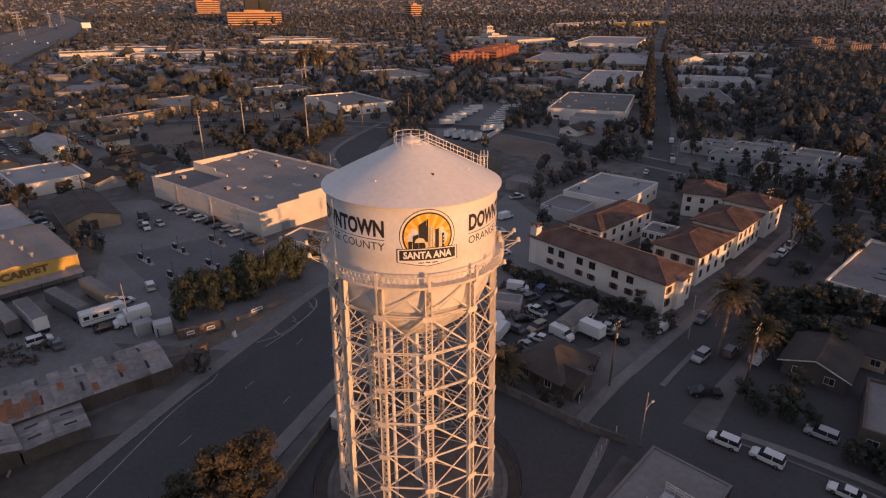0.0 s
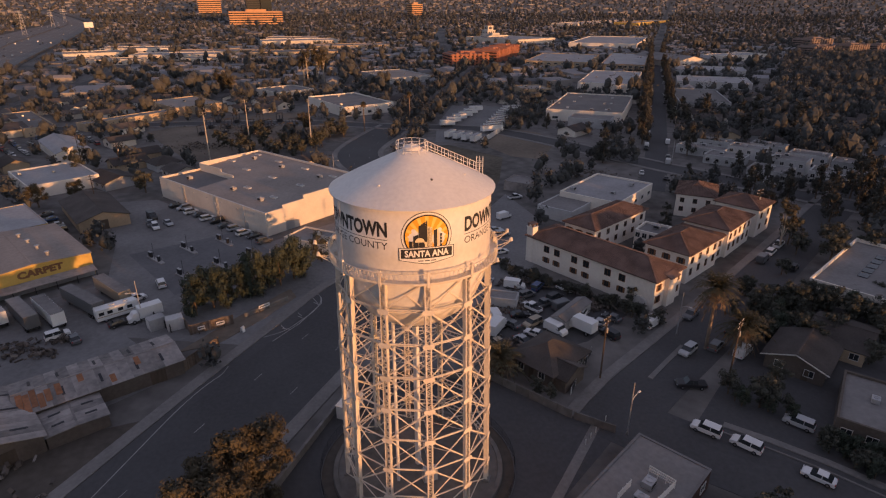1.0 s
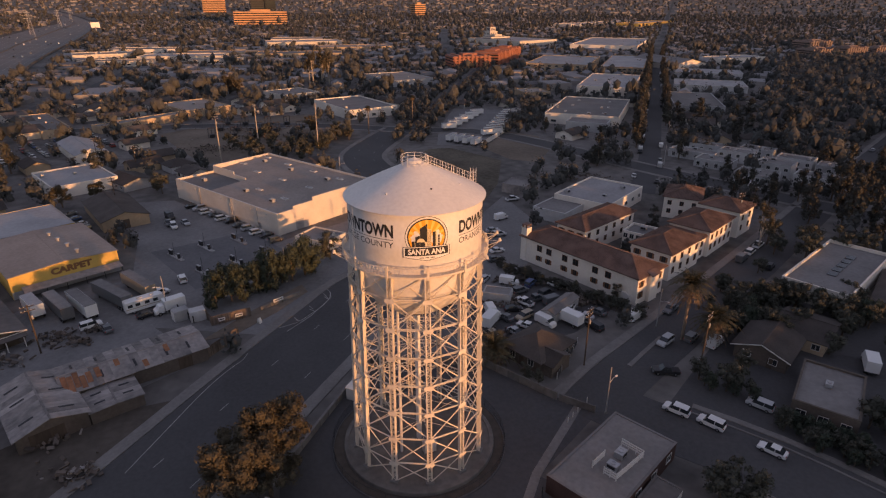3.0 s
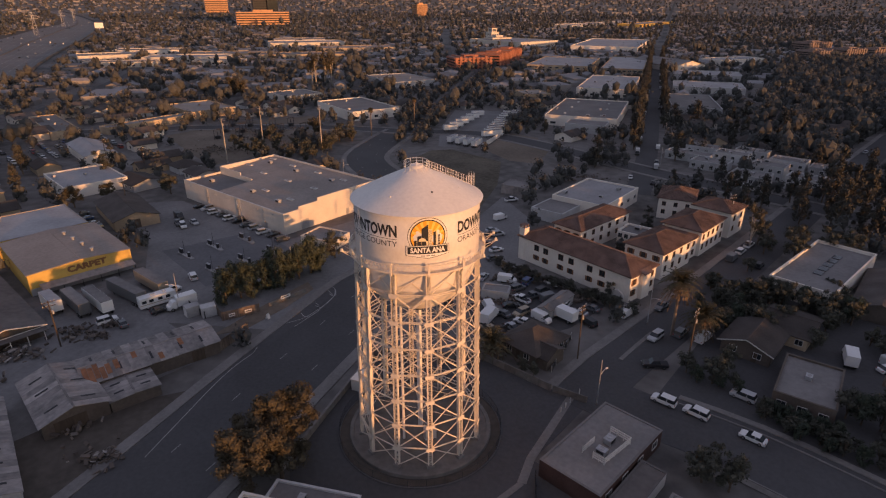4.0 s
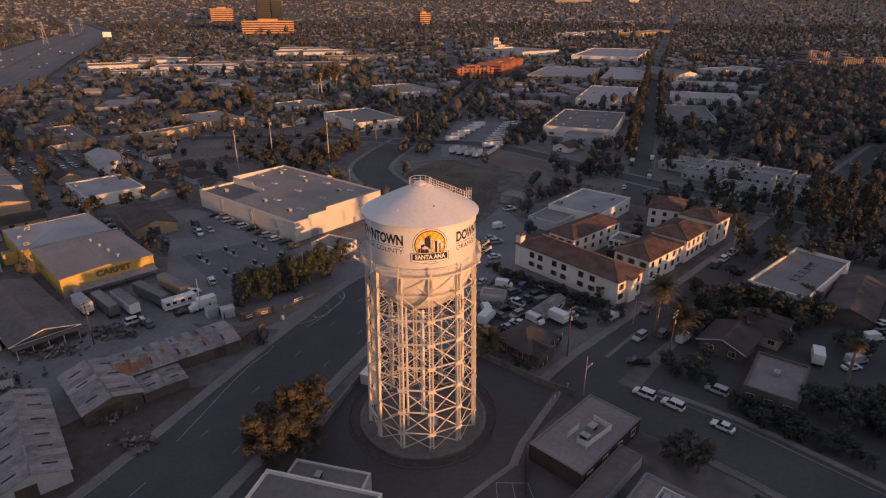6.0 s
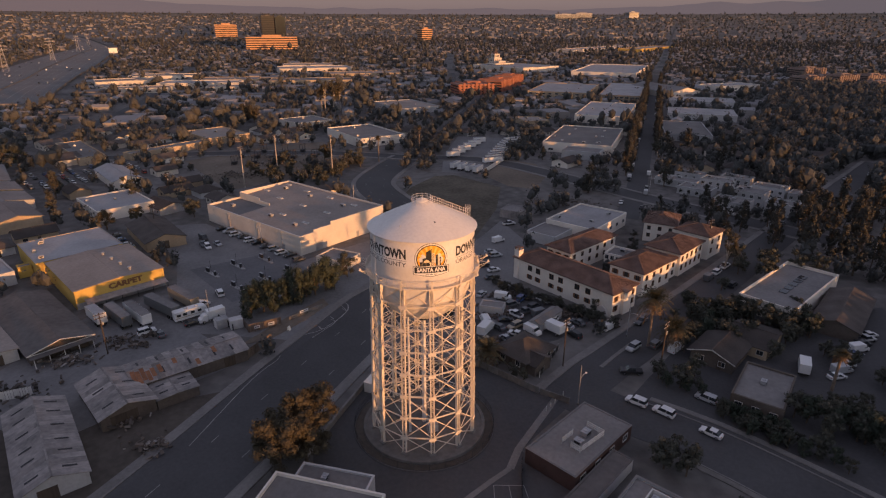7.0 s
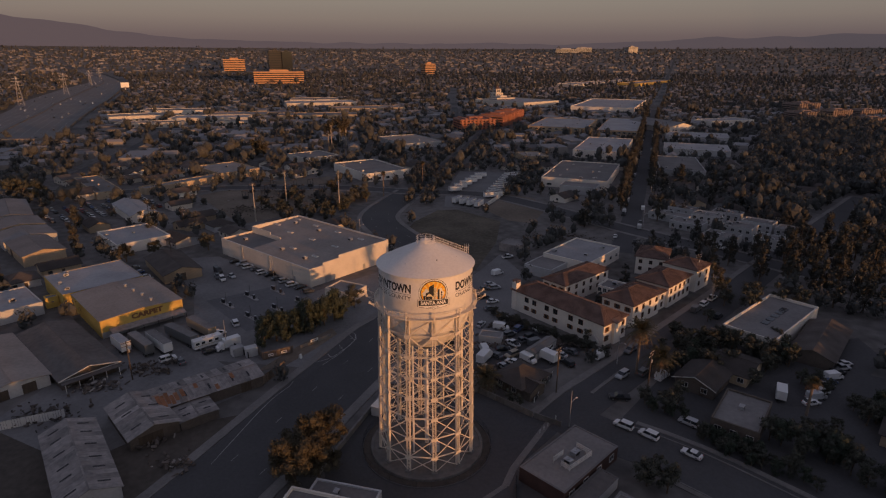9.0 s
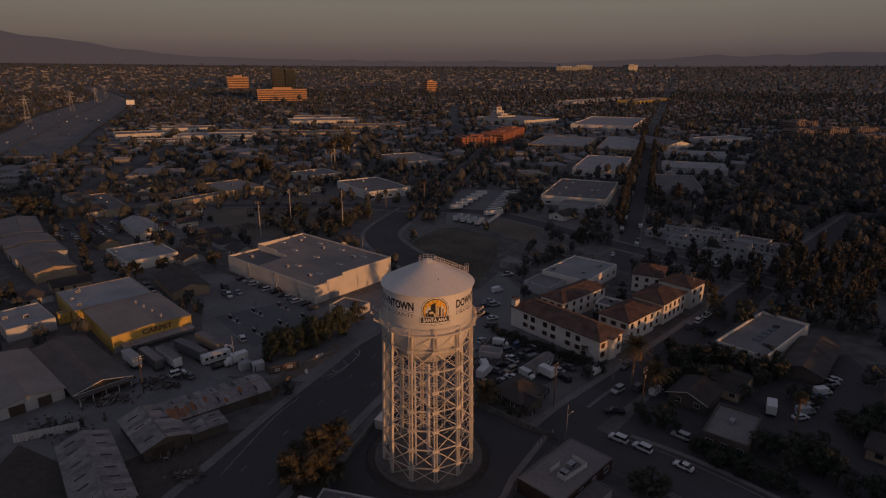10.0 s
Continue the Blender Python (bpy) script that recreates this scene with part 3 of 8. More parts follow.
        for x0, x1 in ((-0.95, -0.4), (-0.25, 0.25), (0.4, 0.95)):
            lay("emblem_bar", ([(x0, -2.72), (x1, -2.72), (x1, -2.62), (x0, -2.62)], [(0, 1, 2, 3)]), BLACK_PAINT, 0.086)
    return t


build_tower()
pad = solid("tower_pad", Shape().lathe([(0, 0.5), (11.25, 0.5), (11.3, 0.66), (11.9, 0.66), (11.98, 0.58), (12.05, -0.5)], 72), CONCRETE_DARK, "round stained concrete pad under the water tower", "foundation", Matrix.Translation(AX), kind="structure")
solid("earth_ring", Shape().lathe([(12.0, 0.055), (13.7, 0.05), (13.72, -0.2)], 72), DARK_DIRT, "bare brown earth between the pad and its round fence", "ground", Matrix.Translation(AX), kind="structure")
ring_fence = thing("ring_fence", "round dark steel mesh fence about the tower pad", "fence", Matrix.Translation(AX))
part("kerb", Shape().lathe([(13.6, 0.0), (13.6, 0.16), (13.85, 0.16), (13.85, 0.0)], 72), ASPHALT_MID, ring_fence)
for k in range(30):
    part("post", Shape().tube(on_tower(12 * k + 4, 13.72, 0.1), on_tower(12 * k + 4, 13.72, 1.75), 0.035, n=5), DARK_STEEL, ring_fence)
for z in (0.35, 1.7):
    part("rail", Shape().sweep([on_tower(5 * q, 13.72, z) for q in range(73)], 0.022), DARK_STEEL, ring_fence)
wires = Shape()
for q in range(360):
    wires.bar(on_tower(q, 13.72, 0.16), on_tower(q, 13.72, 1.7), 0.014)
tagged(part("wire", wires, DARK_STEEL, ring_fence), kind="stuff")
shed = thing("equipment_cabinet", "pale steel equipment cabinet inside the tower legs", "cabinet", pose(1.2, -3.2, 0.5, 0, 0, 20))
part("body", Shape().box(-1.0, 1.0, -0.5, 0.5, 0, 1.9), GALV, shed)
part("door", Shape().box(-0.9, -0.05, -0.53, -0.5, 0.1, 1.8), TRIM, shed)
part("door", Shape().box(0.05, 0.9, -0.53, -0.5, 0.1, 1.8), TRIM, shed)
# ---- ground, roads and yards ----
CELL = 3.0
taken = set()


def mark(x, y, r):
    k = int(math.ceil(r / CELL))
    i, j = int(x // CELL), int(y // CELL)
    for a in range(i - k, i + k + 1):
        for b in range(j - k, j + k + 1):
            if ((a + 0.5) * CELL - x) ** 2 + ((b + 0.5) * CELL - y) ** 2 <= (r + 1.0) ** 2:
                taken.add((a, b))


def mark_poly(m, x0, x1, y0, y1):
    """Marks a rectangle in the frame m as built on."""
    nx, ny = max(1, int((x1 - x0) / 2)), max(1, int((y1 - y0) / 2))
    for i in range(nx + 1):
        for j in range(ny + 1):
            p = m @ Vector((x0 + (x1 - x0) * i / nx, y0 + (y1 - y0) * j / ny, 0))
            taken.add((int(p.x // CELL), int(p.y // CELL)))


def is_free(x, y, r):
    k = int(math.ceil(r / CELL))
    i, j = int(x // CELL), int(y // CELL)
    return not any((a, b) in taken for a in range(i - k, i + k + 1) for b in range(j - k, j + k + 1))


def mark_line(points, width):
    for p, q in zip(points, points[1:]):
        d = math.dist(p, q)
        for k in range(int(d / 2) + 1):
            u = min(1, k * 2 / max(d, 1e-6))
            mark(p[0] + (q[0] - p[0]) * u, p[1] + (q[1] - p[1]) * u, width / 2)


def sheet(name, outline, mat, label, z=0.03, category="ground", block=True):
    ob = solid(name, Shape().prism(outline, -0.3, z), mat, label, category, kind="structure")
    if block:
        xs, ys = [p[0] for p in outline], [p[1] for p in outline]
        x = min(xs)
        while x <= max(xs):
            y = min(ys)
            while y <= max(ys):
                inside = False
                for (ax, ay), (bx, by) in zip(outline, outline[1:] + outline[:1]):
                    if (ay > y) != (by > y) and x < (bx - ax) * (y - ay) / (by - ay) + ax:
                        inside = not inside
                if inside:
                    taken.add((int(x // CELL), int(y // CELL)))
                y += CELL
            x += CELL
    return ob


def ground_height(x, y):
    """The plain is level near the tower and climbs gently towards the hills."""
    r = math.hypot(x, y)
    return 165.0 * (max(0.0, r - 1000.0) / 3900.0) ** 2


g = Shape()
rings = [0, 60, 150, 300, 600, 900] + [1000 + 150 * k for k in range(1, 27)]
g.lathe([(r, ground_height(r, 0)) for r in rings[:0:-1]] + [(0.01, 0.0)], 96)
solid("ground", g, EARTH, "dusty brown town ground reaching the horizon", "ground", kind="structure")

# main road past the tower, bending left behind the warehouse
MAIN = smooth_line([(-92, -110), (-63, -60), (-40, -12), (-25, 22), (-9, 60), (1, 95), (-2, 130), (-18, 160), (-27, 190), (-20, 225), (-11, 252)])
MAIN_FAR = smooth_line([(-11, 252), (-6, 262), (4, 310), (30, 420), (60, 560), (95, 700)])
W_MAIN = 17.5


road_count = [0]


def roadway(name, line, width, label, lines=True, walks=(2.2, 2.2), mat=None):
    top = 0.062 - 0.005 * road_count[0]
    road_count[0] += 1
    body = strip(line, width, -0.3, top)
    body.v = [(x, y, z + ground_height(x, y) * 1.003) for x, y, z in body.v]
    solid(name, body, mat or ASPHALT, label, "road", kind="structure")
    mark_line(line, width + 6)
    for side, w in ((1, walks[0]), (-1, walks[1])):
        if w:
            solid("pavement", strip(offset_line(line, side * (width / 2 + w / 2 + 0.3)), w, -0.3, 0.17), CONCRETE, "pale concrete pavement beside the road", "pavement", kind="structure")
            solid("curb", strip(offset_line(line, side * (width / 2 + 0.15)), 0.3, -0.3, 0.20), CONCRETE, "concrete curb along the road", "curb", kind="structure")


def dashes(name, line, width, on, off, mat, label):
    s, run = Shape(), 0.0
    for p, q in zip(line, line[1:]):
        d = math.dist(p, q)
        n = max(1, int(d / 1.0))
        for k in range(n):
            if (run + d * k / n) % (on + off) < on:
                u, v = k / n, (k + 1) / n
                a = (p[0] + (q[0] - p[0]) * u, p[1] + (q[1] - p[1]) * u)
                b = (p[0] + (q[0] - p[0]) * v, p[1] + (q[1] - p[1]) * v)
                x, y = (b[0] - a[0]), (b[1] - a[1])
                h = math.hypot(x, y)
                x, y = -y / h * width / 2, x / h * width / 2
                s.prism([(a[0] - x, a[1] - y), (b[0] - x, b[1] - y), (b[0] + x, b[1] + y), (a[0] + x, a[1] + y)], 0.05, 0.07)
        run += d
    if s.v:
        solid(name, s, mat, label, "road marking", kind="structure")


roadway("main_road", MAIN, W_MAIN, "wide dark asphalt road passing the water tower", walks=(0, 2.2))


def kerb_off(y):
    """How far the left curb stands from the road's middle: it swings out at the turnout."""
    def ease(a, b):
        u = max(0.0, min(1.0, (y - a) / (b - a)))
        return u * u * (3 - 2 * u)
    return 8.9 + 1.2 * ease(-110, -40) * (1 - ease(50, 64)) + 1.3 * ease(-24, 16) * (1 - ease(50, 64))


def beside_road(extra, y_max=1e9):
    """The main road's left curb line, moved outwards by extra."""
    out = []
    for i, p in enumerate(MAIN):
        q = offset_line(MAIN[max(0, i - 1) : i + 2], kerb_off(p[1]) + extra)[1 if i else 0]
        if p[1] < y_max:
            out.append(q)
    return out


solid("curb", strip(beside_road(0.0), 0.3, -0.3, 0.20), CONCRETE, "pale concrete curb along the road", "curb", kind="structure")
solid("pavement", strip(beside_road(1.2), 2.1, -0.3, 0.17), CONCRETE, "pale concrete pavement beside the road", "pavement", kind="structure")
solid("road_turnout", strip(beside_road(-2.2), 4.1, -0.3, 0.056), ASPHALT, "asphalt turnout beside the main road", "road", kind="structure")
roadway("main_road_far", MAIN_FAR, 9.0, "asphalt road between trees beyond the junction", walks=(0, 0))
dashes("lane_marking", offset_line(MAIN, 3.6), 0.12, 2.5, 12, LINE, "worn white dashed lane marking on the road")
for line in (smooth_line([(-44.5, -6.0), (-42.0, 4.1), (-39.9, 12.5), (-38.0, 18.3), (-36.4, 21.7), (-35.3, 23.7), (-35.0, 26.0)]), smooth_line([(-31.0, 35.9), (-27.5, 38.1), (-25.1, 41.8), (-22.7, 46.4), (-22.0, 50.0), (-22.4, 52.8), (-23.4, 54.2)]), [(-27.4, 38.8), (-28.5, 40.4)], [(-25.0, 44.2), (-26.1, 45.6)], [(-22.5, 49.7), (-24.2, 52.6)]):
    solid("edge_marking", strip(line, 0.15, 0.0, 0.068), LINE, "worn white edge line round the turnout", "road marking", kind="structure")
dashes("lane_marking", offset_line(MAIN, -4.6), 0.12, 2.5, 12, LINE, "worn white dashed lane marking on the road")

# side street past the flats, and the street with the parked white cars
SIDE = smooth_line([(29, 6), (37, 15), (60, 36.5), (100, 75), (150, 124), (260, 230)])
CARS = smooth_line([(29, 11.5), (38, 3.6), (53.1, -8.1), (68.3, -25), (97, -58), (140, -100)])
roadway("side_street", SIDE, 11.0, "asphalt street beside the flats", walks=(1.8, 0))
roadway("back_street", CARS, 12.0, "asphalt street with parked white cars", walks=(0, 0))
for off, w, top, mt, nm in ((6.15, 0.3, 0.2, CONCRETE, "curb"), (8.2, 1.3, 0.17, CONCRETE, "pavement"), (-6.15, 0.3, 0.2, CONCRETE, "curb"), (-7.0, 1.2, 0.17, CONCRETE_DARK, "pavement")):
    solid(nm, strip(offset_line(CARS, off)[3 if off > 0 else 5:], w, -0.3, top), mt, "concrete edge of the street with parked cars", nm, kind="structure")
solid("street_island", strip([(40.4, 19.2), (45.5, 24.4), (50.6, 29.4)], 0.9, -0.3, 0.19), CONCRETE, "narrow pale concrete island in the side street", "curb", kind="structure")
# the straight avenue lined with trees
AVENUE = smooth_line([(82, 130), (102, 177), (145, 287), (211, 459), (292, 674), (425, 1009), (522, 1242), (860, 2080), (1450, 3500)])
roadway("tree_lined_avenue", AVENUE, 9.5, "straight asphalt avenue between rows of dark trees", walks=(0, 0))
CROSS = smooth_line([(-420, 330), (-260, 250), (-130, 262), (-60, 262), (-12, 250), (40, 236), (100, 160), (150, 100)])
roadway("cross_street", CROSS, 11.0, "asphalt cross street at the junction", walks=(1.8, 1.8))
FREEWAY_RIGHT = smooth_line([(-372, 500), (-430, 608), (-540, 860), (-630, 1080), (-790, 1450), (-925, 1720), (-1120, 2020), (-1400, 2390)], 30)
FREEWAY_LEFT = smooth_line([(-505, 490), (-560, 620), (-654, 828), (-757, 1024), (-908, 1397), (-1005, 1690), (-1170, 1990), (-1430, 2360)], 30)


def between(u):
    """A line along the freeway, u of its width from the near edge."""
    n = 70
    pick = [(FREEWAY_RIGHT[i * (len(FREEWAY_RIGHT) - 1) // n], FREEWAY_LEFT[i * (len(FREEWAY_LEFT) - 1) // n]) for i in range(n + 1)]
    return [(a[0] + (b[0] - a[0]) * u, a[1] + (b[1] - a[1]) * u) for a, b in pick]


def freeway_band(name, u0, u1, lift, mat, label, category="road", deep=0.4):
    a, b, band = between(u0), between(u1), Shape()
    for i in range(len(a) - 1):
        band.prism([a[i], a[i + 1], b[i + 1], b[i]], -deep, lift)
    band.v = [(x, y, z + ground_height(x, y) * 1.003) for x, y, z in band.v]
    solid(name, band, mat, label, category, kind="structure")


freeway_band("freeway", 0.0, 1.0, 0.30, FREEWAY_CONCRETE, "wide pale concrete freeway with many lanes")
freeway_band("freeway_verge", 1.0, 1.25, 0.22, DARK_DIRT, "bare earth verge beside the freeway", "ground")
freeway_band("median_barrier", 0.545, 0.565, 1.3, CONCRETE_DARK, "dark concrete barrier along the middle of the freeway", "barrier")
freeway_band("freeway_wall", -0.014, -0.006, 3.0, CONCRETE_DARK, "dark concrete sound wall along the freeway", "wall")
for u in (0.08, 0.17, 0.26, 0.35, 0.44, 0.64, 0.73, 0.82, 0.91):
    freeway_band("freeway_lane_line", u, u + 0.0022, 0.34, LINE, "worn white lane line on the freeway", "road marking", -0.28)
for u in (0.05, 0.25, 0.45, 0.65, 0.85):
    mark_line(between(u), 46)
FAR_STREETS = [[(-700, 560), (-300, 600), (0, 560), (276, 591), (700, 520), (1100, 560)], [(-250, 300), (-300, 560), (-420, 1000)], [(200, 400), (420, 300), (700, 160)], [(276, 591), (60, 620), (40, 900), (60, 1500)]]
for line in FAR_STREETS:
    roadway("far_street", smooth_line(line, 20), 10.0, "distant asphalt town street", walks=(0, 0))

sheet("tower_yard", [(-16, -34), (30, -34), (31, -20), (17.5, -8.5), (29, 4), (24, 10), (12.5, 20.5), (-7, 24), (-16, 10), (-21, -8)], ASPHALT, "dark asphalt yard round the water tower", 0.02)
sheet("parking_yard", [(-58, 37), (-33, 33), (-17, 62), (-5, 92), (-14, 112), (-42, 86), (-88, 126), (-112, 122), (-84, 88), (-74, 62)], ASPHALT_OLD, "worn grey asphalt parking yard", 0.02)
sheet("pump_court", [(-76.5, 79), (-55.5, 55), (-33.5, 73.5), (-53, 94.5)], ASPHALT_WORN, "patched darker asphalt round the pump islands", 0.032, block=False)
sheet("scrap_yard", [(-100, 8), (-72, -6), (-43, 24), (-58, 37), (-74, 62), (-92, 46)], ASPHALT_OLD, "stained asphalt yard full of trucks", 0.025)
sheet("workshop_yard", [(-90, -40), (-60, -44), (-46, -14), (-42.6, 12), (-62, 5), (-95, 8)], DARK_DIRT, "dark bare yard between tin sheds", 0.02)
sheet("grass_field", [(-14, 150), (-8, 180), (4, 203), (14, 205), (36, 180), (30, 144), (18, 108), (9, 100), (8, 130)], GRASS, "dry grass field inside the road bend", 0.02)
sheet("dirt_lot", [(30, 205), (48, 243), (62, 230), (62, 200), (52, 176), (40, 182)], DIRT, "bare dirt lot beside the warehouses", 0.02)
sheet("truck_lot", [(8, 212), (28, 206), (46, 250), (56, 312), (22, 320), (10, 255)], ASPHALT_OLD, "asphalt truck lot", 0.02)
sheet("station_yard", [(-95, 176), (-52, 212), (-56, 250), (-70, 300), (-112, 280), (-140, 240)], DIRT, "dirt yard of an electric substation", 0.02)
sheet("west_lot", [(5, 48), (20, 40), (30, 72), (36, 104), (30, 128), (20, 108), (8, 88)], ASPHALT_OLD, "asphalt lane with parked vans beside the flats", 0.022)
sheet("salvage_yard", [(14, 24), (33, 32), (44, 42), (24, 66), (14, 60), (10, 44)], ASPHALT, "cluttered dark asphalt yard full of vans", 0.018)
sheet("house_lots", [(44, 8), (60, 26), (84, 52), (125, 20), (80, -30)], ASPHALT, "dark asphalt lots between houses", 0.012, block=False)
sheet("east_parking", [(84, 14), (96, 12), (126, 34), (128, 48), (110, 44)], ASPHALT, "dark asphalt car park", 0.02)
path_walk = strip([(15.0, -13.2), (17.2, -8.2), (27.4, 7.4)], 1.4, -0.2, 0.06)
solid("footpath", path_walk, CONCRETE, "narrow pale concrete footpath across the tower yard", "path", kind="structure")
solid("footpath", strip([(15.0, -13.2), (11.1, -16.4), (2, -24.5), (-4, -30)], 1.0, -0.2, 0.06), CONCRETE, "narrow pale concrete footpath across the tower yard", "path", kind="structure")
for a, b in (((11.6, -17.2), (16.8, -17.4)), ((16.8, -17.4), (17.2, -21)), ((17.2, -21), (11.4, -21)), ((11.4, -21), (11.6, -17.2)), ((14.2, -17.3), (14.3, -21))):
    solid("yard_marking", strip([a, b], 0.12, 0.0, 0.035), LINE, "white painted box on the yard", "road marking", kind="structure")

# widened road edge by the yard entrance, with its hatching
EDGE_OUT = [(-28.9, 34.3), (-24.9, 41.0), (-21.7, 49.7), (-22.2, 52.6)]
for pts in (EDGE_OUT, [(-28.0, 39.2), (-26.2, 38.6)], [(-25.8, 44.1), (-24.2, 42.9)], [(-23.5, 50.2), (-22.0, 48.8)]):
    solid("hatch_marking", strip(pts, 0.16, 0.0, 0.074), PUMP_CURB, "white hatched road edge marking", "road marking", kind="structure")
sheet("verge", [(-46, 31), (-39.5, 33.5), (-33.0, 43), (-27.8, 53), (-30, 57), (-38, 45)], DIRT, "bare dirt verge in front of the hedge", 0.10, block=False)
# ---- buildings ----
pane_cache = {}


def window(parent, m, w, h, frame_mat=None, name="window"):
    """A framed window that stands a little proud of its wall; -y is outwards."""
    key = (round(w, 2), round(h, 2), (frame_mat or TRIM).name)
    if key not in pane_cache:
        t = 0.09 if w < 2.5 else 0.14
        s = Shape()
        s.box(-w / 2 - t, -w / 2, -0.08, 0.05, -t, h + t).box(w / 2, w / 2 + t, -0.08, 0.05, -t, h + t)
        s.box(-w / 2, w / 2, -0.08, 0.05, h, h + t).box(-w / 2, w / 2, -0.11, 0.05, -t, 0)
        s.box(-0.03, 0.03, -0.05, 0.05, 0, h)
        pane_cache[key] = (s.mesh("window", frame_mat or TRIM), Shape().box(-w / 2, w / 2, -0.025, 0.04, 0, h).mesh("pane", GLASS_DARK))
    fr, pn = pane_cache[key]
    ob = part(name, fr, None, parent, m=m)
    part("pane", pn, None, ob)
    return ob


def face(L, D, side, along, z):
    return {"f": pose(along, 0, z), "r": pose(L, along, z, 0, 0, 90), "b": pose(L - along, D, z, 0, 0, 180), "l": pose(0, D - along, z, 0, 0, -90)}[side]


def wall_ring(s, x0, x1, y0, y1, e, z0, z1):
    """Four walls of thickness e round a rectangle, in one piece."""
    vs = [(x, y, z) for z in (z0, z1) for k in (0, e) for x, y in ((x0 + k, y0 + k), (x1 - k, y0 + k), (x1 - k, y1 - k), (x0 + k, y1 - k))]
    fs = []
    for i in range(4):
        j = (i + 1) % 4
        fs += [(i, j, 8 + j, 8 + i), (4 + j, 4 + i, 12 + i, 12 + j), (8 + i, 8 + j, 12 + j, 12 + i), (j, i, 4 + i, 4 + j)]
    return s.add(vs, fs)


def flat_building(name, label, a, b, depth, h, wall, roof, parapet=0.7, windows=(), skylights=0, units=0, doors=(), seed=1, category="building", cap=True, cap_mat=None):
    m, L = front(a, b)
    D = depth
    mark_poly(m, -2, L + 2, -2, D + 2)
    t = thing(name, label, category, m)
    w = Shape()
    e, top = 0.3, h + parapet
    wall_ring(w, 0, L, 0, D, e, -0.3, top)
    part("wall", w, wall, t)
    part("roof", Shape().box(e, L - e, e, D - e, h - 0.3, h), roof, t)
    if cap:
        c = Shape()
        wall_ring(c, -0.04, L + 0.04, -0.04, D + 0.04, e + 0.08, top, top + 0.08)
        part("coping", c, cap_mat or wall, t)
    rnd = random.Random(seed)
    for side, n, z, ww, wh in windows:
        length = L if side in "fb" else D
        for i in range(n):
            window(t, face(L, D, side, length * (i + 0.5) / n, z), ww, wh)
    for side, along, ww, wh in doors:
        part("door", Shape().box(-ww / 2, ww / 2, -0.06, 0.05, 0, wh), GALV, t, m=face(L, D, side, along, 0.02))
    cols = max(1, int(round(math.sqrt(skylights * L / D)))) if skylights else 0
    for k in range(skylights):
        i, j = k % cols, k // cols
        rows = math.ceil(skylights / cols)
        x, y = L * (i + 0.5) / cols + rnd.uniform(-1, 1), D * (j + 0.5) / rows + rnd.uniform(-1, 1)
        sk = part("skylight", Shape().box(-0.65, 0.65, -1.2, 1.2, 0, 0.35), TRIM, t, "white plastic skylight", m=pose(x, y, h))
        part("dome", Shape().lathe([(0.0, 0.22), (0.5, 0.15), (0.8, 0.0)], 8, m=pose(0, 0, 0.35) @ Matrix.Diagonal((0.7, 1.3, 1, 1))), ROOF_PALE, sk)
    for k in range(units):
        x, y = rnd.uniform(1.5, L - 1.5), rnd.uniform(1.5, D - 1.5)
        roof_unit(t, pose(x, y, h, 0, 0, rnd.choice((0, 90))), rnd.uniform(0.7, 1.2))
    return t


def roof_unit(parent, m, size=1.0):
    """An air handler on a roof: casing, louvre panel, fan cowl."""
    u = part("roof_unit", Shape().box(-0.8 * size, 0.8 * size, -0.6 * size, 0.6 * size, 0.12, 0.95 * size), GALV, parent, "grey steel air handling unit", m=m)
    part("louvre", Shape().box(-0.6 * size, 0.6 * size, -0.63 * size, -0.6 * size, 0.3 * size, 0.8 * size), DARK_STEEL, u)
    part("fan_cowl", Shape().lathe([(0.42 * size, 0.95 * size), (0.42 * size, 1.08 * size), (0.34 * size, 1.08 * size), (0.3 * size, 0.98 * size), (0, 0.98 * size)], 12), GALV, u)
    return u


def gable_shapes(L, D, h, rise, over, thick=0.14, along="x"):
    """Walls with gable ends, and the two slopes of the roof. The ridge runs along x (or y)."""
    wall, slopes = Shape(), []
    if along == "x":
        wall.add([(0, 0, -0.3), (L, 0, -0.3), (L, D, -0.3), (0, D, -0.3), (0, 0, h), (L, 0, h), (L, D, h), (0, D, h), (0, D / 2, h + rise), (L, D / 2, h + rise)],
                 [(0, 1, 5, 4), (2, 3, 7, 6), (1, 2, 6, 9, 5), (3, 0, 4, 8, 7), (4, 5, 9, 8), (6, 7, 8, 9)])
        k = rise / (D / 2)
        for s in (0, 1):
            y0, y1 = (-over, D / 2) if s == 0 else (D + over, D / 2)
            z0, z1 = h - over * k + 0.02, h + rise + 0.02
            slopes.append([(-over, y0, z0), (L + over, y0, z0), (L + over, y1, z1), (-over, y1, z1)])
    else:
        wall.add([(0, 0, -0.3), (L, 0, -0.3), (L, D, -0.3), (0, D, -0.3), (0, 0, h), (L, 0, h), (L, D, h), (0, D, h), (L / 2, 0, h + rise), (L / 2, D, h + rise)],
                 [(0, 1, 5, 8, 4), (2, 3, 7, 9, 6), (1, 2, 6, 5), (3, 0, 4, 7), (5, 6, 9, 8), (7, 4, 8, 9)])
        k = rise / (L / 2)
        for s in (0, 1):
            x0, x1 = (-over, L / 2) if s == 0 else (L + over, L / 2)
            z0, z1 = h - over * k + 0.02, h + rise + 0.02
            slopes.append([(x0, D + over, z0), (x0, -over, z0), (x1, -over, z1), (x1, D + over, z1)])
    return wall, slopes


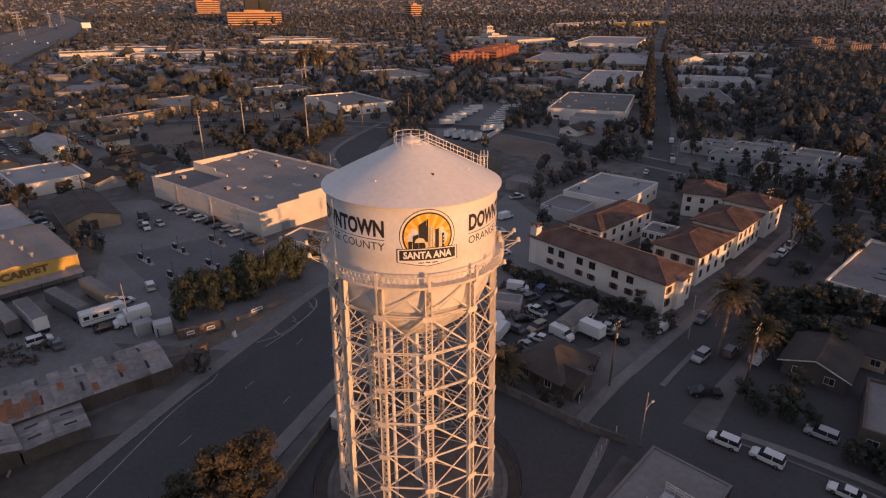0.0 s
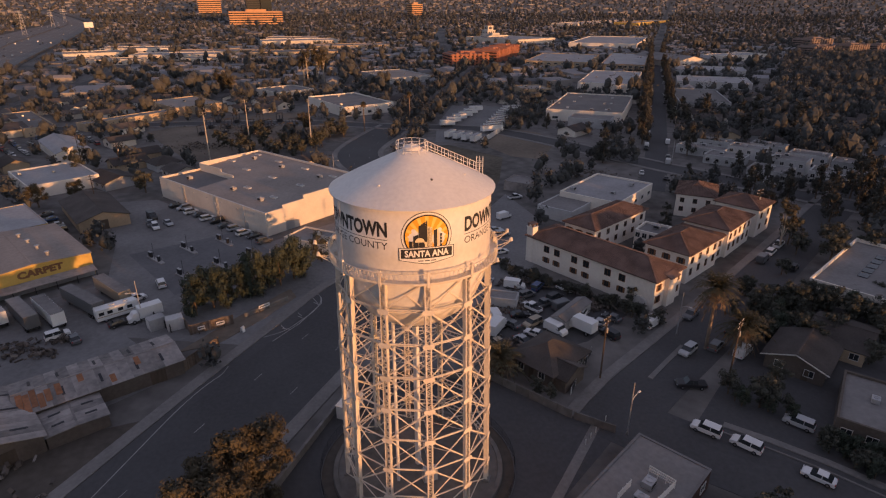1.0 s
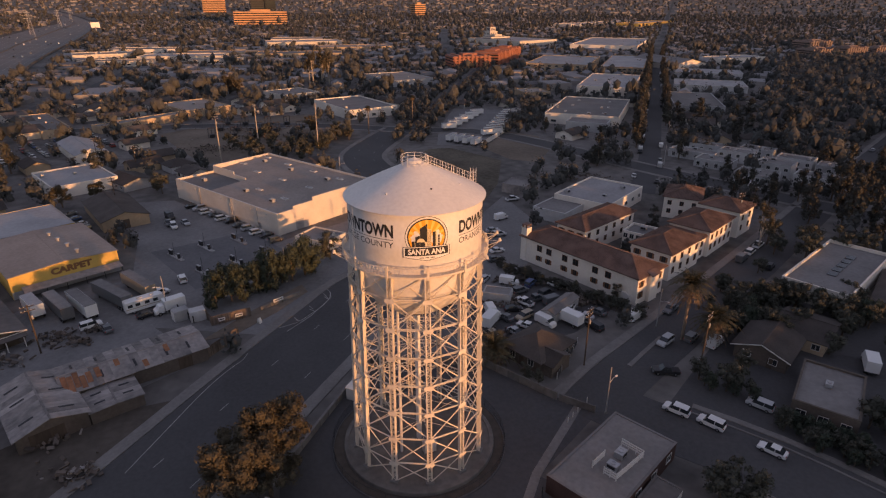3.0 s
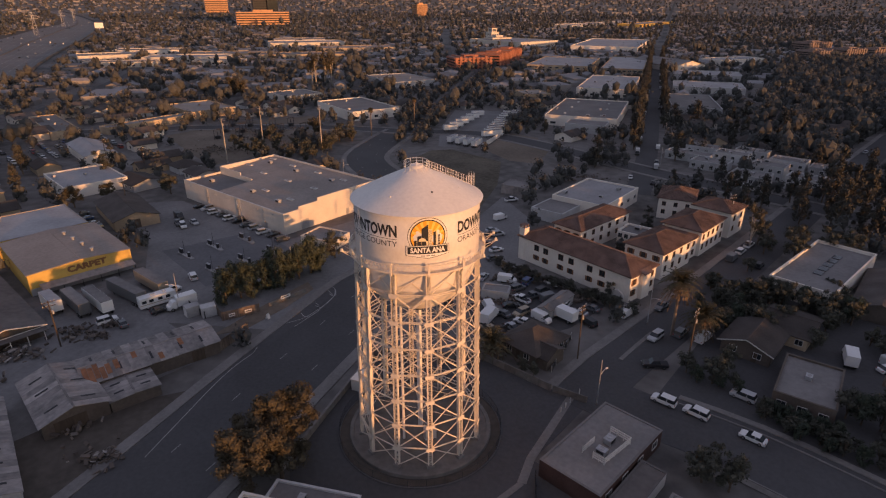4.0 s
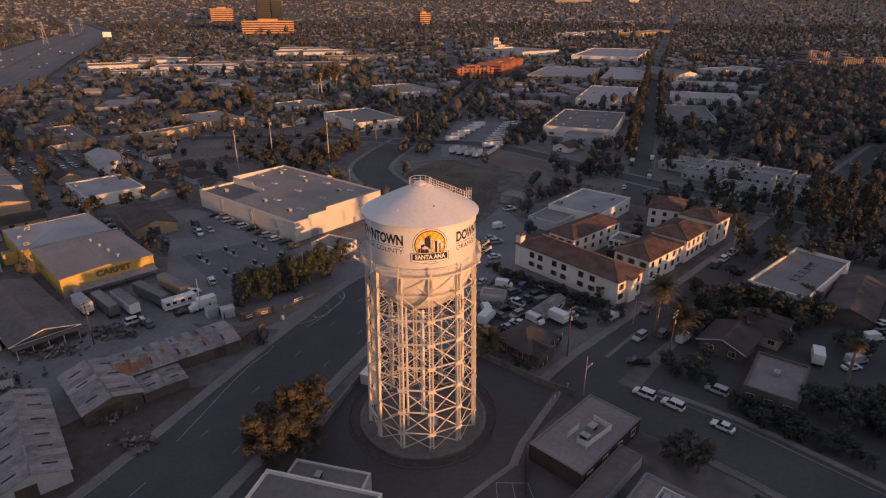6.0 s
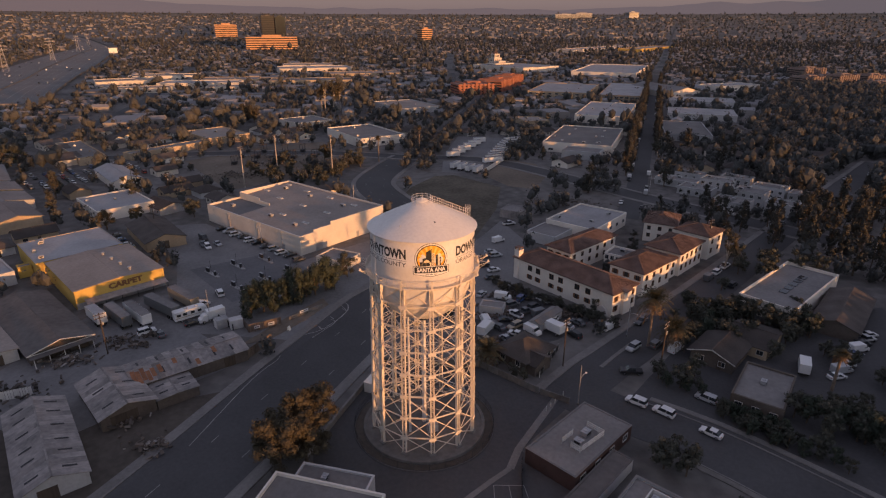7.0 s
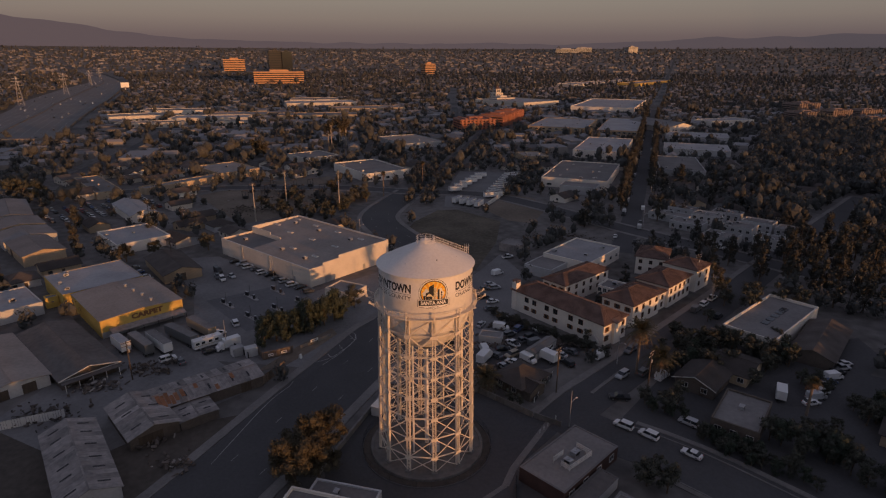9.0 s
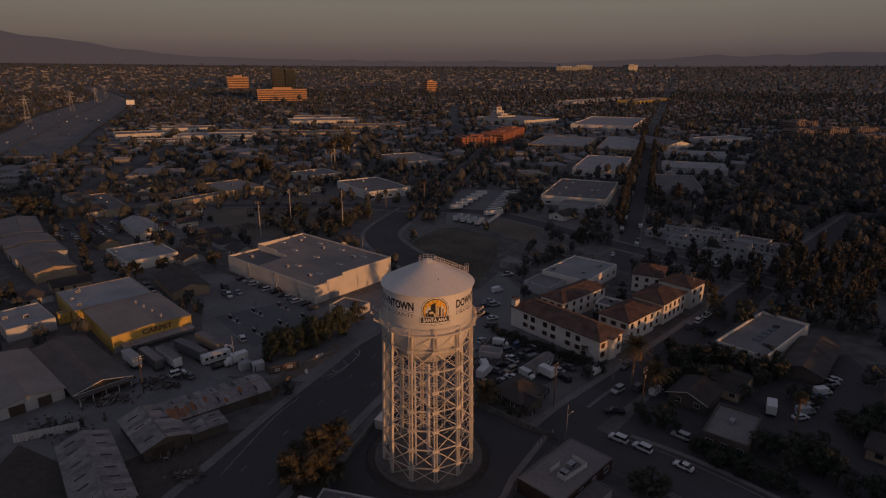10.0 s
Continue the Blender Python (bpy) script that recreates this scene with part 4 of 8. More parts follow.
def slab(q, thick=0.14):
    """A roof slope: a tilted quad with thickness."""
    a = [Vector(p) for p in q]
    b = [p + Vector((0, 0, thick)) for p in a]
    return Shape().add(a + b, [(3, 2, 1, 0), (4, 5, 6, 7), (0, 1, 5, 4), (1, 2, 6, 5), (2, 3, 7, 6), (3, 0, 4, 7)])


def ribbed(q, pitch=0.8, rise=0.022, thick=0.1):
    """A sheet-steel slope: the quad's first edge is the eave, and ribs run from eave to ridge."""
    a, b, c, d = [Vector(p) for p in q]
    n = max(2, int((b - a).length / pitch))
    s, cuts = Shape(), []
    for i in range(n):
        for u, up in ((0.0, 0), (0.62, 0), (0.72, 1), (0.88, 1)):
            cuts.append(((i + u) / n, up * rise + thick))
    cuts.append((1.0, thick))
    top = [[p.lerp(r, u) + Vector((0, 0, z)) for u, z in cuts] for p, r in ((a, b), (d, c))]
    k = len(cuts)
    vs = top[0] + top[1] + [a, b, c, d]
    fs = [(i, i + 1, k + i + 1, k + i) for i in range(k - 1)]
    fs += [(2 * k + 3, 2 * k + 2, 2 * k + 1, 2 * k), (2 * k, 2 * k + 1, k - 1, 0), (2 * k + 2, 2 * k + 3, k, 2 * k - 1), (2 * k, 0, k, 2 * k + 3), (2 * k + 1, 2 * k + 2, 2 * k - 1, k - 1)]
    return s.add(vs, fs)


def gable_building(name, label, a, b, depth, h, rise, wall, roof, along="x", over=0.5, windows=(), doors=(), ribs=False, category="house", extras=True):
    m, L = front(a, b)
    D = depth
    mark_poly(m, -2, L + 2, -2, D + 2)
    t = thing(name, label, category, m)
    w, slopes = gable_shapes(L, D, h, rise, over, along=along)
    part("wall", w, wall, t)
    for q in slopes:
        if not ribs:
            part("roof", slab(q), roof, t)
            continue
        a_, b_, c_, d_ = [Vector(p) for p in q]
        n = max(2, round((b_ - a_).length / 1.7))
        for k in range(n):
            up = Vector((0, 0, 0.012 * ((k * 5 + len(label)) % 3)))
            part("roof_sheet", ribbed([a_.lerp(b_, k / n) + up, a_.lerp(b_, (k + 1) / n) + up, d_.lerp(c_, (k + 1) / n) + up, d_.lerp(c_, k / n) + up]), roof, t)
    if ribs:
        for q in slopes:
            a_, b_, c_, d_ = [Vector(p) for p in q]
            n = max(2, int((b_ - a_).length / 4.5))
            for k in range(n):
                u = (k + 0.35 + 0.3 * ((k * 7 + len(name)) % 3) / 3) / n
                lo, hi = a_.lerp(b_, u), d_.lerp(c_, u)
                part("roof_light", Shape().bar(lo.lerp(hi, 0.3) + Vector((0, 0, 0.16)), lo.lerp(hi, 0.68) + Vector((0, 0, 0.16)), 0.42, 0.05), DARK_STEEL, t, "dark plastic roof light")
    ridge = Shape()
    if along == "x":
        ridge.bar((-over, D / 2, h + rise + 0.16), (L + over, D / 2, h + rise + 0.16), 0.3, 0.1)
    else:
        ridge.bar((L / 2, -over, h + rise + 0.16), (L / 2, D + over, h + rise + 0.16), 0.3, 0.1)
    part("ridge_cap", ridge, roof, t)
    for side, n, z, ww, wh in windows:
        length = L if side in "fb" else D
        for i in range(n):
            window(t, face(L, D, side, length * (i + 0.5) / n, z), ww, wh)
    for side, where, ww, wh in doors:
        part("door", Shape().box(-ww / 2, ww / 2, -0.06, 0.05, 0, wh), WOOD, t, m=face(L, D, side, where, 0.02))
    return t


def hip_roof(L, D, h, pitch, over):
    """A hipped roof over a rectangle, and the lines of tiles that run down it."""
    x0, x1, y0, y1 = -over, L + over, -over, D + over
    w, d = x1 - x0, y1 - y0
    run = min(w, d) / 2
    z0 = h
    s, r = Shape(), Shape()
    if w >= d:
        e, f_ = (x0 + run, (y0 + y1) / 2, z0 + run * pitch), (x1 - run, (y0 + y1) / 2, z0 + run * pitch)
    else:
        e, f_ = ((x0 + x1) / 2, y0 + run, z0 + run * pitch), ((x0 + x1) / 2, y1 - run, z0 + run * pitch)
    c = [(x0, y0, z0), (x1, y0, z0), (x1, y1, z0), (x0, y1, z0)]
    lo = [(x, y, z - 0.18) for x, y, z in c]
    fs = [(0, 1, 5, 4), (1, 2, 5), (2, 3, 4, 5), (3, 0, 4)] if w >= d else [(0, 1, 4), (1, 2, 5, 4), (2, 3, 5), (3, 0, 4, 5)]
    s.add(c + [e, f_] + lo, fs + [(6, 7, 1, 0), (7, 8, 2, 1), (8, 9, 3, 2), (9, 6, 0, 3), (9, 8, 7, 6)])
    step = 0.42
    for k in range(int(w / step)):
        u = (k + 0.5) * step
        g_ = min(u, w - u, run)
        for y, sg in ((y0, 1), (y1, -1)):
            r.bar((x0 + u, y, z0 + 0.04), (x0 + u, y + sg * g_, z0 + 0.04 + g_ * pitch), 0.2, 0.09)
    for k in range(int(d / step)):
        u = (k + 0.5) * step
        g_ = min(u, d - u, run)
        for x, sg in ((x0, 1), (x1, -1)):
            r.bar((x, y0 + u, z0 + 0.04), (x + sg * g_, y0 + u, z0 + 0.04 + g_ * pitch), 0.2, 0.09)
    for p, q in ((c[0], e), (c[3], e if w >= d else f_), (c[1], f_ if w >= d else e), (c[2], f_), (e, f_)):
        r.bar(Vector(p) + Vector((0, 0, 0.08)), Vector(q) + Vector((0, 0, 0.08)), 0.3, 0.14)
    return s, r


def hip_building(name, label, a, b, depth, h, pitch, wall, roof, over=0.6, windows=(), doors=(), category="house", tiles=True, shutters=False):
    m, L = front(a, b)
    D = depth
    mark_poly(m, -2, L + 2, -2, D + 2)
    t = thing(name, label, category, m)
    part("wall", Shape().box(0, L, 0, D, -0.3, h - 0.03), wall, t)
    s, r = hip_roof(L, D, h, pitch, over)
    ro = part("roof", s, roof, t)
    if tiles:
        tagged(part("roof_tile", r, roof, ro), kind="stuff")
    for side, n, z, ww, wh, *fold in windows:
        length = L if side in "fb" else D
        for u in (n if isinstance(n, tuple) else [(i + 0.5) / n for i in range(n)]):
            at = length * u
            o = window(t, face(L, D, side, at, z), ww, wh, BROWN_PAINT if shutters else None)
            if shutters and (fold or side != "f"):
                for sx in (-1, 1):
                    part("shutter", Shape().box(sx * (ww / 2 + 0.30) - 0.2, sx * (ww / 2 + 0.30) + 0.2, -0.09, 0.0, 0, wh), BROWN_PAINT, o)
    for side, where, ww, wh in doors:
        part("door", Shape().box(-ww / 2, ww / 2, -0.06, 0.05, 0, wh), WOOD, t, m=face(L, D, side, where, 0.02))
    return t


# long warehouse with a stepped parapet
def build_warehouse():
    m, L = front((-87.8, 129.7), (-43.0, 90.5))
    D, e = 39.6, 0.3
    mark_poly(m, -2, L + 2, -2, D + 2)
    t = thing("warehouse", "long pale stucco warehouse with a flat grey roof", "building", m)

    def top(y):
        return 6.45 + 2.0 * y / D

    def roof_piece(x0, x1, y0, y1):
        return Shape().add([(x, y, top(y) - d) for d in (0.3, 0) for x, y in ((x0, y0), (x1, y0), (x1, y1), (x0, y1))], [(3, 2, 1, 0), (4, 5, 6, 7), (0, 1, 5, 4), (1, 2, 6, 5), (2, 3, 7, 6), (3, 0, 4, 7)])
    part("roof", roof_piece(21, L - e, e, D - e), ROOF_WARM, t, "weathered brown-grey roofing")
    part("roof", roof_piece(e, 21, 15, D - e), ROOF_WARM, t)
    part("low_roof", Shape().box(e, 21, e, 14.7, 5.9, 6.2), ROOF_GREY, t, "lower grey roof at the corner")
    part("front_wall", Shape().box(0, L, 0, e, -0.3, 6.95), STUCCO_CREAM, t)
    part("back_wall", Shape().box(0, L, D - e, D, -0.3, 9.0), STUCCO_CREAM, t)
    part("left_wall", Shape().box(0, e, e, 15, -0.3, 6.95).box(0, e, 15, D - e, -0.3, 9.0), STUCCO_CREAM, t)
    part("right_wall", Shape().box(L - e, L, e, 6.0, -0.3, 7.0).box(L - e, L, 6.0, 13.6, -0.3, 7.9).box(L - e, L, 13.6, D - e, -0.3, 9.0), STUCCO_CREAM, t, "sunlit wall with a stepped parapet")
    part("roof_step", Shape().box(e, 14.0, 14.7, 15.0, 5.9, 8.9).box(14.0, 21.0, 14.7, 15.0, 5.9, 7.9), STUCCO_CREAM, t)
    part("coping", Shape().box(-0.05, L + 0.05, -0.05, e + 0.05, 6.95, 7.03).box(-0.05, L + 0.05, D - e - 0.05, D + 0.05, 9.0, 9.08), TRIM, t)
    for x, y in ((3, 26), (4, 36.5), (18.7, 35), (17, 22.6), (34, 34.8), (32.5, 22.2), (49, 34.2), (47.1, 22.2), (34.6, 11.2), (49.4, 10.4)):
        sk = part("skylight", Shape().box(-1.5, 1.5, -0.6, 0.6, 0, 0.32), TRIM, t, "white plastic skylight", m=pose(x, y, top(y) - 0.04))
        part("dome", Shape().lathe([(0.0, 0.2), (0.5, 0.14), (0.8, 0.0)], 8, m=pose(0, 0, 0.32) @ Matrix.Diagonal((1.6, 0.66, 1, 1))), PUMP_CURB, sk)
    for x, y in ((8.1, 32.1), (25.7, 31.1), (46.3, 30.9), (32.6, 7.4), (48.2, 6.6), (8.0, 6.5)):
        roof_unit(t, pose(x, y, (top(y) if x > 21 or y > 15 else 6.2) - 0.06), 1.1)
    for k in (15, 15.8, 34, 34.8, 49):
        part("down_pipe", Shape().box(k, k + 0.14, -0.14, -0.01, 0, 6.7), GALV, t)
    for side, along, ww, hh in (("r", 8, 3, 3.2), ("r", 26, 1.2, 2.2), ("f", 50, 1.2, 2.2)):
        part("door", Shape().box(-ww / 2, ww / 2, -0.06, 0.05, 0, hh), GALV, t, m=face(L, D, side, along, 0.02))
    for k in range(7):
        part("wall_lamp", Shape().box(-0.15, 0.15, -0.3, 0.0, 0, 0.18), GALV, t, m=face(L, D, "f", 5 + 8.2 * k, 5.6))


build_warehouse()
# yellow carpet store
cp = gable_building("carpet_store", "yellow painted carpet store with a low grey roof", (-96.4, 50.7), (-79.2, 67.3), 29, 5.6, 0.8, YELLOW_WALL, ROOF_WARM, "y", 0.25, category="store")
words, wf = lettering("CARPET", 1.75, 9.2, 0.06)
part("sign_lettering", mesh("sign_lettering", [(13.2 + x, -0.03, 3.55 + y) for x, y in words], wf, BROWN_PAINT), None, cp, "brown painted store lettering")
part("lower_wall", Shape().box(0.05, 23.8, -0.04, -0.005, -0.2, 1.9), STUCCO_GREY, cp)
awning = Shape().add([(2.0, -0.05, 2.75), (23.8, -0.05, 2.75), (23.8, -3.0, 2.15), (2.0, -3.0, 2.15), (2.0, -0.05, 2.67), (23.8, -0.05, 2.67), (23.8, -3.0, 2.07), (2.0, -3.0, 2.07)], [(3, 2, 1, 0), (4, 5, 6, 7), (0, 1, 5, 4), (1, 2, 6, 5), (2, 3, 7, 6), (3, 0, 4, 7)])
lean = part("lean_to", awning, METAL_ROOF, cp, "grey sheet-steel awning along the front")
for k in range(6):
    part("post", Shape().box(-0.06, 0.06, -0.06, 0.06, 0.0, 2.1), DARK_STEEL, lean, m=pose(2.3 + 4.25 * k, -2.85, 0))
for k in range(4):
    part("roof_vent", Shape().tube((16 - k * 0.6, 4 + k * 6.0, 6.0), (16 - k * 0.6, 4 + k * 6.0, 7.0), 0.35, n=10).tube((16 - k * 0.6, 4 + k * 6, 7.0), (16 - k * 0.6, 4 + k * 6, 7.3), 0.55, n=10), GALV, cp)
flat_building("store_annex", "pale flat-roofed annex behind the carpet store", (-119.5, 71.4), (-101.5, 88.8), 24.5, 5.5, YELLOW_WALL, ROOF_PALE, 0.10, units=4, seed=8, cap_mat=ROOF_PALE)
flat_building("loading_hut", "small yellow loading hut beside the store", (-126.4, 72.9), (-123.6, 75.3), 3.0, 3.4, YELLOW_WALL, ROOF_GREY, 0.2, seed=3, category="hut")
# tin sheds by the road
ls = gable_building("tin_shed", "long corrugated steel shed with rusty patches", (-61.3, 9.4), (-42.0, 24.2), 10.3, 2.9, 0.9, WALL_BROWN, METAL_ROOF, "x", 0.4, ribs=True, category="shed", doors=(("f", 20, 2.5, 2.4),))
for k, (x, y0, y1) in enumerate(((0.6, 0.3, 4.6), (1.5, -0.2, 4.2), (2.45, 0.6, 4.8), (3.4, 0.0, 3.4), (4.4, 0.9, 3.9), (5.9, 1.6, 4.4), (9.2, 3.0, 4.9), (13.5, 0.2, 2.2), (17.8, 2.4, 4.6))):
    part("rusted_sheet", Shape().bar((x, y0, 3.095 + 0.175 * y0), (x, y1, 3.095 + 0.175 * y1), 0.86, 0.02), RUST, ls, "orange rusted roof sheet")
gable_building("tin_shed", "low corrugated steel lean-to shed", (-54.9, 5.2), (-48.4, 10.4), 6.8, 2.2, 0.22, WALL_BROWN, METAL_ROOF, "y", 0.25, ribs=True, category="shed")
gable_building("tin_shed", "wide corrugated steel workshop shed with a gable end", (-62.6, -1.8), (-55.1, 5.1), 16.6, 2.9, 1.6, WALL_BROWN, METAL_ROOF, "y", 0.5, ribs=True, category="shed", doors=(("f", 4.2, 5, 2.6),))
gable_building("tin_shed", "large corrugated steel shed with a pale gable end", (-65.6, -21.4), (-57.6, -15.2), 27.5, 2.7, 1.9, STUCCO_GREY, METAL_ROOF, "y", 0.4, ribs=True, category="shed", doors=(("f", 4, 3.0, 2.5),))
ws = gable_building("workshop", "low grey-roofed workshop with a verandah under its gable", (-91.5, 22.5), (-82.3, 32.2), 37, 2.9, 1.5, WALL_BROWN, ROOF_DARK, "y", 0.7, category="workshop", doors=(("f", 5, 4, 2.6), ("f", 11, 3, 2.6)))
part("gable_trim", Shape().bar((-0.6, -0.75, 2.8), (6.7, -0.75, 4.55), 0.12, 0.2).bar((6.7, -0.75, 4.55), (14.0, -0.75, 2.8), 0.12, 0.2).box(-0.4, 13.8, -0.78, -0.68, 2.65, 2.8), TRIM, ws, "pale trim round the gable")
for k in range(5):
    part("verandah_post", Shape().box(-0.08, 0.08, -0.08, 0.08, 0, 2.5), TRIM, ws, m=pose(0.4 + 3.1 * k, -2.4, 0))
part("verandah_roof", Shape().box(-0.3, 13.6, -2.7, -0.05, 2.45, 2.58), ROOF_DARK, ws)
gable_building("workshop", "long low workshop with a shallow grey roof", (-106.4, 14.0), (-95.9, 25.4), 34, 3.0, 1.2, STUCCO_GREY, ROOF_WARM, "y", 0.5, category="workshop", doors=(("f", 5, 3.4, 2.6), ("f", 11, 3, 2.6)))
flat_building("workshop_block", "flat-roofed grey workshop with patched roofing", (-121.0, 9.0), (-108.6, 22.4), 48, 3.4, STUCCO_GREY, ROOF_DARK, 0.25, units=4, seed=71, category="workshop")
flat_building("workshop_block", "flat workshop with a pale coated roof", (-134.0, 59.0), (-124.6, 69.0), 20, 4.0, STUCCO_GREY, ROOF_PALE, 0.3, units=2, seed=72, category="workshop")
# tan gabled house in the parking yard
gable_building("gabled_store", "tan gabled brick store with a double door", (-97.0, 94.5), (-86.5, 102.8), 27, 3.3, 2.0, STUCCO_TAN, SHINGLE, "y", 0.5, doors=(("f", 6.7, 1.8, 2.9),), windows=(("r", 4, 1.2, 1.4, 1.2),), category="store")
flat_building("shade_hut", "low flat-roofed hut in front of the warehouse", (-36.4, 82.3), (-26.5, 76.8), 9, 2.8, STUCCO_CREAM, ROOF_GREY, 0.3, windows=(("f", 3, 1.0, 1.2, 1.0), ("r", 2, 1.0, 1.2, 1.0)), seed=9, category="hut")

# the flats beside the side street
PAIRS = (0.175, 0.265, 0.41, 0.505, 0.67, 0.775)
RED_ROOFS = dict(wall=STUCCO_WHITE, roof=TILE, shutters=True, category="flats")
w1 = hip_building("apartment_wing", "white stucco flats with a red tile roof and shutters", (27.5, 71.2), (49.8, 43.4), 11.2, 7.0, 0.40, windows=(("f", PAIRS, 4.3, 1.5, 1.5), ("f", PAIRS, 1.6, 1.1, 1.25, 1), ("r", (0.14, 0.82), 4.4, 1.1, 1.4), ("r", (0.14, 0.82), 1.6, 1.1, 1.5)), doors=(("f", 32.6, 1.6, 2.3),), **RED_ROOFS)
part("chimney", Shape().box(-1.4, 0.5, 0.2, 2.1, -0.3, 9.3).box(-1.5, 0.6, 0.1, 2.2, 9.3, 9.45), STUCCO_WHITE, w1, m=pose(1.1, -0.3, 0))
part("chimney_cap", Shape().box(-1.4, 0.5, 0.2, 2.1, 10.1, 10.3).box(-1.3, -1.0, 0.3, 0.6, 9.4, 10.1).box(0.1, 0.4, 0.3, 0.6, 9.4, 10.1).box(-1.3, -1.0, 1.7, 2.0, 9.4, 10.1).box(0.1, 0.4, 1.7, 2.0, 9.4, 10.1), TILE, w1, m=pose(1.1, -0.3, 0))
bay = part("corner_bay", Shape().box(35.5, 36.6, 4.0, 7.4, -0.3, 6.6), STUCCO_WHITE, w1, "projecting stucco bay on the end wall")
part("bay_roof", slab([(35.4, 3.7, 7.4), (37.1, 3.7, 6.7), (37.1, 7.7, 6.7), (35.4, 7.7, 7.4)]), TILE, bay)
part("entrance_arch", Shape().prism([(2.1 * math.cos(math.pi * k / 10), 2.4 * math.sin(math.pi * k / 10)) for k in range(11)], 0.0, 0.5, pose(32.6, -0.05, 0.2, 90)), TRIM, w1, "white arched entrance hood")
hip_building("apartment_wing", "white stucco flats with a red tile roof", (45.3, 73.4), (64.6, 89.8), 9.4, 7.2, 0.38, windows=(("f", 6, 4.6, 1.1, 1.35), ("f", 6, 1.8, 1.1, 1.35), ("l", 3, 4.6, 1.1, 1.35)), **RED_ROOFS)
hip_building("apartment_wing", "white stucco corner flats with a red tile roof", (62.4, 56.0), (74.6, 66.6), 11.0, 7.4, 0.42, windows=(("f", 4, 4.8, 1.1, 1.5), ("f", 4, 1.8, 1.1, 1.6), ("l", 3, 4.8, 1.1, 1.35)), **RED_ROOFS)
hip_building("apartment_wing", "white stucco flats with a brown tile roof", (79.2, 70.8), (91.4, 82.4), 11.6, 7.6, 0.36, windows=(("f", 5, 4.8, 1.1, 1.5), ("f", 5, 1.8, 1.1, 1.6)), **RED_ROOFS)
hip_building("apartment_wing", "white stucco end block with a tile roof", (94.4, 84.4), (102.4, 91.6), 12, 8.2, 0.36, windows=(("f", 2, 5.2, 1.1, 1.5), ("f", 2, 2.0, 1.1, 1.5), ("r", 3, 5.2, 1.1, 1.5)), **RED_ROOFS)
hip_building("apartment_wing", "small white stucco block with a red hipped roof", (79.4, 104.0), (89.2, 98.9), 14, 7.2, 0.38, windows=(("f", 3, 4.6, 1.1, 1.3), ("r", 3, 4.6, 1.1, 1.3), ("f", 3, 1.8, 1.1, 1.3)), **RED_ROOFS)
hip_building("apartment_wing", "white stucco link block with a brown tile roof", (75.2, 68.6), (78.6, 71.6), 11.0, 6.2, 0.3, windows=(("f", 1, 3.6, 1.1, 1.4), ("f", 1, 1.0, 1.1, 1.4)), **RED_ROOFS)
flat_building("courtyard_block", "low flat-roofed courtyard block between the flats", (57.5, 78.0), (63.0, 73.4), 8, 5.0, STUCCO_WHITE, ROOF_GREY, 0.5, windows=(("f", 4, 3.6, 1.1, 1.3),), units=1, seed=5, category="flats")
flat_building("white_workshop", "white painted workshop with a pale flat roof", (45.4, 113.6), (60.4, 100.4), 27.5, 4.8, STUCCO_WHITE, ROOF_PALE, 0.5, units=3, seed=6, windows=(("r", 5, 2, 1.6, 1.2),), category="workshop")
flat_building("canopy_building", "low grey canopy building beside the white workshop", (36.6, 104.8), (45.4, 97.0), 13, 3.6, STUCCO_GREY, ROOF_GREY, 0.2, seed=6, category="canopy")
# houses round the side street
hip_building("small_house", "small brown house with a hipped shingle roof", (16.4, 23.6), (22.4, 17.0), 10.5, 2.9, 0.5, WALL_BROWN, SHINGLE, 0.7, windows=(("f", 2, 1.0, 1.2, 1.2), ("r", 3, 1.0, 1.2, 1.1)), doors=(("f", 4.5, 1.0, 2.1),), tiles=False)
porch = gable_building("house_porch", "small brown gabled porch of a house", (24.4, 15.6), (28.6, 19.6), 5, 2.6, 1.3, WALL_BROWN, SHINGLE, "y", 0.4, category="porch")
gable_building("long_garage", "long low grey garage in a cluttered yard", (26.6, 37.6), (29.0, 35.4), 11, 2.4, 0.6, STUCCO_GREY, ROOF_GREY, "y", 0.2, category="garage")
flat_building("site_hut", "low pale site hut in a cluttered yard", (14.4, 46.6), (20.6, 44.6), 4, 2.4, STUCCO_GREY, ROOF_GREY, 0.1, seed=2, category="hut")
gh = gable_building("small_house", "dark-roofed house with pale gable trim", (62.4, 22.3), (69.1, 15.6), 11, 3.0, 1.7, WALL_BROWN, SHINGLE, "y", 0.7, windows=(("f", 2, 1.0, 1.4, 1.2),), doors=(("f", 6.6, 1.0, 2.1),))
part("gable_trim", Shape().bar((-0.75, -0.78, 2.75), (4.74, -0.78, 4.72), 0.08, 0.2).bar((4.74, -0.78, 4.72), (10.2, -0.78, 2.75), 0.08, 0.2), TRIM, gh, "pale trim along the gable edge")
gable_building("small_house", "dark-roofed house with a wide low gable", (73.5, 27.5), (80.0, 21.0), 12, 3.0, 1.6, STUCCO_TAN, SHINGLE, "x", 0.7, windows=(("f", 3, 1.0, 1.4, 1.2),))
flat_building("flat_house", "low flat-roofed house with a brown wall", (62.6, 3.6), (70.2, -2.5), 15.2, 3.2, WALL_BROWN, ROOF_GREY, 0.35, windows=(("f", 3, 1.0, 1.4, 1.1),), units=1, seed=11, category="house")
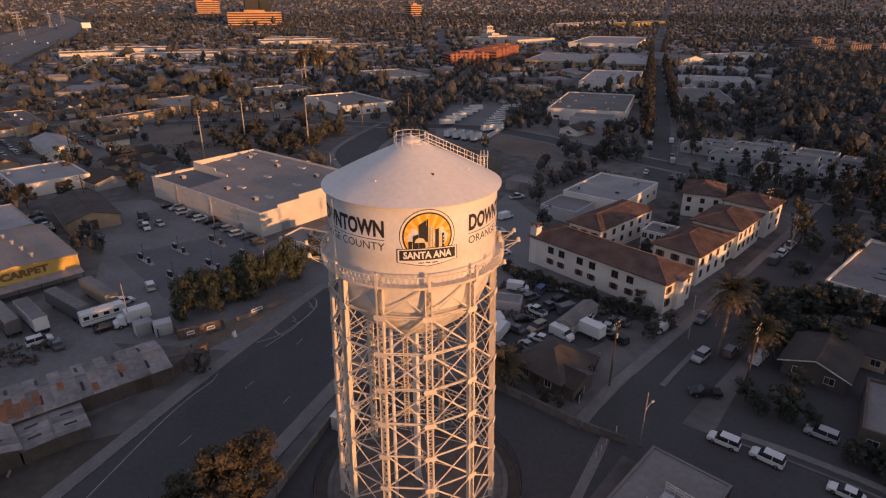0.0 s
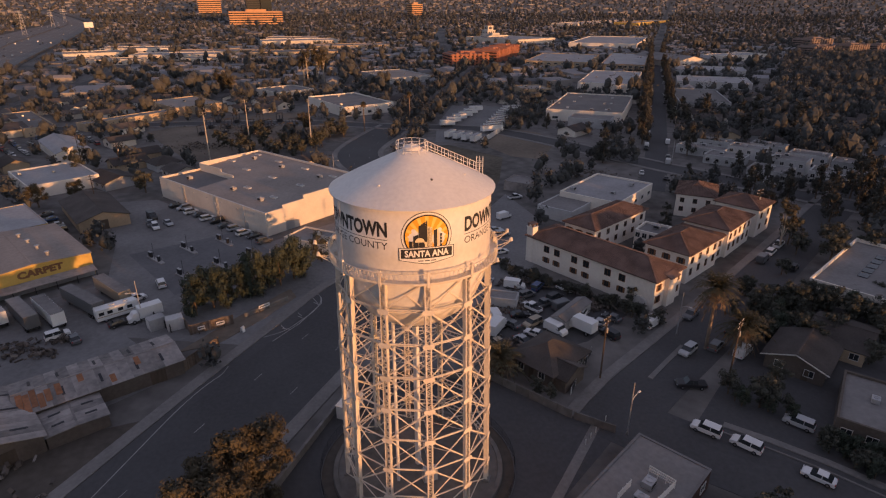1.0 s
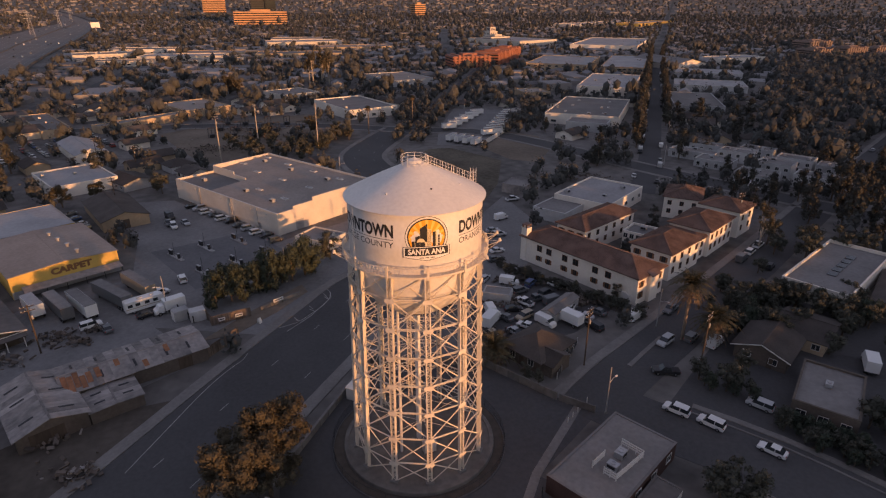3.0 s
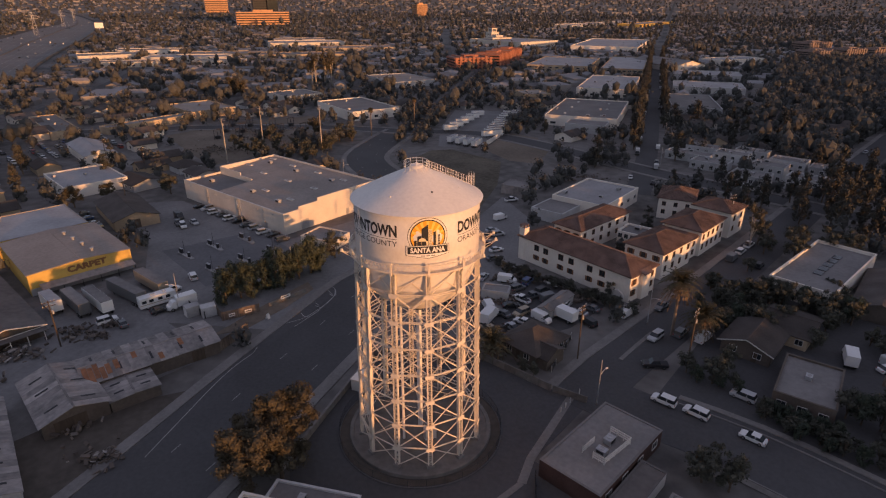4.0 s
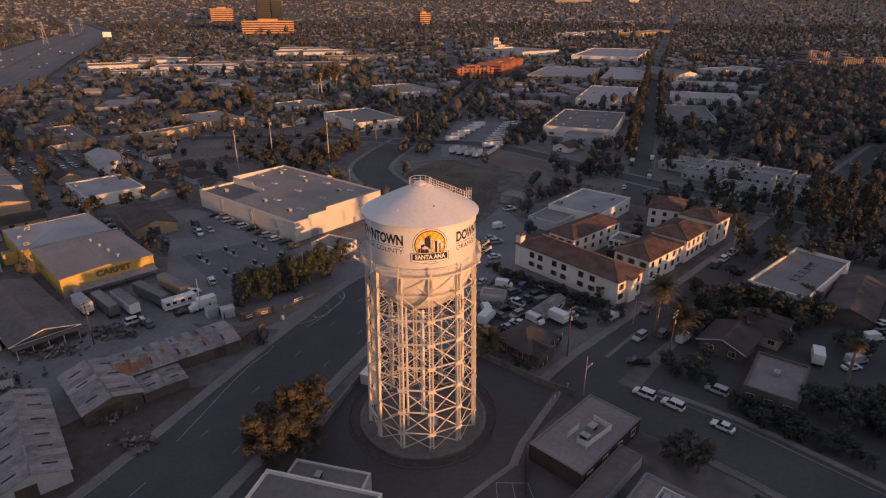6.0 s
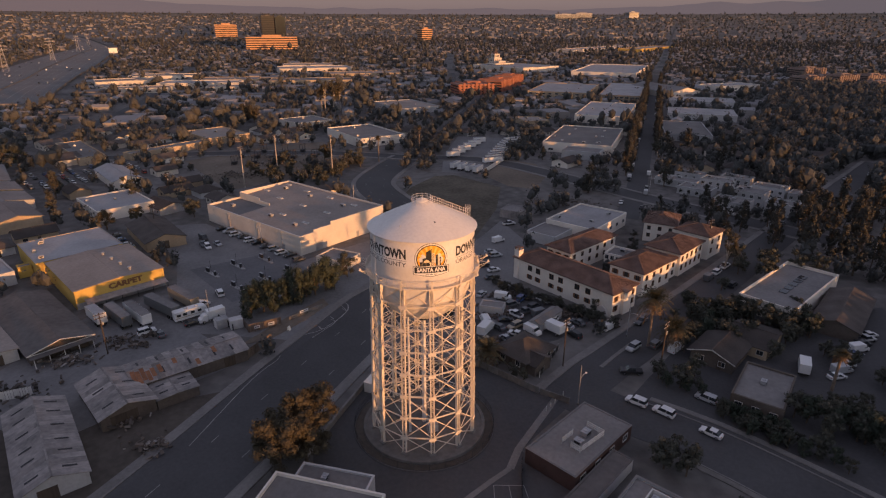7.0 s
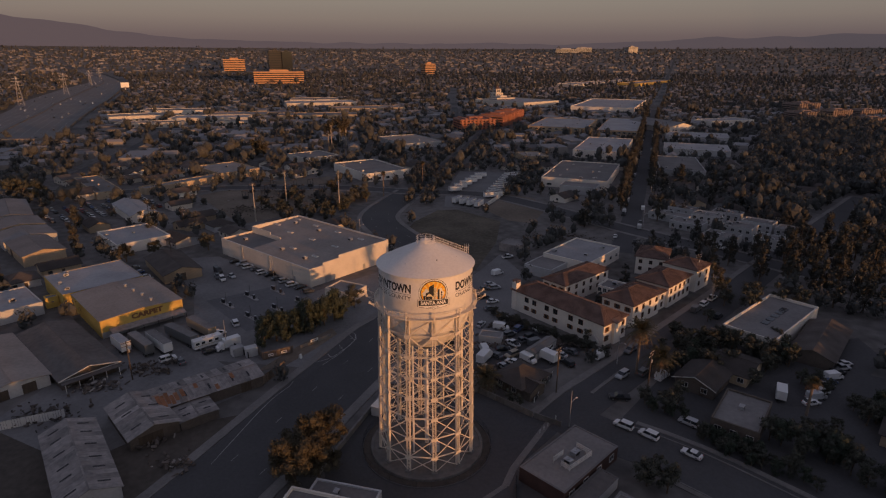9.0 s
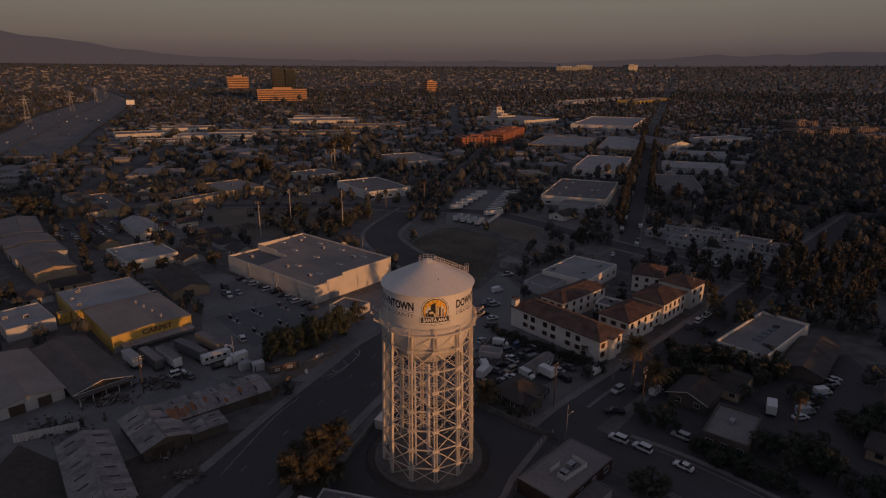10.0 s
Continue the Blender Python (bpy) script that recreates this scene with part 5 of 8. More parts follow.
flat_building("parapet_building", "flat-roofed building with a bright white parapet", (86.6, 48.3), (95.9, 37.3), 35.2, 4.0, STUCCO_WHITE, ROOF_GREY, 0.8, windows=(("f", 4, 1.0, 1.5, 1.3),), seed=12)
pb = bpy.data.objects["parapet_building"]
for k in range(5):
    part("roof_window", Shape().box(6.4, 8.4, 11.0 + k * 3.6, 13.6 + k * 3.6, 4.0, 4.2), GLASS_DARK, pb, "dark roof window")
gable_building("tiled_house", "small house with a dark brown gable roof", (99.5, 35.5), (107.0, 28.5), 26, 3.0, 1.8, WALL_BROWN, SHINGLE, "y", 0.6)
# brick office with the fenced roof plant
hv = flat_building("brick_office", "dark red brick office with a flat roof", (17.8, -11.8), (25.0, -19.3), 19.4, 3.2, BRICK_RED, ROOF_GREY, 0.06, windows=(("r", 4, 1.2, 1.5, 1.2),), doors=(("r", 3, 1.0, 2.1),), seed=13, category="office", cap_mat=ROOF_GREY)
for a, b in (((3.9, 5.8), (4.0, 9.0)), ((5.6, 5.8), (7.6, 5.8)), ((7.6, 5.8), (8.2, 12.8)), ((8.2, 12.8), (4.6, 13.0))):
    m_, run_ = front(a, b, 3.2)
    sc = Shape()
    for z in (0.35, 0.75, 1.15):
        sc.box(0, run_, -0.04, 0.04, z, z + 0.2)
    for k in range(int(run_ / 1.6) + 2):
        x = run_ * k / (int(run_ / 1.6) + 1)
        sc.box(x - 0.05, x + 0.05, 0.04, 0.12, 0, 1.4)
    part("plant_screen", sc, TRIM, hv, "white slatted screen round the roof plant", m=m_)
roof_unit(hv, pose(6.0, 7.8, 3.2), 1.0)
roof_unit(hv, pose(5.6, 10.8, 3.2, 0, 0, 90), 1.1)
flat_building("office_annex", "low grey flat-roofed annex beside the brick office", (20.6, -24.6), (23.4, -27.4), 18.6, 2.4, STUCCO_GREY, ROOF_DARK, 0.06, seed=14, category="annex", cap_mat=ROOF_DARK)
flat_building("near_office", "flat-roofed office with a white parapet edge", (-29.0, -32.2), (-10.5, -37.7), 14.5, 4.2, STUCCO_WHITE, ROOF_GREY, 0.55, units=2, seed=15, category="office")
flat_building("near_office_wing", "grey flat-roofed office wing", (-22.3, -20.0), (-9.9, -23.5), 5.0, 3.6, STUCCO_GREY, ROOF_GREY, 0.3, units=1, seed=16, category="office")
flat_building("near_annex", "small flat-roofed annex with white roof rails", (26.9, -28.2), (33.4, -34.2), 12.4, 3.1, STUCCO_GREY, ROOF_GREY, 0.4, units=2, seed=17, category="annex", cap_mat=ROOF_GREY)
pent = Shape()
wall_ring(pent, 3.4, 8.2, 4.2, 10.6, 0.2, 3.1, 4.1)
part("roof_parapet", pent, TRIM, bpy.data.objects["near_annex"], "white parapet round the roof plant")
# ---- vehicles ----
def paint(name, c, rough=0.3):
    return material(name, c, rough, 0.0, 0.06, 3.0, 0.3, 0.0, spec=0.5)


PAINTS = {"white": paint("white_car_paint", (0.72, 0.72, 0.71)), "silver": paint("silver_car_paint", (0.42, 0.43, 0.44)), "black": paint("black_car_paint", (0.025, 0.025, 0.028)),
          "grey": paint("grey_car_paint", (0.12, 0.125, 0.13)), "blue": paint("blue_car_paint", (0.05, 0.09, 0.20)), "red": paint("red_car_paint", (0.28, 0.04, 0.035)), "tan": paint("tan_car_paint", (0.36, 0.30, 0.22))}
LIGHT_RED = paint("red_lamp_plastic", (0.35, 0.02, 0.02))
LIGHT_WHITE = paint("clear_lamp_plastic", (0.6, 0.6, 0.6))
templates = {}


def profile_body(points, w, inset=0.06):
    """A side outline (x, z) drawn out to the width w, with rounded shoulders."""
    s, n = Shape(), len(points)
    cx = sum(p[0] for p in points) / n
    cz = sum(p[1] for p in points) / n
    vs = []
    for y, k in ((-w / 2, 1 - inset), (-w / 2 + 0.12, 1.0), (w / 2 - 0.12, 1.0), (w / 2, 1 - inset)):
        vs += [(cx + (x - cx) * k, y, cz + (z - cz) * k) for x, z in points]
    fs = [tuple(range(n)), tuple(range(3 * n, 4 * n))[::-1]]
    for j in range(3):
        fs += [(j * n + i, (j + 1) * n + i, (j + 1) * n + (i + 1) % n, j * n + (i + 1) % n) for i in range(n)]
    return s.add(vs, fs)


def cabin(x0, x1, x2, x3, z0, z1, w0, w1):
    """A glasshouse: foot from x0 to x3, top from x1 to x2."""
    return Shape().add([(x0, -w0 / 2, z0), (x3, -w0 / 2, z0), (x3, w0 / 2, z0), (x0, w0 / 2, z0), (x1, -w1 / 2, z1), (x2, -w1 / 2, z1), (x2, w1 / 2, z1), (x1, w1 / 2, z1)],
                       [(3, 2, 1, 0), (4, 5, 6, 7), (0, 1, 5, 4), (1, 2, 6, 5), (2, 3, 7, 6), (3, 0, 4, 7)])


def wheel(parent, x, y, r=0.34, rim=True):
    if "wheel" not in templates:
        s = Shape().lathe([(0.20, -0.10), (0.31, -0.11), (0.34, -0.07), (0.34, 0.07), (0.31, 0.11), (0.20, 0.10)], 14)
        templates["wheel"] = s.mesh("tyre", RUBBER, True), Shape().lathe([(0.0, -0.07), (0.08, -0.09), (0.21, -0.07), (0.21, 0.07), (0.08, 0.09), (0.0, 0.07)], 10).mesh("rim", CHROME)
    t, disc_ = templates["wheel"]
    o = part("wheel", t, None, parent, m=pose(x, y, r, 90, 0, 0) @ Matrix.Scale(r / 0.34, 4))
    if rim:
        part("rim", disc_, None, o)


KINDS = {
    "suv": dict(L=4.8, w=1.92, line=[(-2.4, 0.35), (-2.35, 0.95), (-2.2, 1.08), (0.95, 1.08), (2.1, 0.98), (2.38, 0.75), (2.4, 0.35)], cab=(-2.3, -2.05, 0.55, 1.25, 1.08, 1.72, 1.82, 1.5), wheels=(-1.45, 1.45)),
    "sedan": dict(L=4.6, w=1.82, line=[(-2.3, 0.32), (-2.28, 0.85), (-1.9, 0.95), (0.9, 0.92), (2.0, 0.80), (2.28, 0.6), (2.3, 0.32)], cab=(-1.85, -1.15, 0.25, 1.1, 0.93, 1.42, 1.7, 1.35), wheels=(-1.38, 1.4)),
    "pickup": dict(L=5.5, w=1.95, line=[(-2.75, 0.45), (-2.72, 1.05), (-0.9, 1.05), (-0.9, 1.1), (1.3, 1.12), (2.5, 1.02), (2.72, 0.8), (2.75, 0.45)], cab=(-0.95, -0.75, 0.6, 1.35, 1.1, 1.78, 1.85, 1.5), wheels=(-1.75, 1.75)),
    "van": dict(L=5.4, w=2.0, line=[(-2.7, 0.4), (-2.7, 1.2), (-2.68, 2.15), (-2.5, 2.3), (0.9, 2.3), (1.75, 1.35), (2.55, 1.1), (2.7, 0.7), (2.7, 0.4)], cab=(0.75, 0.95, 1.35, 1.76, 1.32, 2.02, 2.03, 1.9), wheels=(-1.6, 1.75)),
}
WORDS = {"suv": "sport utility car", "sedan": "saloon car", "pickup": "pickup truck", "van": "cargo van"}


def vehicle(kind, colour, x, y, heading, where="parked on the asphalt", z=0.05):
    far = math.hypot(x, y) > 105
    key = kind + colour + ("_far" if far else "")
    m = pose(x, y, z, 0, 0, heading)
    mark(x, y, 2)
    if key in templates:
        return copy_thing(templates[key], m)
    k = KINDS[kind]
    t = thing(kind if kind != "suv" else "suv_car", f"{colour} {WORDS[kind]} {where}", "van" if kind == "van" else "car", m @ Matrix.Diagonal((0.92, 0.95, 0.97, 1)))
    part("body", profile_body(k["line"], k["w"]), PAINTS[colour], t)
    x0, x1, x2, x3, z0, z1, w0, w1 = k["cab"]
    part("glass", cabin(x0, x1, x2, x3, z0 - 0.02, z1, w0, w1), GLASS_DARK, t, "dark tinted glass")
    part("roof_panel", Shape().box(x1 - 0.02, x2 + 0.02, -w1 / 2 - 0.02, w1 / 2 + 0.02, z1, z1 + 0.06), PAINTS[colour], t)
    for i, u in enumerate((0.5,) if kind != "van" and not far else ()):
        px = x1 + (x2 - x1) * u
        part("pillar", cabin(px - 0.08, px - 0.06, px + 0.02, px + 0.04, z0, z1 + 0.01, w0 + 0.02, w1 + 0.02), PAINTS[colour], t)
    if kind == "pickup":
        part("load_bed", Shape().box(-2.6, -1.0, -0.78, 0.78, 0.9, 1.075), DARK_STEEL, t)
    for wx in k["wheels"]:
        for sy in (-1, 1):
            wheel(t, wx, sy * (k["w"] / 2 - 0.05), rim=not far)
    h = k["L"] / 2
    for sy in () if far else (-1, 1):
        part("headlight", Shape().box(h - 0.12, h + 0.01, sy * 0.68 - 0.17, sy * 0.68 + 0.17, 0.66, 0.8), LIGHT_WHITE, t)
        part("tail_light", Shape().box(-h - 0.01, -h + 0.08, sy * 0.76 - 0.1, sy * 0.76 + 0.1, 0.75, 1.0), LIGHT_RED, t)
    templates[key] = t
    return t


def trailer(x, y, heading, colour="white", length=12.0, label="white box trailer parked in the yard"):
    key = f"trailer{colour}{length}"
    m = pose(x, y, 0.05, 0, 0, heading)
    mark(x, y, 3)
    if key in templates:
        return copy_thing(templates[key], m)
    t = thing("box_trailer", label, "trailer", m)
    h = length / 2
    s = Shape().box(-h, h, -1.25, 1.25, 1.1, 3.75)
    part("box", s, PAINTS[colour] if colour in PAINTS else GALV, t)
    part("roof", Shape().box(-h + 0.05, h - 0.05, -1.2, 1.2, 3.75, 3.80), ROOF_GREY if length > 8 else ROOF_PALE, t)
    part("chassis", Shape().box(-h + 0.2, h - 0.2, -0.6, 0.6, 0.8, 1.1), DARK_STEEL, t)
    for wx in (-h + 1.2, -h + 2.4):
        for sy in (-1, 1):
            wheel(t, wx, sy * 1.05, 0.5)
    part("landing_leg", Shape().box(h - 2.2, h - 2.0, -0.9, -0.75, 0, 1.1).box(h - 2.2, h - 2.0, 0.75, 0.9, 0, 1.1), DARK_STEEL, t)
    templates[key] = t
    return t


def truck(x, y, heading, colour="white", label="white box truck with a blunt cab"):
    key = f"truck{colour}"
    m = pose(x, y, 0.05, 0, 0, heading)
    mark(x, y, 3)
    if key in templates:
        return copy_thing(templates[key], m)
    t = thing("box_truck", label, "truck", m)
    part("cargo_box", Shape().box(-3.4, 1.2, -1.15, 1.15, 0.95, 3.2), PAINTS[colour], t)
    part("cab", profile_body([(1.3, 0.5), (1.3, 2.3), (1.6, 2.4), (2.3, 2.35), (2.75, 1.55), (3.3, 1.35), (3.4, 0.5)], 2.0), PAINTS[colour], t)
    part("windscreen", cabin(2.0, 2.05, 2.25, 2.72, 1.5, 2.28, 1.92, 1.8), GLASS_DARK, t)
    part("chassis", Shape().box(-3.3, 2.8, -0.5, 0.5, 0.5, 0.92), DARK_STEEL, t)
    for wx in (-2.2, 2.4):
        for sy in (-1, 1):
            wheel(t, wx, sy * 0.92, 0.45)
    templates[key] = t
    return t


def motorhome(x, y, heading):
    t = thing("motorhome", "white motorhome with dark windows in a yard", "motorhome", pose(x, y, 0.05, 0, 0, heading))
    mark(x, y, 4)
    part("body", profile_body([(-4.2, 0.6), (-4.2, 2.9), (-4.0, 3.1), (3.6, 3.1), (4.1, 2.7), (4.3, 1.6), (4.3, 0.6)], 2.4, 0.03), PAINTS["white"], t)
    part("stripe", Shape().box(-4.1, 4.0, -1.235, 1.235, 1.35, 1.5), PAINTS["tan"], t)
    for wx in (-3.2, -1.6, 0.4, 2.2):
        part("window", Shape().box(wx - 0.5, wx + 0.5, -1.23, 1.23, 1.8, 2.5), GLASS_DARK, t)
    part("windscreen", cabin(4.0, 3.95, 4.16, 4.28, 1.7, 2.6, 2.1, 2.0), GLASS_DARK, t)
    part("roof_cooler", Shape().box(-1.4, -0.4, -0.4, 0.4, 3.1, 3.4), TRIM, t)
    part("roof_cooler", Shape().box(1.4, 2.2, -0.4, 0.4, 3.1, 3.35), TRIM, t)
    for wx in (-2.6, 2.8):
        for sy in (-1, 1):
            wheel(t, wx, sy * 1.05, 0.42)
    return t


for x, y, h, kind in ((43.9, 5.2, -42, "suv"), (48.3, 1.6, -46, "suv"), (55.0, -5.0, -46, "sedan")):
    vehicle(kind, "white", x, y, h + 180, "parked along the curb")
for x, y, h, kind, c in ((50.5, 27.0, 220, "suv", "silver"), (60.5, 26.0, 40, "van", "white"), (59, 6, 135, "suv", "silver"), (57, 40.5, 224, "pickup", "grey"), (47.5, 37.3, 40, "van", "white"),
                         (26, 103, 35, "van", "white"), (22, 92, 20, "sedan", "silver"), (19.5, 87.5, 20, "sedan", "grey"), (23.5, 88.5, 20, "suv", "silver"), (18.5, 80, 20, "suv", "black"), (21.5, 76, 20, "sedan", "white"), (20, 70, 20, "sedan", "grey"), (22.0, 55.5, -20, "van", "white"), (16.0, 58, 60, "sedan", "silver"),
                         (32.5, 122.5, 20, "pickup", "white"), (46.5, 16.6, 172, "pickup", "black"), (40, 40, 130, "sedan", "grey")):
    vehicle(kind, c, x, y, h)
SALVAGE = ((29.5, 39.5, 110, "suv", "grey"), (34.3, 42.2, 60, "suv", "white"), (36.5, 38.2, 140, "sedan", "silver"), (24, 45, 130, "pickup", "white"), (37.5, 33.5, 120, "suv", "black"), (27, 46.5, 30, "pickup", "grey"), (15.5, 41.5, 100, "van", "white"), (21, 42, 10, "sedan", "black"), (24, 51, 30, "suv", "grey"), (17, 49, 90, "sedan", "blue"), (30, 49.5, 40, "suv", "black"))
for x, y, h, kind, c in SALVAGE:
    vehicle(kind, c, x, y, h)
truck(32.2, 36.0, 130)
truck(15.3, 36.0, 60)
parked = [(x, y) for x, y, *_ in SALVAGE] + [(32.2, 36.0), (15.3, 36.0), (28, 42), (17.5, 47)]
rnd = random.Random(21)
for k in range(260):
    u, v = rnd.random(), rnd.random()
    x, y = 13 + 21 * u + 9 * v * (1 - u), 26 + 10 * u + 28 * v - 8 * u * v
    if len(parked) < 44 and all(math.hypot(x - a, y - b) > 3.7 for a, b in parked):
        parked.append((x, y))
        vehicle(rnd.choice(("sedan", "suv", "pickup", "suv", "van")), rnd.choice(("white", "white", "silver", "grey", "black", "white", "tan", "blue")), x, y, rnd.choice((40, 130, 220, 310)) + rnd.uniform(-14, 14))
for k, c in enumerate(("black", "silver", "white", "grey", "white", "black", "grey", "silver", "white", "black", "grey")):
    u = k / 10
    vehicle("suv" if k % 3 else "sedan", c, -79 + 36 * u, 118 - 32 * u + (0.6 if k % 2 else 0), 40 + (180 if k % 4 == 1 else 0))
for x, y, h, kind, c in ((-80, 101, 300, "pickup", "grey"), (-77.5, 98.5, 300, "suv", "white"), (-75, 101.5, 310, "sedan", "silver"), (-82, 107, 310, "van", "black"), (-101.5, 91, 215, "sedan", "grey"), (-104, 96.5, 215, "suv", "black"), (-107.5, 101, 215, "sedan", "silver"), (-112, 106, 220, "sedan", "blue"), (-116, 111, 220, "sedan", "grey"), (-63, 52.5, 50, "suv", "white"), (-60.5, 60, 120, "suv", "white"), (-135, 132, 220, "sedan", "white"), (-141, 138.5, 200, "sedan", "grey")):
    vehicle(kind, c, x, y, h)
for k in range(9):
    vehicle(("sedan", "van", "suv", "pickup")[k % 4], ("white", "silver", "white", "grey", "blue", "white", "black", "silver", "white")[k], 92 + 2.6 * k, 13.5 + 2.3 * k, 10)
truck(86.5, 17, 60)
motorhome(-63.6, 45.6, 40)
trailer(-87.4, 43.8, 137, "white", 8.0)
trailer(-81.6, 43.6, 137, "grey", 12.0, "weathered grey box trailer in the yard")
trailer(-77.0, 44.6, 137, "white", 12.0)
trailer(-72.4, 49.0, 143, "grey", 14.0, "long weathered grey box trailer in the yard")
trailer(-68.6, 54.2, 139, "tan", 13.0, "pale tan box trailer in the yard")
truck(-57.4, 44.2, 220)
vehicle("suv", "white", -71.6, 37.4, 40)
vehicle("sedan", "grey", -67.6, 36.0, 130)
vehicle("sedan", "black", -61.6, 41.8, 40)
for k in range(6):
    trailer(15.5 + 3.9 * k, 249.0 + 9.0 * k, 15, "white", 8.0)
for k in range(10):
    trailer(37.5 + 2.2 * k, 233.0 + 7.0 * k, 205, "white", 12.0)
for k in range(4):
    trailer(15.5 + 3.9 * k, 220.0 - 3.2 * k, 60, "white", 8.0)
rnd = random.Random(11)
for i in range(12):
    for j in range(9):
        if rnd.random() < 0.62:
            p = pose(-205, 180, 0, 0, 0, 43) @ Vector((i * 5.6 + rnd.uniform(-0.4, 0.4), j * 4.0 - 14 + rnd.uniform(-0.3, 0.3), 0))
            if p.x > -212 and not (-178 < p.x < -140 and p.y < 180):
                vehicle(rnd.choice(("sedan", "suv", "sedan", "pickup")), rnd.choice(("white", "silver", "black", "grey", "blue", "white", "red")), p.x, p.y, 43 + rnd.choice((0, 180)) + 90)
for line, n, off in ((MAIN, 0, 0), (SIDE, 7, -3.6), (SIDE, 6, 3.5), (AVENUE, 16, 4.6), (AVENUE, 14, -4.6), (CROSS, 8, 3.5)):
    pts = offset_line(line, off)
    for k in range(n):
        i = rnd.randrange(3, len(pts) - 2) if line is not AVENUE else rnd.randrange(2, 70)
        a, b = pts[i], pts[i + 1]
        if math.dist(a, (0, 0)) < 60 or a[1] > 620:
            continue
        vehicle(rnd.choice(("sedan", "suv", "pickup", "van")), rnd.choice(("white", "silver", "black", "grey", "white")), *a, math.degrees(math.atan2(b[1] - a[1], b[0] - a[0])), z=0.06)

for k in range(46):
    off = rnd.choice((0.12, 0.21, 0.30, 0.39, 0.48, 0.6, 0.69, 0.78, 0.87, 0.95))
    pts = between(off)
    i = rnd.randrange(4, 50)
    a, b = pts[i], pts[i + 1]
    vehicle(rnd.choice(("sedan", "suv", "van")), rnd.choice(("white", "silver", "black", "white")), *a, math.degrees(math.atan2(b[1] - a[1], b[0] - a[0])) + (180 if off > 0.55 else 0), z=0.32 + ground_height(*a))

# ---- pump islands in the parking yard ----
def pump_island(x, y, heading):
    if "island" in templates:
        return copy_thing(templates["island"], pose(x, y, 0.02, 0, 0, heading))
    t = thing("pump_island", "concrete island with dark disused fuel pumps and posts", "fuel pump", pose(x, y, 0.02, 0, 0, heading), "pump islands in the parking yard")
    part("curb", Shape().prism([(-3.8, -0.6), (3.8, -0.6), (4.2, 0), (3.8, 0.6), (-3.8, 0.6), (-4.2, 0)], 0, 0.22), PUMP_CURB, t)
    for px in (-3.0, -2.1, 1.9):
        p = part("pump", Shape().box(px - 0.3, px + 0.3, -0.28, 0.28, 0.18, 1.55), DARK_STEEL, t)
        part("pump_top", Shape().box(px - 0.32, px + 0.32, -0.3, 0.3, 1.55, 1.66), GALV, p)
    for px in (-3.7, 3.5, 0.9):
        part("post", Shape().tube((px, 0.2, 0.18), (px, 0.2, 1.25), 0.08, n=6), GALV, t)
    part("light_mast", Shape().tube((-0.3, -0.1, 0.18), (-0.3, -0.1, 4.6), 0.05, n=6), DARK_STEEL, t)
    templates["island"] = t
    return t


for x, y in ((-68.0, 75.2), (-61.9, 81.5), (-54.1, 86.8), (-43.2, 76.6), (-49.7, 70.6), (-56.5, 64.2)):
    pump_island(x, y, -42)
    mark(x, y, 4)

# ---- poles, lamps, fences, walls ----
def power_pole(x, y, h=11.0, arms=2, heading=0.0):
    key = f"pole{h}{arms}"
    m = pose(x, y, 0, 0, 0, heading)
    if key in templates:
        return copy_thing(templates[key], m)
    t = thing("power_pole", "tall brown wooden power pole with cross arms", "power pole", m)
    part("pole", Shape().tube((0, 0, -0.3), (0, 0, h), 0.34 if h >= 20 else 0.17, 0.16 if h >= 20 else 0.11, 8), PALE_BARK if h >= 20 else WOOD, t)
    for k in range(arms):
        z = h - 0.5 - 0.9 * k
        a = part("cross_arm", Shape().box(-1.2, 1.2, -0.06, 0.06, z, z + 0.13), WOOD, t)
        for ix in (-1.1, -0.5, 0.5, 1.1):
            part("insulator", Shape().lathe([(0.0, 0.28), (0.06, 0.25), (0.07, 0.12), (0.03, 0.0)], 6, m=pose(ix, 0, z + 0.13)), TRIM, a)
    part("transformer", Shape().lathe([(0.0, 0.0), (0.22, 0.0), (0.22, 0.8), (0.0, 0.88)], 10, m=pose(0.38, 0, h - 3.2)), GALV, t)
    templates[key] = t
    return t


def street_lamp(x, y, heading, h=8.5):
    if "lamp" in templates:
        return copy_thing(templates["lamp"], pose(x, y, 0, 0, 0, heading))
    t = thing("street_lamp", "grey steel street lamp with a curved arm", "street lamp", pose(x, y, 0, 0, 0, heading), "street lamps")
    part("base", Shape().lathe([(0.25, 0), (0.22, 0.4), (0.1, 0.5)], 10), CONCRETE, t)
    part("pole", Shape().tube((0, 0, -0.2), (0, 0, h + 1.0), 0.12, 0.07, 8), GALV, t)
    h -= 1.6
    arm = Shape()
    pts = [Vector((0, 0, h - 0.7)), Vector((0.3, 0, h - 0.3)), Vector((0.9, 0, h)), Vector((1.6, 0, h + 0.1))]
    for a, b in zip(pts, pts[1:]):
        arm.tube(a, b, 0.05, n=6)
    a = part("arm", arm, GALV, t)
    part("lamp_head", Shape().lathe([(0.0, 0.12), (0.18, 0.08), (0.22, -0.02), (0.0, -0.06)], 10, m=pose(1.85, 0, h + 0.08) @ Matrix.Diagonal((1.7, 0.8, 1, 1))), TRIM, a)
    templates["lamp"] = t
    return t


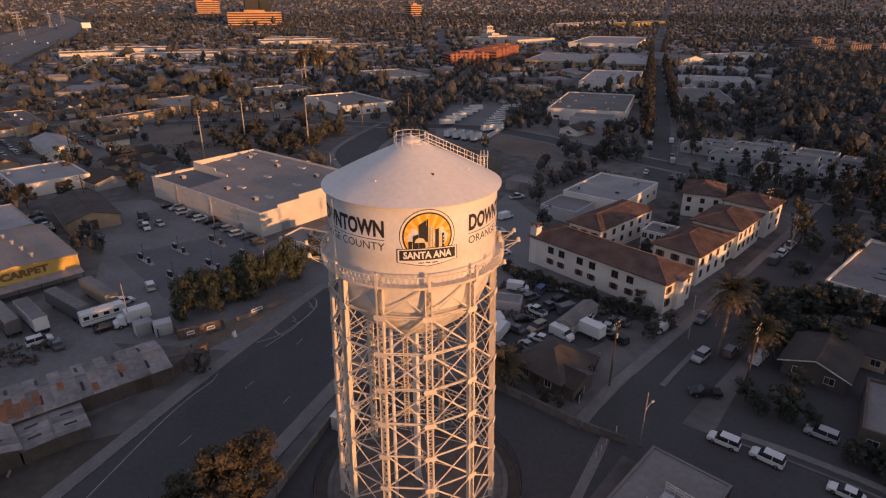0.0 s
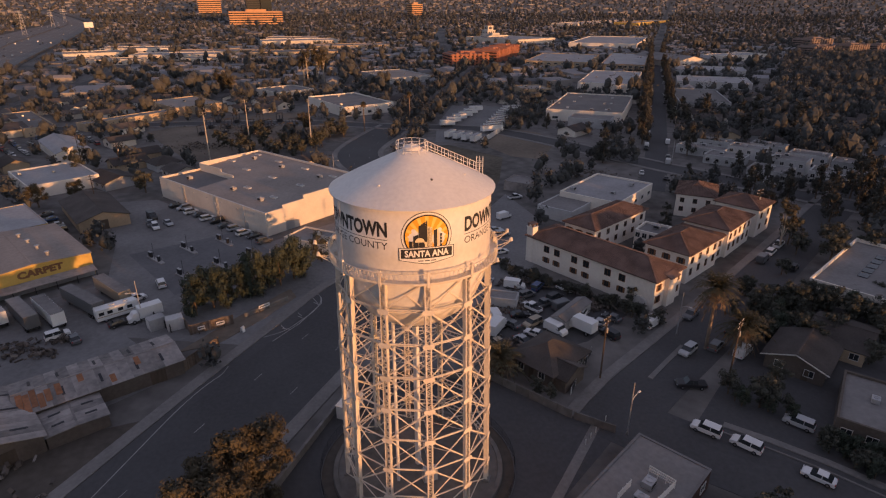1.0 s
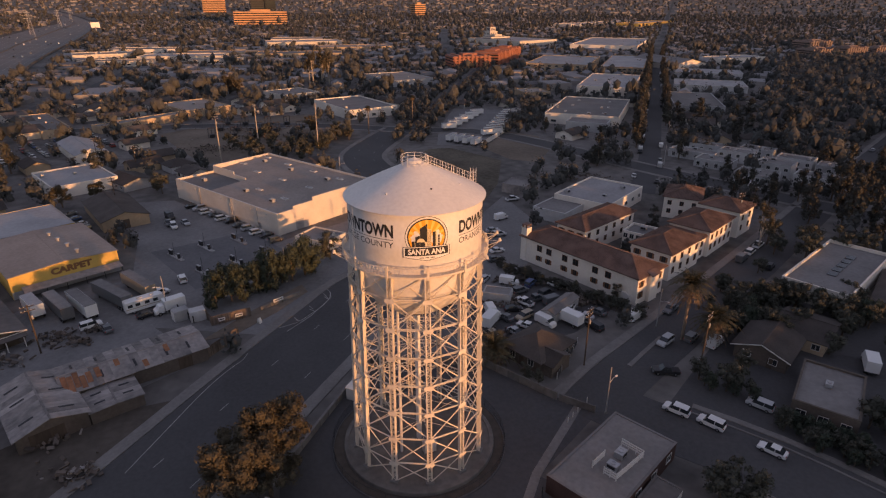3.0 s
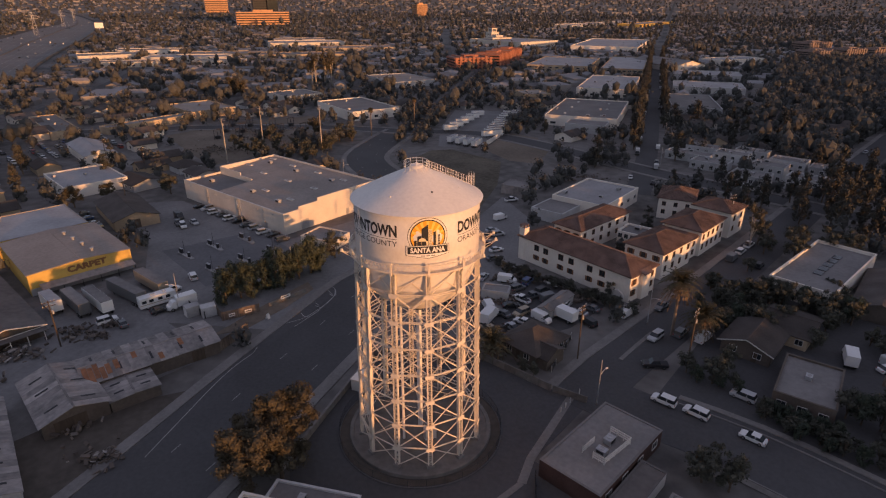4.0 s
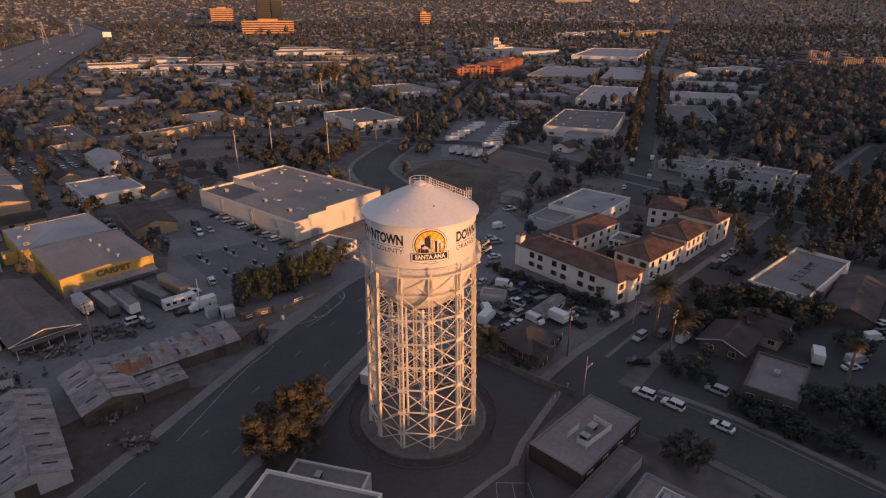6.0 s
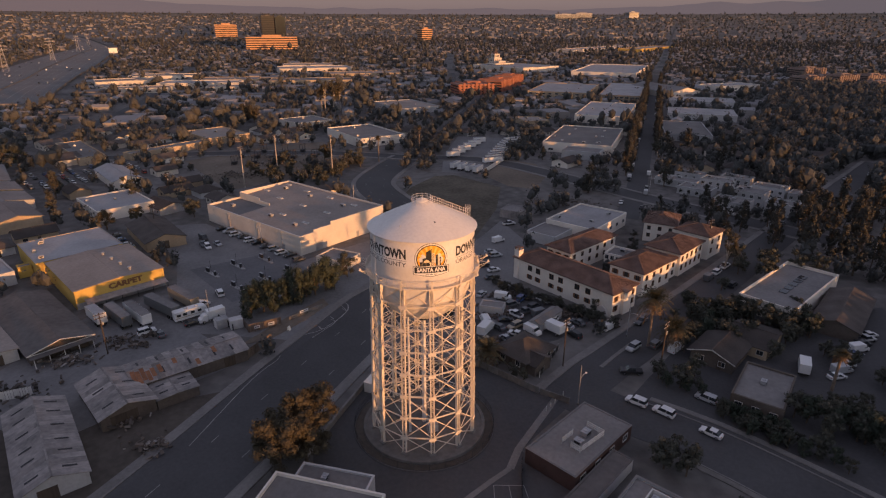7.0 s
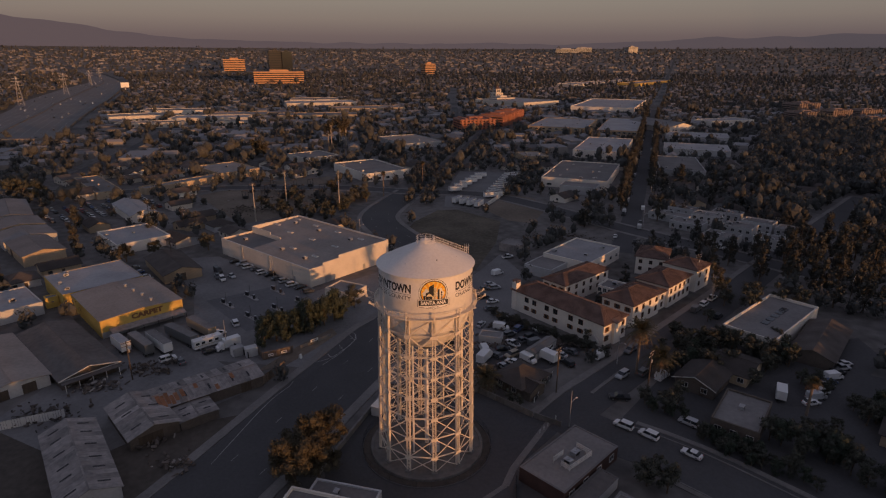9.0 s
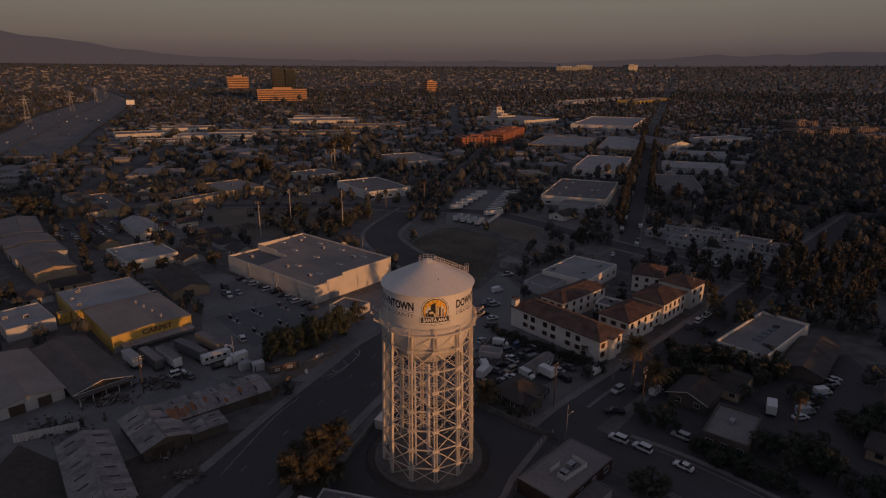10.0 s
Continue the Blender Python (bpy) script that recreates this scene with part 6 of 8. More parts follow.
for x, y, h, hd in ((31.6, 19.6, 12.5, 45), (-76.5, 27.5, 11.0, 45), (53.5, 17.5, 12.5, 45), (-88.5, 181, 20, 20), (-80.5, 214, 20, 60), (-49, 201.5, 22, 60), (-104, 118, 11, 45), (140, 70, 11, 45), (112, -10, 11, 45), (97, 90, 12.5, 20), (-118, 165, 11, 10), (-142, 181, 11, 45)):
    power_pole(x, y, h, 2, hd)
for x, y, hd in ((31.6, 5.2, 40), (51.0, 33.4, -50), (-57.4, 43.0, 200), (-58.5, 99, 135), (-34.0, 58.6, 100), (-32, 150, 0), (40, 236, 200), (105, 168, 20), (128, 222, 20), (148, 268, 200)):
    street_lamp(x, y, hd)


def fence(name, label, a, b, h, mat, piece=0.0, thick=0.08, z0=0.0, category="fence", fill=None):
    """A run of fence: posts, rails and boards, or a solid panel between posts."""
    m, L = front(a, b)
    t = thing(name, label, category, m)
    n = max(1, int(L / 2.6))
    for k in range(n + 1):
        part("post", Shape().box(-0.07, 0.07, -0.07, 0.07, -0.3, h + 0.08), mat, t, m=pose(L * k / n, 0, z0))
    for k in range(n):
        if piece:
            q = int(L / n / piece)
            for j in range(q):
                part("board", Shape().box(0.01, piece - 0.01, 0.075, 0.1, 0.05, h), mat, t, m=pose(L * k / n + 0.05 + j * (L / n - 0.1) / q, 0, z0))
        else:
            part("panel", Shape().box(0.07, L / n - 0.07, -thick / 2, thick / 2, 0.0, h - (0.15 if fill else 0)), fill or mat, t, m=pose(L * k / n, 0, z0))
    part("rail", Shape().box(0, L, 0.03, 0.075, h * 0.8, h * 0.8 + 0.09), mat, t, m=pose(0, 0, z0))
    return t


fence("block_wall", "low concrete block wall along the tower yard", (12.4, 20.0), (24.0, 9.3), 1.6, CONCRETE_DARK, thick=0.25, category="wall")
fence("block_wall", "low concrete block wall along the tower yard", (24.4, 9.2), (29.8, 5.6), 1.4, CONCRETE_DARK, thick=0.25, category="wall")
fence("block_wall", "low concrete block wall along the tower yard", (-10.0, 22.0), (12.2, 20.2), 1.6, CONCRETE_DARK, thick=0.25, category="wall")
fence("block_wall", "low pale concrete wall between the tower yard and the road", (-21.9, -9.5), (-10.3, 21.8), 1.3, CONCRETE, thick=0.45, category="wall")
fence("house_fence", "white posted garden fence with dark panels", (25.4, 15.4), (32.2, 27.6), 1.4, TRIM, thick=0.06, fill=DARK_STEEL)
fence("wooden_fence", "weathered wooden board fence by the pavement", (-42.3, 24.4), (-38.5, 32.2), 2.5, FENCE_WOOD, 0.2)
fence("wooden_fence", "dark wooden board fence in front of the hedge", (-49.0, 42.0), (-45.8, 37.4), 2.3, FENCE_WOOD, 0.25)
fence("wooden_fence", "dark wooden board fence in front of the hedge", (-45.6, 37.3), (-38.4, 41.4), 2.2, FENCE_WOOD, 0.25)
for x, y, w, r in ((-33.6, 47.0, 2.6, 45), (-40.6, 40.0, 1.6, 30), (-43.8, 38.2, 1.4, 30)):
    board = thing("sign_board", "small white sign board on two posts by the hedge", "sign", pose(x, y, 0, 0, 0, r))
    part("panel", Shape().box(-w / 2, w / 2, -0.36, -0.31, 0.9, 1.7), PAINTS["white"], board)
    for sx in (-1, 1):
        part("post", Shape().box(sx * w * 0.4 - 0.05, sx * w * 0.4 + 0.05, -0.31, -0.22, -0.2, 1.75), WOOD, board)
    part("text_bar", Shape().box(-w * 0.38, w * 0.38, -0.37, -0.36, 1.2, 1.42), BLACK_PAINT, board)
stand = thing("sandwich_board", "white pavement sandwich board beside the road", "sign", pose(-35.6, 38.0, 0.17, 0, 0, 60))
for sy in (-1, 1):
    part("panel", Shape().add([(-0.4, sy * 0.35, 0), (0.4, sy * 0.35, 0), (0.4, sy * 0.04, 1.2), (-0.4, sy * 0.04, 1.2), (-0.4, sy * 0.39, 0), (0.4, sy * 0.39, 0), (0.4, sy * 0.08, 1.2), (-0.4, sy * 0.08, 1.2)], [(0, 1, 2, 3), (7, 6, 5, 4), (0, 4, 5, 1), (1, 5, 6, 2), (2, 6, 7, 3), (3, 7, 4, 0)]), PAINTS["white"], stand)
fence("low_wall", "low pale concrete sign wall beside the hedge", (-36.8, 44.0), (-29.4, 51.4), 1.0, CONCRETE, thick=0.3, category="wall")
fence("sheet_fence", "corrugated pale steel fence of a yard", (-96.0, 5.8), (-84.0, 11.0), 2.2, TRIM, 0.45)
fence("yard_fence", "dark mesh fence round the parking yard", (-74.0, 62.5), (-50.0, 38.5), 1.8, DARK_STEEL, thick=0.03)
fence("yard_fence", "dark mesh fence beside the brick office", (15.0, -27), (17.2, -12.4), 1.7, DARK_STEEL, thick=0.03)
fence("white_fence", "white solid fence of the truck lot", (29.5, 206.5), (44, 238), 2.4, TRIM, thick=0.1)
for k in range(5):
    solid("bollard", Shape().lathe([(0.09, -0.2), (0.09, 1.0), (0.06, 1.08), (0.0, 1.1)], 8), TRIM, "short white bollard in the tower yard", "bollard", pose(24.6 + 1.15 * k, 3.2 + 1.3 * k, 0), "bollards in the tower yard")
tk = thing("storage_tank", "white rectangular steel storage box beside the tower", "container", pose(-11.4, 12.3, 0, 0, 0, 66))
part("body", Shape().box(-2.2, 2.2, -1.2, 1.2, 0, 2.4), TRIM, tk)
part("lid", Shape().box(-2.3, 2.3, -1.3, 1.3, 2.4, 2.5), STUCCO_WHITE, tk)
for x, y, r in ((-53.6, 40.6, 40), (-49.8, 40.4, 30)):
    c = thing("storage_container", "small white steel storage container", "container", pose(x, y, 0.03, 0, 0, r))
    part("body", Shape().box(-1.6, 1.6, -1.2, 1.2, 0, 2.5), STUCCO_GREY, c)
    part("door", Shape().box(-1.63, -1.6, -1.0, 1.0, 0.15, 2.35), TRIM, c)
# scrap heaps in the truck yard
rnd = random.Random(5)
def scrap(x, y, n, spread, label):
    s = Shape()
    for k in range(n * 2):
        m = pose(rnd.gauss(0, spread), rnd.gauss(0, spread * 0.6), rnd.uniform(0.1, 0.9), rnd.uniform(-30, 30), rnd.uniform(-30, 30), rnd.uniform(0, 180))
        a, b, c = rnd.uniform(0.15, 0.75), rnd.uniform(0.08, 0.35), rnd.uniform(0.05, 0.3)
        if rnd.random() < 0.3:
            s.lathe([(a * 0.5, -0.1), (a * 0.6, 0), (a * 0.5, 0.1)], 10, m=m)
        else:
            s.box(-a, a, -b, b, -c, c, m)
    solid("scrap_heap", s, SCRAP, label, "scrap", pose(x, y, 0.1), kind="stuff")
    mark(x, y, spread)


SCRAP = island_material("scrap_metal", (0.04, 0.038, 0.036), (0.42, 0.40, 0.38), 0.7, extra=(0.16, 0.13, 0.11))
for x, y, n, sp in ((-77, 33, 30, 2.6), (-72, 31, 24, 2.2), (-70, 36, 16, 1.6), (-84, 24, 50, 3.0), (-60.5, 2, 30, 2.4), (-52, -6, 30, 2), (-90, 12, 50, 4), (20, 46, 60, 3.2), (25, 57, 40, 3), (17, 31, 30, 2.4), (38, 45, 30, 2), (66, 150, 60, 6), (-100, 205, 60, 9), (-80, 232, 90, 12), (-90, 255, 80, 12)):
    scrap(x, y, n, sp, "heap of scrap metal, drums and timber in a yard")
# substation frames
for k in range(14):
    x, y = -110 + (k % 5) * 11 + rnd.uniform(-2, 2), 232 + (k // 5) * 16 + rnd.uniform(-2, 2)
    t = thing("substation_frame", "grey steel substation frame with insulators", "substation", pose(x, y, 0, 0, 0, 45), "frames in the substation")
    part("frame", Shape().box(-2, -1.8, -0.1, 0.1, 0, 5).box(1.8, 2, -0.1, 0.1, 0, 5).box(-2.2, 2.2, -0.12, 0.12, 4.8, 5.05).box(-0.1, 0.1, -0.1, 0.1, 0, 4), DARK_STEEL, t)
    part("transformer", Shape().box(-1, 1, -0.8, 0.8, 0, 1.8).box(-1.2, -1, -0.6, 0.6, 0.3, 1.6).box(1, 1.2, -0.6, 0.6, 0.3, 1.6), DARK_STEEL, t)
    for ix in (-1.2, 0, 1.2):
        part("insulator", Shape().lathe([(0.05, 0), (0.13, 0.1), (0.05, 0.2), (0.13, 0.3), (0.05, 0.4)], 6, m=pose(ix, 0, 5.05)), BROWN_PAINT, t)
# ---- trees ----
def leaf_cloud(seed, clumps, per, leaf, spread):
    """Small leaf cards in clumps. clumps: (centre, radius)."""
    r = np.random.default_rng(seed)
    c = np.repeat(np.array([p for p, _ in clumps], float), per, axis=0)
    rad = np.repeat(np.array([q for _, q in clumps], float), per)
    n = len(c)
    d = r.normal(size=(n, 3))
    d /= np.linalg.norm(d, axis=1)[:, None]
    out = c + d * (rad * r.uniform(0.45, 1.08, n))[:, None] * np.array([1, 1, spread])
    u = np.cross(d, r.normal(size=(n, 3)))
    u /= np.linalg.norm(u, axis=1)[:, None]
    nrm = d * 0.6 + r.normal(size=(n, 3)) * 0.6
    v = np.cross(nrm, u)
    v /= np.linalg.norm(v, axis=1)[:, None]
    s = (leaf * r.uniform(0.6, 1.35, n))[:, None]
    quad = np.stack([out - u * s, out - v * s * 0.45, out + u * s, out + v * s * 0.45], 1).reshape(-1, 3)
    return quad, np.arange(4 * n).reshape(-1, 4)


BALL_V = [(0, 0, 1), (0.894, 0, 0.447), (0.276, 0.851, 0.447), (-0.724, 0.526, 0.447), (-0.724, -0.526, 0.447), (0.276, -0.851, 0.447), (0.724, 0.526, -0.447), (-0.276, 0.851, -0.447), (-0.894, 0, -0.447), (-0.276, -0.851, -0.447), (0.724, -0.526, -0.447), (0, 0, -1)]
BALL_F = [(0, 1, 2), (0, 2, 3), (0, 3, 4), (0, 4, 5), (0, 5, 1), (1, 6, 2), (2, 7, 3), (3, 8, 4), (4, 9, 5), (5, 10, 1), (6, 7, 2), (7, 8, 3), (8, 9, 4), (9, 10, 5), (10, 6, 1), (11, 7, 6), (11, 8, 7), (11, 9, 8), (11, 10, 9), (11, 6, 10)]


def cloud_mesh(name, quad, faces, mat, clumps=()):
    """Leaf cards round dense twiggy cores."""
    me = bpy.data.meshes.new(name)
    r = np.random.default_rng(len(quad))
    vs, fs = quad.tolist(), faces.tolist()
    for c, q in clumps:
        k = len(vs)
        vs += (np.array(c) + np.array(BALL_V) * q * 0.55 * r.uniform(0.75, 1.15, (12, 1))).tolist()
        fs += [tuple(i + k for i in f) for f in BALL_F]
    me.from_pydata(vs, [], fs)
    me.materials.append(mat)
    return me


def trunk_shape(h, r, limbs, seed):
    rr = random.Random(seed)
    s = Shape()
    p, n = Vector((0, 0, -0.2)), 4
    pts = [p]
    for k in range(n):
        p = p + Vector((rr.uniform(-0.12, 0.12) * h / 6, rr.uniform(-0.12, 0.12) * h / 6, (h + 0.2) / n))
        pts.append(p)
    for k in range(n):
        s.tube(pts[k], pts[k + 1], r * (1 - 0.7 * k / n), r * (1 - 0.7 * (k + 1) / n), 7)
    for tip in limbs:
        s.tube(pts[rr.randrange(1, n)], tip, r * 0.4, r * 0.1, 5)
    return s


def make_tree(kind, seed):
    rr = random.Random(seed)
    if kind == "broad":
        h, cl = 7.5, []
        for k in range(22):
            a, q = rr.uniform(0, 6.28), math.sqrt(rr.random()) * 2.7
            z = 1.9 + rr.random() * 5.2
            q *= 1.0 - 0.35 * abs((z - 4.6) / 3.0)
            cl.append(((q * math.cos(a), q * math.sin(a), z), rr.uniform(0.7, 1.3)))
        return h, cl, 70, 0.25, 0.85, LEAF, BARK, 0.22, 4.5
    if kind == "olive":
        h, cl = 7.5, []
        for k in range(38):
            a, q = rr.uniform(0, 6.28), math.sqrt(rr.random()) * 3.6
            z = 1.6 + rr.random() * 5.6
            q *= 1.0 - 0.4 * abs((z - 3.6) / 3.8)
            cl.append(((q * math.cos(a), q * math.sin(a), z), rr.uniform(0.6, 1.15)))
        return h, cl, 210, 0.145, 0.9, LEAF_OLIVE, BARK, 0.28, 4.0
    if kind == "hedge":
        h, cl = 6.0, []
        for k in range(26):
            a, q = rr.uniform(0, 6.28), math.sqrt(rr.random()) * 2.1
            z = 0.9 + rr.random() * 4.8
            q *= 1.0 - 0.5 * max(0, (z - 3.2) / 3.0)
            cl.append(((q * math.cos(a), q * math.sin(a), z), rr.uniform(0.6, 1.0)))
        return h, cl, 90, 0.19, 1.1, LEAF_HEDGE, BARK, 0.18, 4.0
    if kind == "gum":
        h, cl = 26.0, []
        for k in range(30):
            a, q = rr.uniform(0, 6.28), rr.uniform(0.6, 4.6)
            cl.append(((q * math.cos(a), q * math.sin(a), 12 + rr.random() * 13), rr.uniform(0.9, 2.0)))
        return h, cl, 34, 0.5, 0.9, LEAF_OLIVE, PALE_BARK, 0.55, 20.0
    if kind == "dark":
        h, cl = 13.0, []
        for k in range(30):
            z = 1.8 + rr.random() ** 1.2 * 10.8
            a, q = rr.uniform(0, 6.28), math.sqrt(rr.random()) * 3.4 * (1 - 0.85 * (z - 1.5) / 13.5)
            cl.append(((q * math.cos(a), q * math.sin(a), z), rr.uniform(0.6, 1.3)))
        return h, cl, 32, 0.42, 1.25, LEAF_DARK, BARK, 0.28, 10.0
    h, cl = 1.9, []
    for k in range(9):
        a, q = rr.uniform(0, 6.28), rr.random() * 0.9
        cl.append(((q * math.cos(a), q * math.sin(a), 0.5 + rr.random() * 0.9), rr.uniform(0.35, 0.6)))
    return h, cl, 34, 0.16, 0.9, LEAF_DARK, BARK, 0.06, 0.9


TREE_WORDS = {"broad": ("broadleaf_tree", "dark green broadleaf street tree"), "olive": ("olive_tree", "bushy olive-brown tree beside the road"), "hedge": ("hedge_tree", "dense dark green hedge tree beside the yard"), "gum": ("gum_tree", "tall gum tree with pale trunk"), "dark": ("conifer_tree", "tall dark conifer between houses"), "shrub": ("shrub", "low dark green garden shrub")}
TREE_SIZE = {"broad": 0.92, "hedge": 1.12, "olive": 1.2, "gum": 1.0, "dark": 0.95, "shrub": 1.1}
tree_count = collections.Counter()
spare_trees = []


def tree(kind, x, y, scale=1.0, turn=None, tall=1.0):
    rr = random.Random(int(x * 31 + y * 17))
    var = rr.randrange(4 if kind in ("broad", "dark") else 2)
    key = f"tree{kind}{var}"
    scale *= TREE_SIZE[kind]
    m = pose(x, y, 0, 0, 0, rr.uniform(0, 360)) @ Matrix.Diagonal((scale, scale, scale * tall, 1))
    mark(x, y, 1.5)
    tree_count[kind] += 1
    if tree_count[kind] > 200:
        spare_trees.append((x, y, scale))
        return None
    if key in templates:
        made = copy_thing(templates[key], m)
        made.matrix_basis = m
        return made
    name, label = TREE_WORDS[kind]
    h, cl, per, leaf, sp, lm, bm_, r, th = make_tree(kind, 100 + var * 7 + len(kind))
    t = thing(name, label, "tree" if kind != "shrub" else "shrub", m)
    rr2 = random.Random(var)
    limbs = [Vector(c) for c, _ in rr2.sample(cl, min(7, len(cl)))]
    part("trunk", trunk_shape(th, r, limbs, var), bm_, t)
    part("crown", cloud_mesh("crown", *leaf_cloud(var * 13 + len(kind), cl, per, leaf, sp), lm, cl), None, t)
    templates[key] = t
    return t


def palm(x, y, h, span=2.6, seed=1, label="tall feathery date palm beside the street"):
    rr = random.Random(seed)
    t = thing("palm_tree", label, "palm tree", pose(x, y, 0))
    mark(x, y, 1.5)
    s = Shape()
    n = 8
    for k in range(n):
        s.tube((0, 0, h * k / n - 0.1), (0, 0, h * (k + 1) / n), 0.36 - 0.08 * k / n, 0.33 - 0.08 * k / n, 9)
    part("trunk", s, PALM_BARK, t)
    for ring, (count, mat, name, lift) in enumerate(((34, FROND, "fronds", 0.95), (30, FROND, "fronds", 0.35), (26, DRY_FROND, "dead_fronds", -0.6))):
        s = Shape()
        for k in range(count):
            a = 6.283 * (k + rr.random() * 0.6) / count
            el = lift + rr.uniform(-0.3, 0.3)
            L = span * rr.uniform(0.8, 1.15) * (0.75 if ring == 2 else 1)
            d = Vector((math.cos(a), math.sin(a), 0))
            side = Vector((-math.sin(a), math.cos(a), 0))
            prev = None
            for j in range(7):
                u = j / 6
                p = Vector((0, 0, h + 0.1)) + d * (L * u * math.cos(el) * (1 - 0.15 * u)) + Vector((0, 0, L * u * math.sin(el) - 0.50 * L * u * u))
                w = 0.55 * math.sin(math.pi * min(1, 0.12 + 0.88 * u)) + 0.05
                if prev is not None:
                    q, wq = prev
                    for sg in (-1, 1):
                        for i in range(4):
                            e = q.lerp(p, i / 4)
                            s.add([e, e.lerp(p, 0.3), e.lerp(p, 0.5) + side * sg * w * 1.3 + d * 0.25 - Vector((0, 0, 0.16))], [(0, 1, 2)])
                    s.bar(q, p, 0.05, 0.04)
                prev = (p, w)
        tagged(part(name, s, mat, t), kind="stuff")
    return t


palm(54.6, 28.4, 13.0, 6.2, 1)
palm(59.4, 25.6, 6.6, 6.0, 2, "shorter feathery date palm beside the street")
palm(14.2, 21.6, 3.4, 6.0, 3, "short broad palm beside the tower yard")
palm(88, 9, 9, 2.4, 4)
palm(118, 20, 10, 2.4, 5)
palm(-28, 238, 14, 2.4, 6, "tall thin palm beside the junction")
palm(-5, 268, 15, 2.4, 7, "tall thin palm beside the junction")

for x, y, s in ((-25.8, -13.0, 1.2), (-21.8, -5.0, 1.3), (-25.6, -7.5, 1.15), (-21.6, -11.0, 1.1), (-28.0, -11.0, 0.8)):
    tree("olive", x, y, s)
for k in range(9):
    u = k / 8
    tree("hedge", -47.2 + 19.5 * u, 45.6 + 18.6 * u + (0.8 if k % 2 else -0.4), 1.14 + 0.13 * math.sin(k * 2.1), tall=1.18 + 0.1 * math.sin(k * 3.7))
for k in range(7):
    u = k / 6
    tree("hedge", -48.5 + 18.0 * u, 48.8 + 17.0 * u, 1.0)
for x, y, s in ((-25.0, 72.5, 1.15), (-247, 236, 2.0), (-236, 230, 1.9), (-224, 224, 1.8), (-137, 166, 1.3), (-95.5, 134.5, 1.25), (-131, 158, 1.1), (-99, 139, 0.9), (55.5, 10.8, 0.95), (60.5, 15.0, 0.8), (52, 14.5, 0.7), (59.5, 0.5, 0.6), (63, -3.8, 0.55), (67.5, -7.5, 0.55), (72, -11, 0.8), (77, -7, 0.8), (83, -4, 0.9), (84, -7, 0.8), (79, 41, 1.0), (83.5, 44, 0.9), (86, 40.5, 1.0), (89.5, 37.5, 1.0), (93, 34.5, 1.0), (97, 31.5, 0.9), (89.5, 29, 0.9), (74, 28, 0.9), (80, 30, 0.9), (104, 66, 1.2), (109, 74, 1.3), (116, 70, 1.2), (121, 66, 1.1), (99, 72, 1.0), (101, 79, 1.1), (125, 72, 1.1), (46.5, 47, 0.6), (82, 22, 0.8), (88, 60, 0.7), (72, 40, 0.7), (66, 41, 0.6), (21.5, 13.6, 0.5), (19.4, 15.5, 0.5)):
    tree("broad", x, y, s)
for x, y, s in ((-123.3, 119.5, 0.85), (-115.5, 128.0, 0.7), (-148, 392, 1.5), (-140, 385, 1.3), (-60, 243, 1.0)):
    tree("olive", x, y, s)
for x, y, s, tl in ((128, 84, 1.1, 1.2), (133, 90, 1.2, 1.2), (138, 82, 1.1, 1.1), (143, 94, 1.3, 1.2), (150, 90, 1.2, 1.3), (147, 76, 1.2, 1.2), (156, 100, 1.3, 1.3), (160, 88, 1.2, 1.3), (165, 112, 1.3, 1.2), (170, 100, 1.3, 1.2), (152, 112, 1.1, 1.2), (124, 96, 1.0, 1.2), (176, 118, 1.3, 1.2), (182, 106, 1.3, 1.1), (168, 126, 1.2, 1.1), (190, 122, 1.3, 1.2), (178, 90, 1.3, 1.2), (112, 122, 0.8, 1.1), (118, 128, 0.8, 1.0), (126, 122, 0.9, 1.0), (134, 118, 0.9, 1.1), (120, 112, 0.8, 1.1), (112, 108, 0.8, 1.0), (140, 106, 1.2, 1.2), (146, 118, 1.1, 1.1), (130, 106, 1.0, 1.2), (166, 140, 1.2, 1.1), (158, 124, 1.1, 1.1), (174, 134, 1.2, 1.1), (142, 66, 1.1, 1.1), (150, 58, 1.0, 1.1), (160, 66, 1.2, 1.1)):
    tree("dark", x, y, s, tall=tl)
for k in range(24):
    u = k / 23
    rr = random.Random(k)
    tree("shrub", 20.5 + 28.5 * u + rr.uniform(-0.7, 0.7), 66.5 - 29.0 * u + rr.uniform(-0.7, 0.7), rr.uniform(0.9, 1.7))
for k in range(16):
    rr = random.Random(50 + k)
    tree("broad", 22 + 26 * k / 15 + rr.uniform(-1, 1), 62.5 - 24.5 * k / 15 + rr.uniform(-1.5, 1.5), rr.uniform(0.35, 0.55))
for x, y in ((-96, 446), (-92, 441), (-83, 442), (-79, 446), (-86, 452)):
    tree("gum", x, y, 1.0 + 0.1 * math.sin(x))
tree("gum", 97, 76, 0.55)
for x, y, s in ((42.4, -13.8, 1.0), (45.6, -15.8, 0.95), (44.0, -11.9, 0.8)):
    tree("broad", x, y, s)
